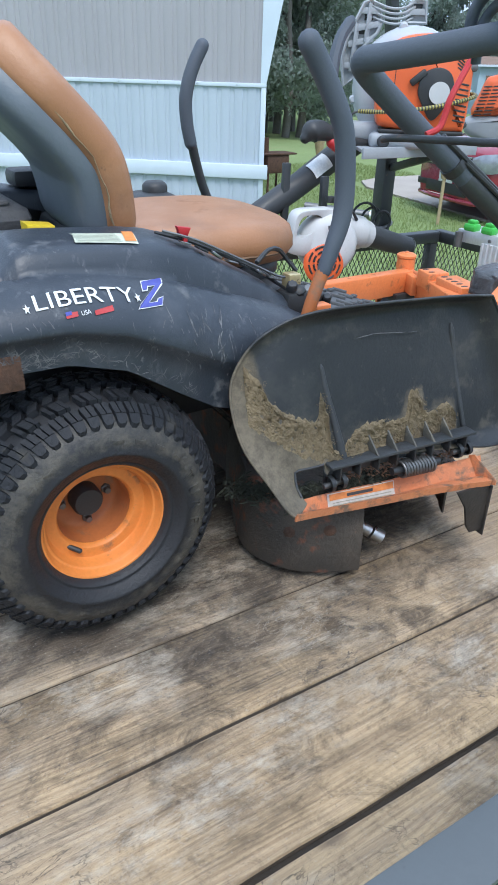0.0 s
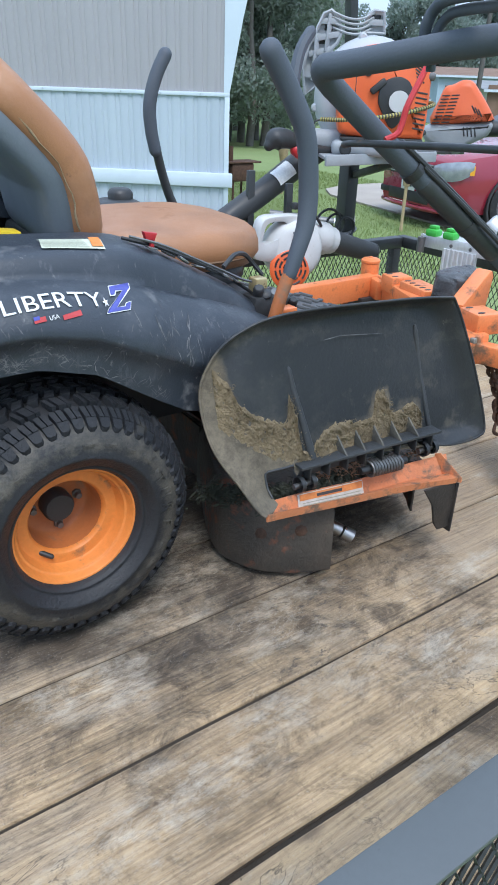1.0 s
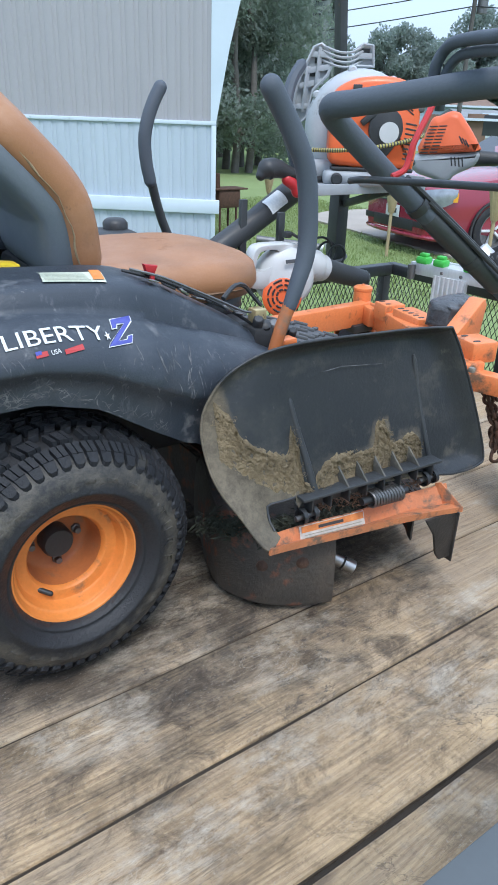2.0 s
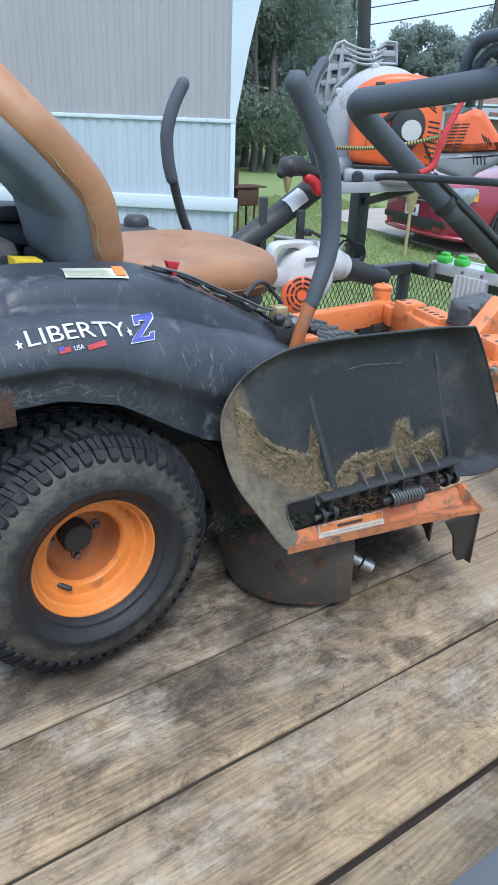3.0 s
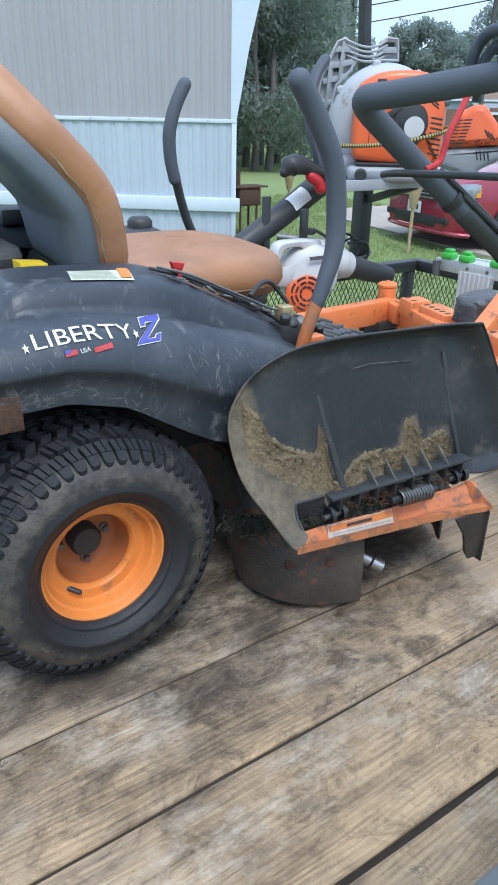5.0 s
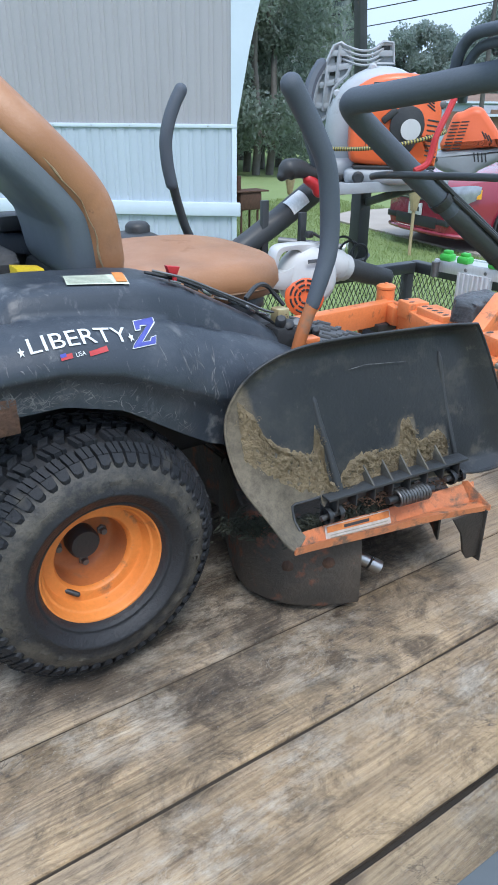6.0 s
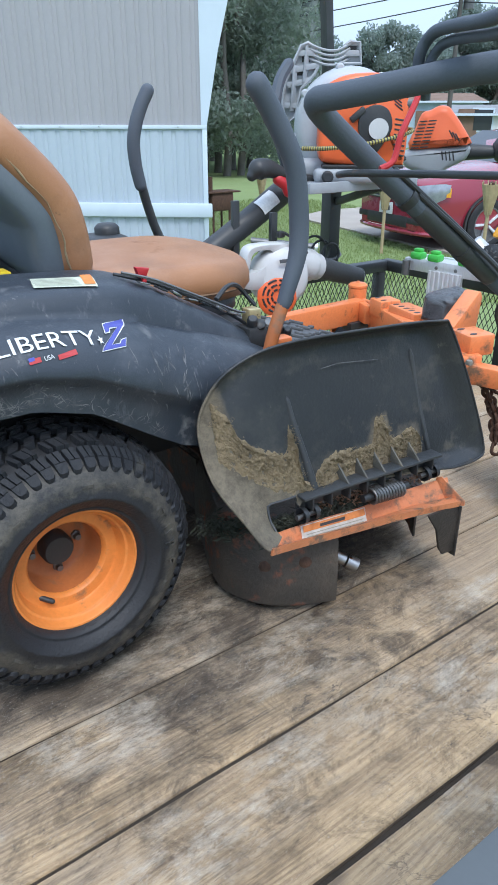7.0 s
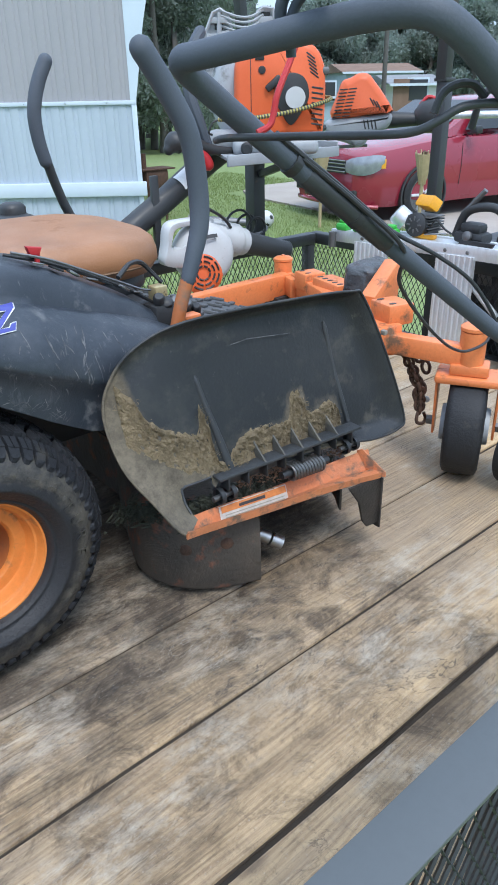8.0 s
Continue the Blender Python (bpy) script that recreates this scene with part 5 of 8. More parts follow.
def crumpled_pad(c, rx, ry, rz, turn):
    """A soft box-shaped bundle with folded, creased faces."""
    bm = bmesh.new()
    bmesh.ops.create_icosphere(bm, subdivisions=4, radius=1)
    for v in bm.verts:
        q = Vector([math.copysign(abs(k) ** 0.45, k) for k in v.co])
        w = 1 + 0.10 * noise.noise(v.co * 2.3) + 0.07 * abs(noise.noise(v.co * 5.0 + Vector((3, 1, 2))))
        v.co = Vector((q.x * rx, q.y * ry, q.z * rz)) * w
    bm.transform(Matrix.Translation(c) @ Matrix.Rotation(turn, 4, "Z"))
    return bm


part("wrapped_pad", crumpled_pad((1.862, 1.640, 0.455), 0.092, 0.05, 0.048, radians(8)), surface("black_bag_wrap", (0.05, 0.055, 0.06), (0.09, 0.095, 0.10), 0.35, scale=25, bump=0.8, fine=30), mower, "black plastic wrapped round the front beam", smooth=60)
part("deck_slot", box(1.872, 1.965, 2.075, 2.12, 0.272, 0.300, 0.002), BLACK, frame_part)


def caster(pivot_at, heading, wheel_c):
    c = part("caster", merge(lathe([(0.034, -0.075), (0.034, 0.038), (0.028, 0.041)], axis(pivot_at, (0, 0, 1)), 24)), ORANGE, mower, "orange caster fork with a black tyre")
    part("pivot_cap", lathe([(0.030, 0.039), (0.036, 0.042), (0.036, 0.050), (0.028, 0.056), (0.008, 0.058), (0.006, 0.063), (0, 0.064)], axis(pivot_at, (0, 0, 1)), 24), ORANGE, c)
    h = Vector(heading).normalized()
    s = Vector((-h.y, h.x, 0))
    top = pivot_at.z - 0.078
    m = axis((pivot_at.x, pivot_at.y, 0), (0, 0, 1), h)
    part("fork_crown", merge(box(-0.05, 0.055, -0.085, 0.085, top - 0.022, top, 0.008, m), box(-0.035, 0.035, -0.05, 0.05, top, top + 0.03, 0.006, m)), ORANGE, c)
    for sg in (-1, 1):
        mm = axis(Vector((wheel_c.x, wheel_c.y, 0)) + s * sg * 0.080, s, (0, 0, 1))
        part("fork_leg", slab([(wheel_c.z - 0.03, -0.022), (wheel_c.z - 0.03, 0.022), (top - 0.004, 0.05), (top - 0.004, -0.05)], 0.007, mm, 0.002), ORANGE, c)
        part("axle_nut", lathe([(0.014, -0.012), (0.014, 0.012), (0, 0.013)], axis(Vector(wheel_c) + s * sg * 0.092, s), 6), GALV, c)
    w = part("wheel", lathe([(0.05, 0.052), (0.09, 0.050), (0.125, 0.049), (0.136, 0.043), (0.1393, 0.03), (0.14, 0.0), (0.1393, -0.03), (0.136, -0.043), (0.125, -0.049), (0.09, -0.050), (0.05, -0.052)], axis(wheel_c, s), 48), RUBBER, c, "smooth black caster tyre", smooth=60)
    part("rim", lathe([(0, 0.064), (0.05, 0.064), (0.052, 0.05), (0.052, -0.05), (0.05, -0.064), (0, -0.064)], axis(wheel_c, s), 24), GREY_PLASTIC, w)
    return c


caster(P_NEAR + Vector((0, 0, 0.012)), (0.87, 0.49, 0), Vector((1.76, 1.192, 0.1395)))
caster(P_FAR + Vector((0, 0, 0.005)), (0.8, 0.3, 0), Vector((1.99, 2.17, 0.1395)))

# footrest with raised chevrons
m_foot = Matrix.Translation((1.27, 1.67, 0.462)) @ Matrix.Rotation(radians(15), 4, "Y")
foot = part("footrest", box(-0.16, 0.2, -0.2, 0.22, -0.03, 0.0, 0.012, m_foot), surface("grey_foot_mat", (0.07, 0.075, 0.08), (0.10, 0.105, 0.11), 0.75, scale=10, bump=0.2), mower, "grey rubber foot mat with raised bars")
for i in range(6):
    for j in range(6):
        mm = m_foot @ Matrix.Translation((-0.13 + i * 0.06, -0.17 + j * 0.068 + 0.03 * (i % 2), 0.002)) @ Matrix.Rotation(radians(38 if (i + j) % 2 else -38), 4, "Z")
        part("mat_bar", box(-0.022, 0.022, -0.007, 0.007, -0.002, 0.006, 0.002, mm), bpy.data.materials["grey_foot_mat"], foot)

# cutting deck
deck_wall = smooth_path([(0.935, 1.66, 0), (0.875, 1.53, 0), (0.830, 1.43, 0), (0.812, 1.350, 0), (0.842, 1.268, 0), (0.905, 1.212, 0), (0.985, 1.176, 0)], 6)
rows = []
for z, out in ((0.022, 0.0), (0.028, 0.003), (0.10, 0.002), (0.165, -0.004), (0.182, -0.014), (0.186, -0.03)):
    row = []
    for i, p in enumerate(deck_wall):
        d = (deck_wall[min(i + 1, len(deck_wall) - 1)] - deck_wall[max(i - 1, 0)]).normalized()
        nrm = Vector((d.y, -d.x, 0))
        row.append(p + nrm * out + Vector((0, 0, z)))
    rows.append(row)
deck = part("mower_deck", sheet(rows, thick=-0.006), DECK_RUST, mower, "dirty rust-worn orange cutting deck", smooth=60)
top_out = [(p.x + 0.02, p.y + 0.02) for p in deck_wall] + [(1.30, 1.22), (1.36, 1.36), (1.40, 1.75), (1.36, 2.2), (1.22, 2.42), (0.97, 2.44), (0.94, 2.2), (0.95, 1.9)]
part("deck_top", slab(top_out, 0.006, Matrix.Translation((0, 0, 0.183))), DECK_RUST, deck)
far_wall = smooth_path([(1.31, 1.235, 0), (1.375, 1.36, 0), (1.415, 1.75, 0), (1.375, 2.2, 0), (1.23, 2.43, 0), (0.96, 2.45, 0), (0.93, 2.2, 0), (0.94, 1.9, 0), (0.933, 1.66, 0)], 4)
part("deck_skirt", sheet([[p + Vector((0, 0, z)) for p in far_wall] for z in (0.03, 0.10, 0.185)], thick=0.005), DECK_RUST, deck, smooth=60)
for x, y, z in ((0.852, 1.256, 0.118), (0.918, 1.206, 0.130)):
    part("deck_bolt", lathe([(0.016, -0.004), (0.016, 0.005), (0.010, 0.010), (0, 0.011)], axis((x, y, z), (-0.55, -0.83, 0)), 8), RUST, deck)
part("scalp_roller_axle", tube([(0.985, 1.285, 0.115), (1.035, 1.235, 0.083)], 0.012, 12), BLACK_STEEL, deck)
part("scalp_roller", tube([(1.034, 1.236, 0.084), (1.052, 1.220, 0.072)], 0.0155, 16), STEEL, deck, "bright steel bushing")
part("scalp_roller", tube([(1.055, 1.217, 0.070), (1.073, 1.201, 0.058)], 0.0165, 16), STEEL, deck, "bright steel bushing")
part("spindle_cover", box(0.95, 1.30, 1.45, 2.3, 0.19, 0.30, 0.04), BLACK, deck)


def flakes(spots, seed, size, flat=0.5):
    """Loose dry cuttings: many tiny blades heaped round spots (place, radius, count)."""
    rg = random.Random(seed)
    verts, faces = [], []
    for c, r, n in spots:
        for _ in range(n):
            p = Vector(c) + Vector((rg.gauss(0, r), rg.gauss(0, r * flat), rg.gauss(0, r * 0.6)))
            d = Vector((rg.gauss(0, 1), rg.gauss(0, 1), rg.gauss(0, 0.7))).normalized() * size * rg.uniform(0.5, 1.7)
            w = d.orthogonal().normalized() * size * rg.uniform(0.10, 0.28)
            k = len(verts)
            verts += [p - d, p + w, p + d, p - w]
            faces.append((k, k + 1, k + 2, k + 3))
    bm = bmesh.new()
    vs = [bm.verts.new(v) for v in verts]
    for f in faces:
        bm.faces.new([vs[i] for i in f])
    return bm


DARK_CLIP = surface("dark_clippings", (0.045, 0.05, 0.032), (0.025, 0.028, 0.02), 0.95, scale=40, bump=0.3)
part("cut_grass", flakes([((0.78 + 0.02 * k, 1.36 - 0.017 * k, 0.19), 0.02, 160) for k in range(8)] + [((0.86 + 0.04 * k, 1.235, 0.215), 0.02, 150) for k in range(9)], 4, 0.009), DARK_CLIP, deck, "dark clumps of cuttings", smooth=0, kind="stuff")

# discharge lip: bent orange plate with its flange, warning sticker and foot
back_top = [(0.80, 1.182, 0.249), (0.89, 1.200, 0.232), (1.076, 1.202, 0.212), (1.20, 1.185, 0.222), (1.292, 1.150, 0.240)]
back_low = [(0.795, 1.165, 0.230), (0.886, 1.186, 0.203), (1.07, 1.184, 0.180), (1.20, 1.163, 0.185), (1.288, 1.128, 0.196)]
lip_mid = [(0.785, 1.154, 0.240), (0.86, 1.165, 0.218), (1.03, 1.160, 0.201), (1.17, 1.144, 0.199), (1.284, 1.116, 0.204)]
lip_out = [(0.779, 1.146, 0.243), (0.838, 1.147, 0.235), (0.990, 1.135, 0.222), (1.143, 1.120, 0.212), (1.278, 1.097, 0.204)]
lip_edge = [(x, y + 0.002, z - 0.010) for x, y, z in lip_out]
lip = part("discharge_lip", sheet([smooth_path(r, 5) for r in (back_top, back_low, lip_mid, lip_out, lip_edge)], thick=0.004), PLATE_ORANGE, deck, "scraped orange discharge lip", smooth=35)


def on_flange(u0, u1, v0, v1, lift):
    a, b = smooth_path(back_top, 5), smooth_path(back_low, 5)
    rows = []
    for i in range(7):
        u = u0 + (u1 - u0) * i / 6
        k = u * (len(a) - 1)
        j = min(int(k), len(a) - 2)
        pt = a[j].lerp(a[j + 1], k - j)
        pl = b[j].lerp(b[j + 1], k - j)
        rows.append([pl.lerp(pt, v) + Vector((0, -lift, lift * 0.3)) for v in (v0, v1)])
    return sheet(rows)


part("warning_sticker", on_flange(0.255, 0.505, 0.04, 0.96, 0.0045), surface("sticker_white", (0.66, 0.64, 0.60), (0.5, 0.48, 0.44), 0.6, scale=60, bump=0), lip, "faded warning sticker", smooth=0)
part("sticker_band", on_flange(0.262, 0.500, 0.52, 0.92, 0.006), surface("sticker_orange", (0.72, 0.26, 0.07), (0.6, 0.2, 0.06), 0.6, scale=60, bump=0), lip, smooth=0)
part("sticker_line", on_flange(0.33, 0.42, 0.62, 0.80, 0.007), DARK_INK, lip, smooth=0)
for v in (0.16, 0.32):
    part("sticker_line", on_flange(0.275, 0.49, v, v + 0.05, 0.006), bpy.data.materials["label_ink"], lip, smooth=0)
part("lip_end", slab([(0, 0), (0.075, -0.02), (0.075, 0.045), (0.062, 0.052), (0.0, 0.012)], 0.004, axis((1.281, 1.086, 0.197), (1, 0.2, 0), (-0.2, 1, 0)), 0.001), PLATE_ORANGE, lip)
part("lip_bracket", merge(slab([(-0.098, 0.0), (0.004, -0.006), (0.014, -0.130), (-0.030, -0.126), (-0.046, -0.105), (-0.062, -0.05)], 0.006, axis((1.277, 1.106, 0.200), (0.0, -1, 0.0), (1, 0, 0)), 0.001),
                                  slab([(0, 0), (0.07, 0.0), (0.05, -0.128), (0, -0.132)], 0.005, axis((1.283, 1.094, 0.190), (1, 0.05, 0), (-0.05, 1, 0)), 0.001)), surface("sooty_steel", (0.016, 0.015, 0.014), (0.05, 0.040, 0.032), 0.6, scale=14, bump=0.3, dirt=(0.2, 0.12, 0.08), dirt_amount=0.0, dirt_scale=10), lip, "dark steel bracket under the lip")

# deflector chute, hinged up, seen from its caked underside
RIM = [(0.778, 1.147, 0.243), (0.744, 1.192, 0.302), (0.719, 1.250, 0.364), (0.713, 1.287, 0.455), (0.734, 1.286, 0.520), (0.782, 1.272, 0.572), (0.879, 1.250, 0.604), (1.10, 1.222, 0.606), (1.290, 1.222, 0.590), (1.338, 1.224, 0.566),
       (1.395, 1.196, 0.430), (1.438, 1.165, 0.278), (1.415, 1.158, 0.250), (1.33, 1.160, 0.250), (1.24, 1.165, 0.268), (1.08, 1.18, 0.288), (0.92, 1.196, 0.300), (0.875, 1.186, 0.278), (0.825, 1.165, 0.256)]


def closed_path(pts, n):
    p = [Vector(q) for q in pts]
    k = len(p)
    out = []
    for i in range(k):
        a, b, c, d = p[i - 1], p[i], p[(i + 1) % k], p[(i + 2) % k]
        for j in range(n):
            t = j / n
            out.append(0.5 * (2 * b + (c - a) * t + (2 * a - 5 * b + 4 * c - d) * t * t + (3 * b - a - 3 * c + d) * t ** 3))
    return out


def chute_floor_y(x, z):
    """The chute's floor leans back towards its top and wraps round to the left."""
    return 1.168 + 0.235 * (z - 0.25) + 0.9 * max(0.0, 0.86 - x) ** 1.6 - 0.05 * max(0.0, x - 1.28)


def chute_rows(lift=0.0):
    rim = closed_path(RIM, 5)
    mid = Vector((1.06, 0, 0.43))
    rows = []
    for f in (0.0, 0.012, 0.03, 0.06, 0.10, 0.15, 0.21, 0.29, 0.39, 0.51, 0.65, 0.80, 0.93, 0.995):
        row = []
        e = min(1.0, f / 0.15)
        e = e * e * (3 - 2 * e)
        for p in rim:
            x, z = p.x + (mid.x - p.x) * f, p.z + (mid.z - p.z) * f
            row.append(Vector((x, p.y + (chute_floor_y(x, z) + 0.018 - p.y) * e + lift, z)))
        rows.append(row)
    return rows


def chute_material():
    """Black rubber with a tide of dried dust on the left curve and along the foot."""
    m = surface("caked_chute", (0.018, 0.020, 0.0225), (0.028, 0.030, 0.032), 0.5, scale=7, bump=0.15, dirt=(0.07, 0.065, 0.055), dirt_amount=0.02, dirt_scale=12, fine_mix=0.15)
    t = m.node_tree
    n, l = t.nodes, t.links
    b = n["Principled BSDF"]
    geo = n.new("ShaderNodeNewGeometry")
    sep = n.new("ShaderNodeSeparateXYZ")
    l.new(geo.outputs["Position"], sep.inputs[0])

    def math2(op, a, c, e=None):
        x = n.new("ShaderNodeMath")
        x.operation = op
        for k, v in enumerate((a, c) if e is None else (a, c, e)):
            if isinstance(v, (int, float)):
                x.inputs[k].default_value = v
            else:
                l.new(v, x.inputs[k])
        return x.outputs[0]

    nz = n.new("ShaderNodeTexNoise")
    nz.inputs["Scale"].default_value, nz.inputs["Detail"].default_value, nz.inputs["Roughness"].default_value = 16, 8, 0.7
    l.new(geo.outputs["Position"], nz.inputs["Vector"])
    # the tide line: high at the left edge, falling to the hinge, gone at the right end
    line = n.new("ShaderNodeFloatCurve")
    cv = line.mapping.curves[0]
    ptsx = [(0.0, 1.0), (0.04, 0.95), (0.07, 0.80), (0.09, 0.66), (0.108, 0.56), (0.13, 0.50), (0.187, 0.455), (0.225, 0.41), (0.245, 0.46), (0.256, 0.22), (0.30, 0.22), (0.36, 0.31), (0.50, 0.30), (0.55, 0.45), (0.60, 0.46), (0.615, 0.33), (0.68, 0.36), (0.735, 0.28), (0.745, 0.05), (1.0, 0.0)]
    cv.points[0].location, cv.points[-1].location = ptsx[0], ptsx[-1]
    for p in ptsx[1:-1]:
        cv.points.new(*p)
    line.mapping.update()
    u = math2("MULTIPLY", math2("SUBTRACT", sep.outputs["X"], 0.70), 1 / 0.75)
    l.new(u, line.inputs["Value"])
    edge = math2("SUBTRACT", math2("MULTIPLY_ADD", line.outputs[0], 0.36, 0.24), sep.outputs["Z"])
    edge = math2("ADD", edge, math2("MULTIPLY", math2("SUBTRACT", nz.outputs["Fac"], 0.5), 0.13))
    mr = n.new("ShaderNodeMapRange")
    mr.inputs["From Min"].default_value, mr.inputs["From Max"].default_value = -0.012, 0.030
    l.new(edge, mr.inputs["Value"])
    n2 = n.new("ShaderNodeTexNoise")
    n2.inputs["Scale"].default_value, n2.inputs["Detail"].default_value, n2.inputs["Roughness"].default_value = 28, 12, 0.82
    l.new(geo.outputs["Position"], n2.inputs["Vector"])
    dust = n.new("ShaderNodeMix")
    dust.data_type = "RGBA"
    dust.inputs["A"].default_value, dust.inputs["B"].default_value = (0.165, 0.137, 0.097, 1), (0.052, 0.044, 0.034, 1)
    m2 = n.new("ShaderNodeMapRange")
    m2.inputs["From Min"].default_value, m2.inputs["From Max"].default_value = 0.42, 0.68
    l.new(n2.outputs["Fac"], m2.inputs["Value"])
    l.new(m2.outputs[0], dust.inputs["Factor"])
    mx = n.new("ShaderNodeMix")
    mx.data_type = "RGBA"
    old = b.inputs["Base Color"].links[0].from_socket
    l.new(mr.outputs[0], mx.inputs["Factor"])
    l.new(old, mx.inputs["A"])
    l.new(dust.outputs["Result"], mx.inputs["B"])
    l.new(mx.outputs["Result"], b.inputs["Base Color"])
    rg = n.new("ShaderNodeMapRange")
    rg.inputs["To Min"].default_value, rg.inputs["To Max"].default_value = 0.45, 0.95
    l.new(mr.outputs[0], rg.inputs["Value"])
    l.new(rg.outputs[0], b.inputs["Roughness"])
    return m


CAKED = chute_material()
smear(CAKED, (0.055, 0.054, 0.047), (9, 9, 9), 0.54, 0.70, 0.55)
smear(CAKED, (0.15, 0.14, 0.115), (60, 60, 34), 0.655, 0.72, 0.7)
smear(CAKED, (0.11, 0.10, 0.08), (5, 5, 7), 0.55, 0.70, 0.55, 12, (0, 0.5, 0))
skin = sheet(chute_rows(), closed=True)
bmesh.ops.remove_doubles(skin, verts=skin.verts[:], dist=0.0012)


def cut_notch(bm):
    """Opens the corner beside the hinge, where the dark throat shows."""
    for co, no in (((0.816, 0, 0), (1, 0, 0)), ((0.882, 0, 0), (1, 0, 0)), ((0, 0, 0.302), (0, 0, 1))):
        bmesh.ops.bisect_plane(bm, geom=bm.verts[:] + bm.edges[:] + bm.faces[:], plane_co=co, plane_no=no)
    gone = [f for f in bm.faces if 0.816 < f.calc_center_median().x < 0.882 and f.calc_center_median().z < 0.302]
    bmesh.ops.delete(bm, geom=gone, context="FACES")


cut_notch(skin)
skin.normal_update()
CHUTE_FACE = BVHTree.FromBMesh(skin)
chute = part("deflector_chute", skin, CAKED, mower, "black rubber chute hinged up, caked with dried cuttings", smooth=60)
skin = sheet(chute_rows(0.006), closed=True)
cut_notch(skin)
part("chute_back", skin, CHUTE, chute, smooth=60)
part("chute_edge", tube(closed_path(RIM, 5)[:-18], 0.0030, 8), CAKED, chute, smooth=60)
notch = [CHUTE_FACE.ray_cast(Vector((x, 0.9, z)), Vector((0, 1, 0)))[0] for x, z in ((0.880, 0.304), (0.86, 0.304), (0.835, 0.304), (0.822, 0.304), (0.8145, 0.300), (0.8145, 0.285), (0.8145, 0.270), (0.8145, 0.258))]
part("notch_edge", tube([p for p in notch if p], 0.0026, 8), CHUTE, chute, smooth=60)
part("chute_rib", tube(smooth_path([(0.888, 1.246, 0.500), (0.897, 1.236, 0.45), (0.912, 1.220, 0.385), (0.930, 1.200, 0.305)]), 0.0, 10, radii=[0.002] + [0.0055 + 0.0003 * k for k in range(17)] + [0.010]), CHUTE, chute)
part("chute_rib", tube(smooth_path([(1.238, 1.250, 0.53), (1.252, 1.236, 0.44), (1.262, 1.216, 0.37), (1.272, 1.196, 0.30)]), 0.0, 10, radii=[0.002] + [0.0062] * 17 + [0.006]), CHUTE, chute)
part("clip", box(1.378, 1.390, 1.192, 1.206, 0.478, 0.490, 0.003), surface("pale_clip", (0.25, 0.22, 0.18), (0.18, 0.16, 0.13), 0.7, scale=40, bump=0.1), chute)
part("pale_scratch", tube([(0.972, 1.247, 0.538), (1.02, 1.2465, 0.541), (1.06, 1.247, 0.536), (1.135, 1.246, 0.527)], 0.0010, 5, radii=[0.0005, 0.0011, 0.0008, 0.0012]), bpy.data.materials["pale_scuff"], chute)
# the crust: packed cuttings in a lumpy band from the left wing down to the rib, then along the hinge with a tongue
TIDE = [(0.722, 0.520), (0.745, 0.505), (0.762, 0.485), (0.772, 0.452), (0.797, 0.424), (0.84, 0.406), (0.865, 0.392), (0.876, 0.405), (0.884, 0.452), (0.892, 0.430), (0.897, 0.37), (0.905, 0.33), (0.922, 0.322), (0.939, 0.336), (0.965, 0.356), (0.998, 0.366), (1.03, 0.362), (1.064, 0.354), (1.100, 0.356),
        (1.108, 0.372), (1.111, 0.398), (1.118, 0.410), (1.138, 0.407), (1.146, 0.392), (1.151, 0.362), (1.176, 0.350), (1.200, 0.360), (1.222, 0.366), (1.240, 0.354), (1.249, 0.31)]
FOOT = [(0.722, 0.40), (0.76, 0.375), (0.80, 0.345), (0.85, 0.315), (0.90, 0.292), (0.93, 0.296), (1.26, 0.296)]


def crust():
    """A skin raised over the chute's face: thick under the tide line, thinning downwards, broken at its edges."""
    rows = []
    x = 0.738
    while x < 1.249:
        top = lerp_table(TIDE, x) + 0.007 * noise.noise((x * 70, 1, 0)) + 0.004 * noise.noise((x * 190, 2, 0))
        low = min(lerp_table(FOOT, x) + 0.014 * noise.noise((x * 40, 5, 0)), top - 0.012)
        row = []
        for j in range(34):
            f = j / 33
            z = top + (low - top) * f
            hit = CHUTE_FACE.ray_cast(Vector((x, 0.9, z)), Vector((0, 1, 0)))[0]
            y = hit.y if hit else chute_floor_y(x, z) + 0.018
            body = min(1.0, f / 0.10) * (1 - f) ** 0.7
            lumps = 0.55 + 0.9 * noise.noise((x * 95, z * 95, 3)) + 0.55 * noise.noise((x * 230, z * 230, 6)) + 0.3 * noise.noise((x * 480, z * 480, 9))
            thick = 0.012 * body * max(-0.15, lumps) - 0.0009
            row.append((x + 0.0012 * noise.noise((x * 300, z * 300, 12)), y - thick, z))
        rows.append(row)
        x += 0.0026
    return sheet(rows)


part("grass_crust", crust(), CLIPPINGS, chute, "dried crust of packed grass cuttings", smooth=70, kind="stuff")
rg = random.Random(3)
loose = []
for k in range(150):
    x = rg.uniform(0.735, 1.245)
    z = lerp_table(TIDE, x) - rg.uniform(0.0, 0.045)
    hit = CHUTE_FACE.ray_cast(Vector((x, 0.9, z)), Vector((0, 1, 0)))[0]
    if hit:
        loose.append(((x, hit.y - 0.007, z), 0.006, 14))
part("cut_grass", flakes(loose, 9, 0.0026, 0.3), CLIPPINGS, chute, "loose dry cuttings on the crust", smooth=0, kind="stuff")

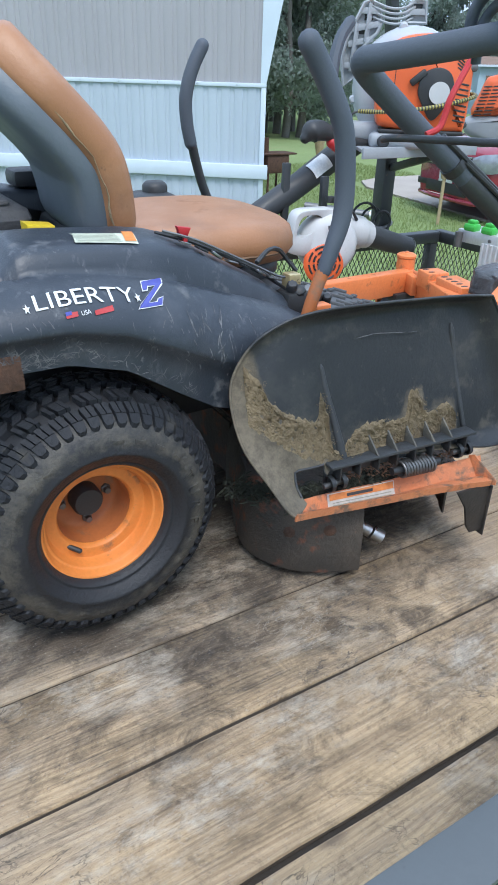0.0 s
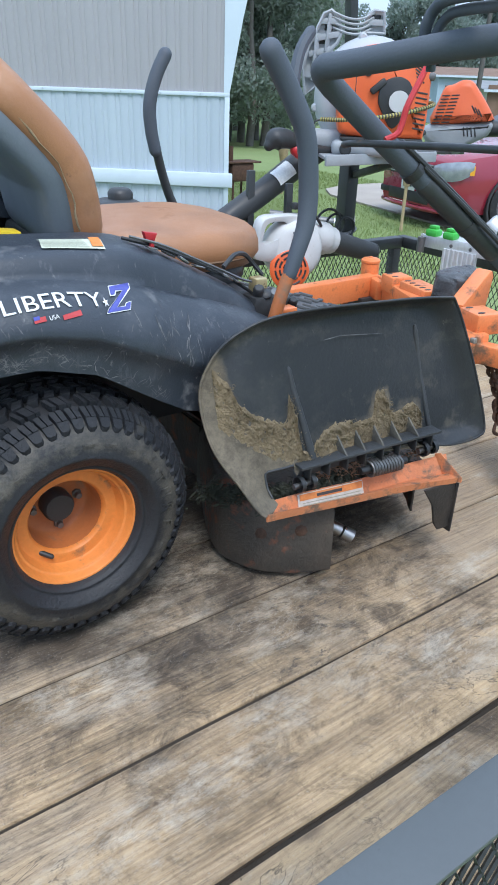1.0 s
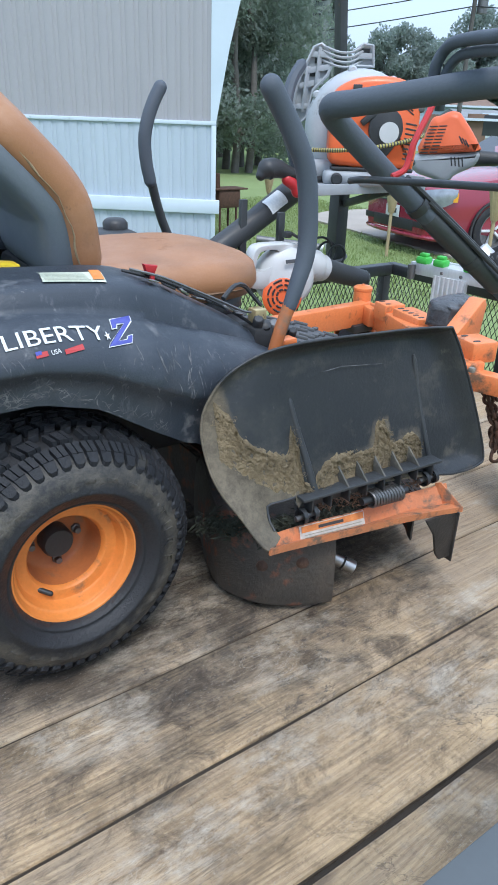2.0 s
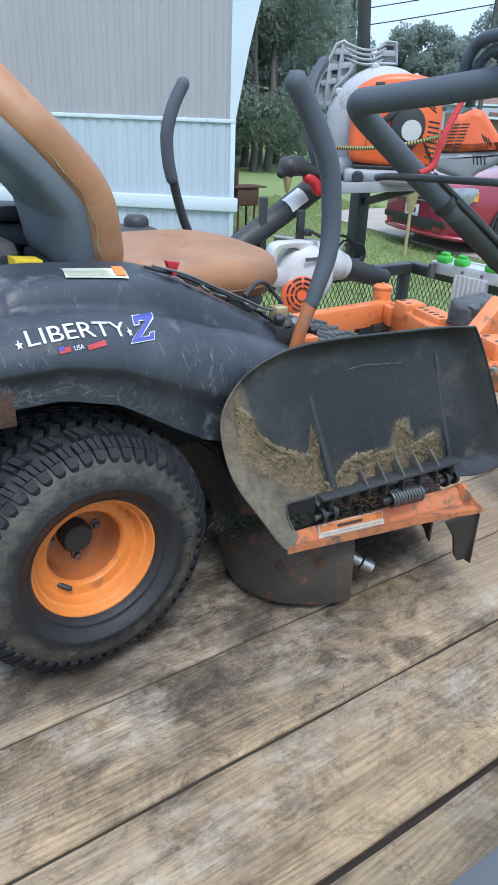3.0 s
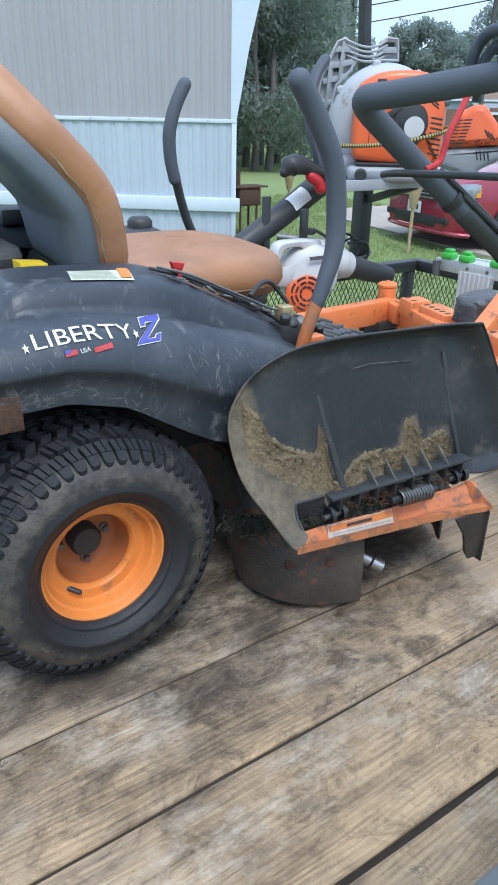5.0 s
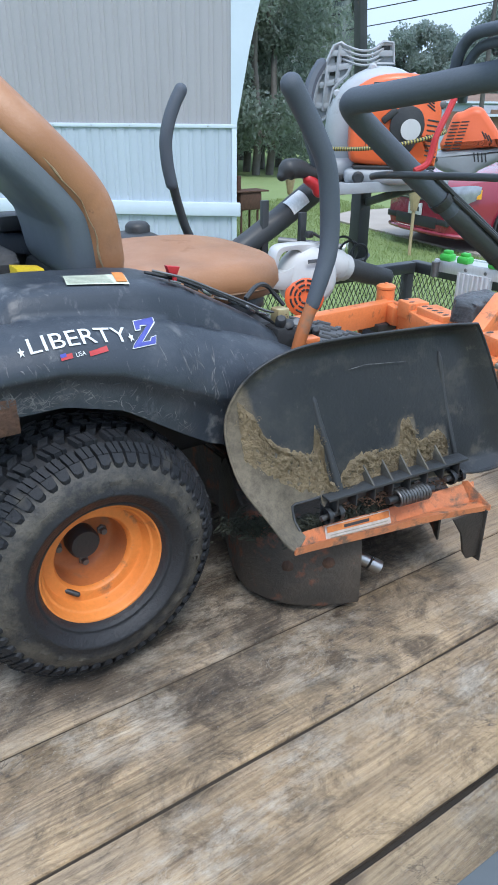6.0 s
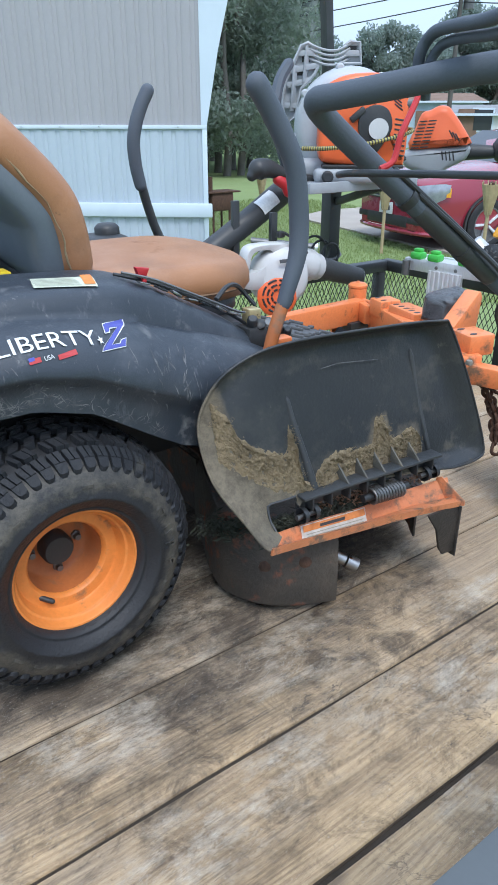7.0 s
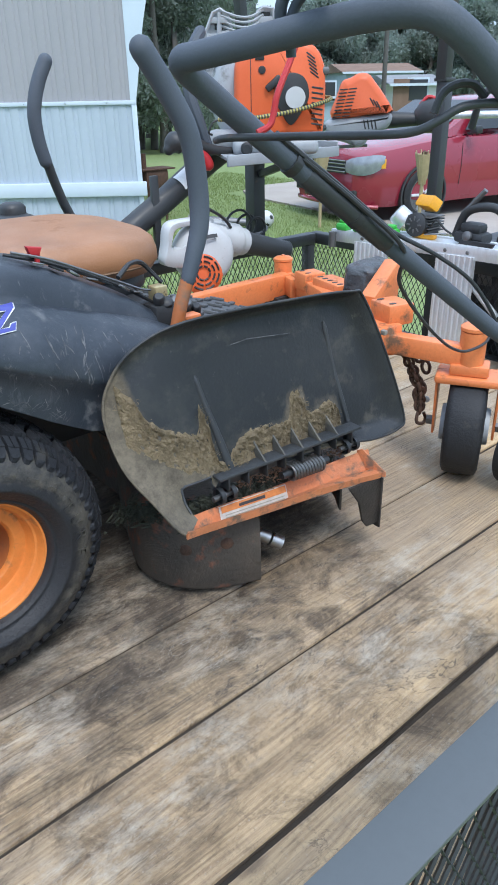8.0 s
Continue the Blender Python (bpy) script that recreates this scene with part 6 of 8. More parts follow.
# hinge with fins, brackets and the return spring
H0, H1 = Vector((0.884, 1.190, 0.288)), Vector((1.258, 1.160, 0.292))
hd = (H1 - H0).normalized()
hinge = part("hinge_bar", merge(square_bar(H0 + Vector((0, 0, 0.016)), H1 + Vector((0, 0, 0.016)), 0.034, 0.006, 0.001), square_bar(H0 + Vector((0, 0.012, 0)), H1 + Vector((0, 0.012, 0)), 0.004, 0.034, 0.001)), CHUTE, chute, "black ribbed hinge bar")
for k in range(8):
    p = H0.lerp(H1, (k + 0.5) / 8)
    part("hinge_web", box(p.x - 0.002, p.x + 0.002, p.y - 0.014, p.y + 0.012, p.z - 0.016, p.z + 0.014, 0.0008), BLACK, hinge)
for k in range(5):
    p = H0.lerp(H1, 0.30 + k * 0.13)
    part("hinge_fin", slab([(-0.016, 0.0), (0.022, 0.0), (0.022, 0.034)], 0.004, axis(p + Vector((-0.002, 0, 0.018)), (1, 0, 0), (0, 1, 0)), 0.0006), DUSTY, hinge)
for f in (0.055, 0.945):
    p = H0.lerp(H1, f)
    for o in (-0.014, 0.014):
        part("hinge_lug", lathe([(0.017, -0.005), (0.017, 0.005), (0, 0.0055)], axis(p + Vector((o, -0.002, -0.026)), (1, 0, 0)), 16), BLACK, hinge)
    part("hinge_pin", tube([p + Vector((-0.03, -0.002, -0.028)), p + Vector((0.03, -0.002, -0.028))], 0.006, 10), GALV, hinge)
S0, S1 = Vector((1.066, 1.172, 0.254)), Vector((1.150, 1.162, 0.254))
turns, coil = 11, []
for k in range(turns * 12 + 1):
    a = 2 * math.pi * k / 12
    coil.append(S0.lerp(S1, k / (turns * 12)) + Vector((0, math.cos(a), math.sin(a))) * 0.0175)
part("spring", tube(coil, 0.0030, 6), GALV, hinge, "grey coil spring")
part("spring_core", tube([S0 - hd * 0.02, S1 + hd * 0.02], 0.009, 10), BLACK, hinge)
part("cut_grass", flakes([((0.88 + 0.05 * k, 1.215, 0.235 - 0.004 * k), 0.014, 120) for k in range(8)], 14, 0.008), DARK_CLIP, hinge, smooth=0, kind="stuff")
part("cut_grass", flakes([((1.05, 1.21, 0.245), 0.016, 120), ((1.0, 1.215, 0.25), 0.018, 120), ((1.22, 1.18, 0.25), 0.012, 60)], 15, 0.007), surface("reddish_clippings", (0.25, 0.13, 0.075), (0.12, 0.075, 0.045), 0.95, scale=40, bump=0.3), hinge, smooth=0, kind="stuff")

# engine behind the seat
SHROUD = surface("grey_shroud", (0.07, 0.072, 0.075), (0.10, 0.10, 0.105), 0.7, scale=12, bump=0.3)
eng = part("engine", box(0.05, 0.49, 1.62, 2.10, 0.42, 0.70, 0.04), SHROUD, mower, "dusty grey engine shroud with a yellow cap")
part("air_filter", merge(box(0.12, 0.50, 1.70, 2.02, 0.695, 0.745, 0.025), box(0.18, 0.46, 1.72, 2.0, 0.74, 0.758, 0.01)), SHROUD, eng)
for k in range(7):
    part("cooling_slot", box(0.19 + k * 0.038, 0.205 + k * 0.038, 1.73, 1.98, 0.757, 0.762, 0.002), BLACK, eng)
part("oil_cap", slab([(-0.027, -0.018), (0.026, -0.012), (0.030, 0.010), (0.020, 0.018), (-0.026, 0.006)], 0.05, axis((0.482, 1.60, 0.712), (0, 1, 0), (1, 0, 0)), 0.004), YELLOW, eng, "yellow cap")
part("roll_stub", merge(box(0.565, 0.610, 2.03, 2.075, 0.5, 0.735, 0.01), box(0.545, 0.635, 2.01, 2.095, 0.735, 0.775, 0.012)), BLACK, mower)
part("rear_bumper", tube([(0.02, 1.50, 0.33), (0.0, 1.55, 0.33), (0.0, 2.05, 0.33), (0.02, 2.1, 0.33)], 0.02, 10), ORANGE, mower)
part("body", box(0.10, 1.0, 1.52, 2.06, 0.30, 0.58, 0.03), BLACK, mower, "black body under the seat")
part("fender_strut", merge(box(0.30, 0.345, 1.30, 1.315, 0.535, 0.60, 0.003), box(0.30, 0.345, 1.312, 1.5, 0.53, 0.545, 0.003)), RUST, mower)

# ---- rack, blowers, trimmer and the rest of the load ----
def rack_post(x, y, z0, zm, z1, w, upper, label, lean=0.02):
    """A square post on the rail, with a slimmer post set on its head."""
    t = thing("rack_post", (x, y, z0), label, "post", "rack posts on the trailer rail")
    part("lower_post", square_bar((x, y, z0), (x, y, zm), w, w, 0.005), BLACK_STEEL, t)
    part("upper_post", square_bar((x - 0.012, y, zm), (x - lean, y, z1), upper, upper, 0.004), BLACK_STEEL, t)
    part("head_plate", box(x - w * 0.7, x + w * 0.6, y - w * 0.6, y + w * 0.6, zm - 0.006, zm + 0.006, 0.002), BLACK_STEEL, t)
    return t


rack_post(2.262, Y_FAR + 0.028, RAIL_TOP, 0.74, 2.35, 0.062, 0.038, "black square steel post standing on the trailer rail", 0.17)
rack_post(X_FRONT + 0.028, 1.99, RAIL_TOP, 1.0, 2.3, 0.046, 0.044, "black square steel post standing on the front rail")


def blower_tray():
    t = thing("tool_tray", (2.3, 2.6, 0.74), "grey steel tray bracketed to the black post", "tray")
    part("tray_plate", slab([(1.86, 2.33), (2.44, 2.33), (2.44, 2.60), (2.02, 2.60)], 0.012, Matrix.Translation((0, 0, 0.752)), 0.002), GREY_PLASTIC, t)
    part("tray_lip", box(1.86, 2.44, 2.318, 2.33, 0.732, 0.770, 0.003), GREY_PLASTIC, t)
    part("tray_end", box(2.435, 2.447, 2.33, 2.60, 0.752, 0.787, 0.003), GREY_PLASTIC, t)
    part("brace", square_bar((2.262, 2.34, 0.738), (2.262, 2.60, 0.66), 0.03, 0.03), BLACK_STEEL, t)
    part("brace", square_bar((2.04, 2.60, 0.737), (2.42, 2.60, 0.737), 0.025, 0.03), BLACK_STEEL, t)
    return t


blower_tray()


def backpack_blower():
    t = thing("backpack_blower", (2.38, 2.45, 0.764), "orange and grey backpack leaf blower standing on the tray", "leaf blower")
    face = Vector((-0.62, -0.785, 0.0))
    wide = Vector((0.785, -0.62, 0.0))
    m = axis((2.182, 2.450, 0.958), face, (0, 0, 1))
    prof = [(0, 0.075), (0.12, 0.073), (0.175, 0.062), (0.200, 0.042), (0.208, 0.01), (0.204, -0.03), (0.17, -0.05), (0.10, -0.06), (0, -0.06)]
    part("fan_housing", lathe(prof, m, 40), VOLUTE, t, "pale grey volute fan housing", smooth=50)
    for k in range(8):
        a = 2 * math.pi * k / 8 + 0.2
        part("housing_boss", lathe([(0.016, -0.02), (0.016, 0.03), (0.010, 0.036), (0, 0.036)], m @ Matrix.Translation((0.204 * math.cos(a), 0.204 * math.sin(a), 0.0)), 10), VOLUTE, t)
    part("housing_foot", box(-0.19, 0.10, -0.05, 0.06, -0.18, -0.10, 0.03, Matrix.Translation((2.12, 2.43, 0.945)) @ Matrix.Rotation(radians(-38), 4, "Z"), 3), GREY_PLASTIC, t)
    mc = Matrix.Translation((2.150, 2.348, 0.985)) @ Matrix.Rotation(radians(-38), 4, "Z")
    # the cover: a rounded outline, taller at the right, swelling out from the volute
    out = [(-0.155, -0.12), (-0.11, -0.155), (0.13, -0.16), (0.165, -0.145), (0.170, 0.0), (0.163, 0.07), (0.13, 0.125), (0.06, 0.148), (-0.04, 0.146), (-0.11, 0.125), (-0.15, 0.085), (-0.158, 0.0)]
    cover = part("engine_cover", slab([(p.x, p.y) for p in closed_path([(x, y, 0) for x, y in out], 3)], 0.17, mc @ Matrix.Translation((0, 0.09, 0)) @ Matrix.Rotation(radians(90), 4, "X"), 0.022), BLOWER_ORANGE, t, "orange engine cover", smooth=50)
    for k in range(8):
        part("vent_slot", box(0.118, 0.160, -0.0815, -0.079, -0.002, 0.004, 0.001, mc @ Matrix.Translation((0.0, 0, -0.125 + k * 0.017)) @ Matrix.Translation((0.14, 0, 0)) @ Matrix.Rotation(radians(8), 4, "Y") @ Matrix.Translation((-0.14, 0, 0))), BLACK, cover)
    for k in range(6):
        part("vent_slot", box(0.108, 0.145, -0.0815, -0.079, -0.002, 0.003, 0.001, mc @ Matrix.Translation((-0.003 * k, 0, 0.035 + k * 0.012)) @ Matrix.Translation((0.13, 0, 0)) @ Matrix.Rotation(radians(35), 4, "Y") @ Matrix.Translation((-0.13, 0, 0))), BLACK, cover)
    st = part("starter", slab([(p.x, p.y) for p in closed_path([(-0.055, -0.01, 0), (-0.035, -0.055, 0), (0.005, -0.105, 0), (0.045, -0.06, 0), (0.07, -0.01, 0), (0.055, 0.045, 0), (0.01, 0.065, 0), (-0.04, 0.045, 0)], 4)], 0.016, mc @ Matrix.Translation((0.038, -0.078, -0.020)) @ Matrix.Rotation(radians(90), 4, "X"), 0.004), BLACK, t, "black recoil starter")
    part("starter_emblem", lathe([(0.036, 0.0), (0.036, 0.006), (0, 0.007)], mc @ Matrix.Translation((0.058, -0.094, -0.035)) @ Matrix.Rotation(radians(90), 4, "X"), 24), WHITE_PLASTIC, st)
    part("starter_grip", box(-0.032, 0.032, -0.098, -0.078, -0.012, 0.012, 0.006, mc @ Matrix.Translation((-0.020, 0, 0.012)) @ Matrix.Rotation(radians(-40), 4, "Y")), BLACK, st)
    part("cover_button", lathe([(0.013, -0.01), (0.013, 0.004), (0, 0.006)], mc @ Matrix.Translation((-0.06, -0.080, 0.055)) @ Matrix.Rotation(radians(90), 4, "X"), 12), BLACK, cover)
    part("cover_latch", box(-0.085, -0.052, -0.084, -0.078, 0.085, 0.12, 0.003, mc), BLACK, cover)
    part("cover_seam", box(-0.1015, -0.099, -0.0815, -0.078, -0.10, 0.09, 0.0005, mc), BLACK, cover)
    part("spark_plug_cap", box(0.150, 0.182, -0.075, -0.045, 0.035, 0.062, 0.008, mc), GALV, t)
    part("cover_foot", box(-0.14, 0.165, -0.075, 0.08, -0.172, -0.158, 0.005, mc), BLACK, cover)
    part("fuel_tank", box(-0.17, 0.15, -0.085, 0.09, -0.226, -0.172, 0.02, mc, 3), GREY_PLASTIC, t)
    part("fuel_tank_cap", lathe([(0.022, 0), (0.022, 0.02), (0.015, 0.026), (0, 0.026)], mc @ Matrix.Translation((-0.12, -0.085, -0.20)) @ Matrix.Rotation(radians(90), 4, "X"), 16), BLACK, t)
    # harness frame: two ribbed horns of grey plastic joined by arched straps, leaning behind the housing
    mf = axis((2.138, 2.535, 1.07), face, wide)

    def horn(outline):
        rim = [mf @ Vector((x, y, 0)) for x, y in outline]
        return merge(slab(outline, 0.008, mf @ Matrix.Translation((0, 0, -0.02))), tube(rim + [rim[0]], 0.007, 6))

    left = [(-0.17, -0.02), (-0.155, 0.05), (-0.10, 0.165), (-0.075, 0.175), (-0.045, 0.155), (-0.03, 0.105), (-0.045, 0.07), (-0.095, 0.02), (-0.115, -0.08), (-0.155, -0.11)]
    right = [(0.045, 0.105), (0.065, 0.165), (0.085, 0.178), (0.12, 0.175), (0.13, 0.105)]
    fr = part("harness_frame", merge(horn(left), horn(right)), GREY_PLASTIC, t, "grey ribbed harness frame")
    for a, b in (((-0.15, 0.03), (-0.06, 0.05)), ((-0.14, 0.08), (-0.035, 0.10)), ((-0.11, 0.14), (-0.04, 0.14)), ((-0.16, -0.04), (-0.11, -0.04)), ((-0.12, 0.10), (-0.13, -0.06)), ((-0.075, 0.165), (-0.085, 0.04)), ((0.06, 0.14), (0.125, 0.14))):
        part("frame_rib", square_bar(mf @ Vector((*a, 0)), mf @ Vector((*b, 0)), 0.006, 0.02, 0.001), GREY_PLASTIC, fr)
    for k in range(4):
        part("frame_strap", tube(smooth_path([mf @ Vector((-0.075, 0.172 - 0.016 * k, -0.004 * k)), mf @ Vector((-0.01, 0.150 - 0.016 * k, 0.012)), mf @ Vector((0.04, 0.150 - 0.016 * k, 0.012)), mf @ Vector((0.085, 0.172 - 0.016 * k, -0.004 * k))]), 0.0045, 6), GREY_PLASTIC, fr)
    for x, y in ((-0.105, 0.075), (-0.08, 0.12), (0.095, 0.155)):
        part("frame_slot", box(x - 0.016, x + 0.016, y - 0.010, y + 0.010, -0.013, -0.009, 0.002, mf), BLACK, fr)
    part("shoulder_strap", tube(smooth_path([(1.97, 2.55, 1.18), (1.90, 2.53, 1.10), (1.86, 2.50, 0.98), (1.89, 2.48, 0.86), (1.93, 2.48, 0.76)]), 0.0, 8, radii=[0.012] + [0.022] * 23 + [0.012]), FOAM, t)
    part("blower_tube", tube([(2.10, 2.60, 0.775), (2.02, 2.60, 0.735), (1.80, 2.585, 0.615), (1.52, 2.57, 0.47)], 0.0, 18, radii=[0.05, 0.05, 0.046, 0.044]), BLACK, t, "thick black blower tube with a white sticker", smooth=60)
    sd = (Vector((1.80, 2.585, 0.615)) - Vector((2.02, 2.60, 0.735))).normalized()
    sn = Vector((-0.5, -0.75, 0.45))
    sn = (sn - sd * sn.dot(sd)).normalized()
    ss = sd.cross(sn)
    rows = [[Vector((1.885, 2.588, 0.6615)) + sd * u + (sn * math.cos(a) + ss * math.sin(a)) * 0.0485 for a in [radians(k) for k in (-42, -28, -14, 0, 14, 28, 42)]] for u in (-0.045, 0.0, 0.045)]
    part("tube_sticker", sheet(rows, thick=0.0008), WHITE_INK, t, "white sticker")
    part("tube_elbow", tube(smooth_path([(2.08, 2.60, 0.77), (2.14, 2.60, 0.80), (2.17, 2.57, 0.86), (2.18, 2.53, 0.92)]), 0.056, 16), BLACK, t)
    t.location += Vector((-0.016, 0.012, 0))
    return t


backpack_blower()

# striped bungee round the blower
def bungee():
    t = thing("bungee_cord", (2.3, 2.3, 0.9), "yellow and black striped bungee cord stretched across the blower", "bungee cord")
    path = smooth_path([(1.875, 2.385, 0.885), (1.92, 2.32, 0.886), (1.98, 2.27, 0.892), (2.08, 2.235, 0.905), (2.18, 2.205, 0.926), (2.28, 2.225, 0.945), (2.33, 2.34, 0.95)], 9)
    n = len(path)
    for k in range(n - 1):
        part("stripe", tube([path[k], path[k].lerp(path[k + 1], 0.55)], 0.0072, 8, caps=False), CORD_YELLOW, t)
        part("stripe", tube([path[k].lerp(path[k + 1], 0.5), path[k + 1]], 0.0074, 8, caps=False), BLACK, t)
    part("hook", tube(smooth_path([path[0], path[0] + Vector((-0.02, 0.01, -0.01)), path[0] + Vector((-0.03, 0.02, -0.04)), path[0] + Vector((-0.01, 0.03, -0.05))]), 0.004, 6), BLACK, t)
    return t


bungee()


def hedge_handle():
    t = thing("hand_tool", (2.0, 2.4, 0.70), "black and red power tool handle lying on the tray", "power tool")
    body = tube(smooth_path([(1.735, 2.505, 0.728), (1.76, 2.503, 0.748), (1.80, 2.50, 0.752), (1.85, 2.49, 0.738), (1.93, 2.47, 0.715), (2.04, 2.45, 0.704)], 5), 0.0, 12, radii=[float(np.interp(k / 25, (0, 0.2, 0.45, 0.7, 1), (0.020, 0.040, 0.034, 0.020, 0.014))) for k in range(26)], round_end=True)
    part("tool_body", body, BLACK, t, smooth=60)
    part("tool_grip", tube(smooth_path([(1.845, 2.485, 0.712), (1.875, 2.475, 0.690), (1.885, 2.47, 0.668)], 4), 0.022, 10, round_end=True), RED, t, "red grip", smooth=60)
    part("tool_cable", tube(smooth_path([(2.05, 2.36, 0.74), (2.16, 2.33, 0.735), (2.28, 2.335, 0.745), (2.37, 2.34, 0.78)]), 0.012, 8), BLACK, t)
    part("tool_lever", tube(smooth_path([(2.12, 2.335, 0.72), (2.2, 2.325, 0.735), (2.30, 2.33, 0.775), (2.34, 2.33, 0.80)]), 0.014, 8), BLACK, t)
    t.location.z += 0.062
    return t


hedge_handle()


def hand_blower():
    t = thing("hand_blower", (1.76, 2.5, 0.36), "white hand-held leaf blower with a red grille, hung on the rail", "leaf blower")
    m = axis((1.745, 2.455, 0.415), (-0.35, -0.93, 0.12), (0, 0, 1))
    part("housing", lathe([(0, 0.055), (0.06, 0.055), (0.098, 0.048), (0.116, 0.03), (0.12, 0.0), (0.116, -0.04), (0.095, -0.06), (0, -0.062)], m, 36), WHITE_PLASTIC, t, "white fan housing", smooth=60)
    g = part("grille", lathe([(0.0, 0.060), (0.04, 0.064), (0.07, 0.062), (0.082, 0.052)], m @ Matrix.Translation((-0.070, 0.020, -0.006)), 32), BLOWER_ORANGE, t, "red round intake grille", smooth=60)
    for ring in (0.026, 0.044, 0.062):
        for k in range(8):
            a0 = 2 * math.pi * (k + 0.12) / 8
            a1 = 2 * math.pi * (k + 0.88) / 8
            pts = [m @ Matrix.Translation((-0.070, 0.020, -0.006)) @ Vector((ring * math.cos(a), ring * math.sin(a), 0.0655 - (ring - 0.04) ** 2 * 4)) for a in [a0 + (a1 - a0) * j / 4 for j in range(5)]]
            part("grille_slot", tube(pts, 0.0042, 5), BLACK, g)
    outer = closed_path([(1.558, 0, 0.40), (1.566, 0, 0.47), (1.575, 0, 0.525), (1.60, 0, 0.548), (1.66, 0, 0.552), (1.76, 0, 0.548), (1.795, 0, 0.535), (1.80, 0, 0.47), (1.77, 0, 0.43), (1.66, 0, 0.38)], 4)
    inner = closed_path([(1.588, 0, 0.455), (1.593, 0, 0.485), (1.601, 0, 0.510), (1.617, 0, 0.524), (1.65, 0, 0.528), (1.690, 0, 0.525), (1.703, 0, 0.508), (1.690, 0, 0.482), (1.660, 0, 0.462), (1.620, 0, 0.448)], 4)
    ring = [[Vector((p.x, yy, p.z)) for p in loop] for yy, loop in ((2.435, inner), (2.432, [a.lerp(b, 0.25) for a, b in zip(inner, outer)]), (2.432, [a.lerp(b, 0.75) for a, b in zip(inner, outer)]), (2.442, outer), (2.478, outer), (2.488, [a.lerp(b, 0.75) for a, b in zip(inner, outer)]), (2.488, [a.lerp(b, 0.25) for a, b in zip(inner, outer)]), (2.485, inner), (2.435, inner))]
    part("handle", sheet(ring, closed=True), WHITE_PLASTIC, t, smooth=50)
    part("throttle_cable", tube(smooth_path([(1.75, 2.43, 0.585), (1.79, 2.41, 0.56), (1.83, 2.41, 0.53), (1.86, 2.42, 0.50)]), 0.006, 6), BLACK, t)
    part("trigger", box(1.735, 1.765, 2.44, 2.47, 0.565, 0.59, 0.006), BLACK, t)
    part("outlet", tube(smooth_path([(1.76, 2.47, 0.46), (1.84, 2.47, 0.455), (1.92, 2.475, 0.437), (1.965, 2.48, 0.425)]), 0.0, 18, radii=[0.075] * 6 + [0.066] * 7 + [0.055] * 6), WHITE_PLASTIC, t, smooth=60)
    part("nozzle", tube([(1.955, 2.48, 0.428), (2.10, 2.488, 0.385), (2.22, 2.492, 0.352)], 0.0, 18, radii=[0.047, 0.043, 0.040]), BLACK, t, "black nozzle tube", smooth=60)
    part("nozzle_mouth", lathe([(0.034, 0), (0.041, 0.0), (0.041, 0.004), (0.034, 0.004)], axis((2.222, 2.492, 0.351), (0.96, 0.03, -0.27)), 18, True), GALV, t)
    # the maker's mark, as a plain bar
    part("mark", slab([(-0.03, -0.007), (0.03, -0.007), (0.03, 0.007), (-0.03, 0.007)], 0.001, axis((1.735, 2.392, 0.487), (-0.25, -0.93, 0.32), (0.95, -0.25, 0.05))), DARK_INK, t, smooth=0)
    part("hanger", merge(box(1.60, 1.63, 2.555, 2.575, 0.40, 0.70, 0.003), box(1.60, 1.63, 2.50, 2.575, 0.395, 0.405, 0.002)), BLACK_STEEL, t)
    part("hanger", merge(box(1.735, 1.765, 2.49, 2.51, 0.52, 0.655, 0.003), box(1.735, 1.765, 2.49, 2.575, 0.52, 0.53, 0.002), box(1.735, 1.765, 2.565, 2.58, 0.37, 0.53, 0.002)), BLACK_STEEL, t)
    t.location.x += 0.085
    return t


hand_blower()


def cord_coil():
    t = thing("cord", (2.2, 2.58, 0.38), "black cord looped round the foot of the post", "cord")
    for k, (dx, r, zc) in enumerate(((-0.10, 0.055, 0.46), (-0.15, 0.07, 0.47), (-0.06, 0.05, 0.45))):
        pts = [(2.26 + dx + r * math.cos(a), 2.58 - 0.01 * k, zc + r * 0.9 * math.sin(a)) for a in [2 * math.pi * j / 22 for j in range(23)]]
        part("loop", tube(pts, 0.0055, 6), BLACK, t)
    part("tie", tube([(2.262 + 0.05 * math.cos(a), Y_FAR + 0.028 + 0.05 * math.sin(a), 0.425 + 0.012 * math.cos(a)) for a in [2 * math.pi * j / 16 for j in range(17)]], 0.007, 6), GALV, t)
    return t


cord_coil()


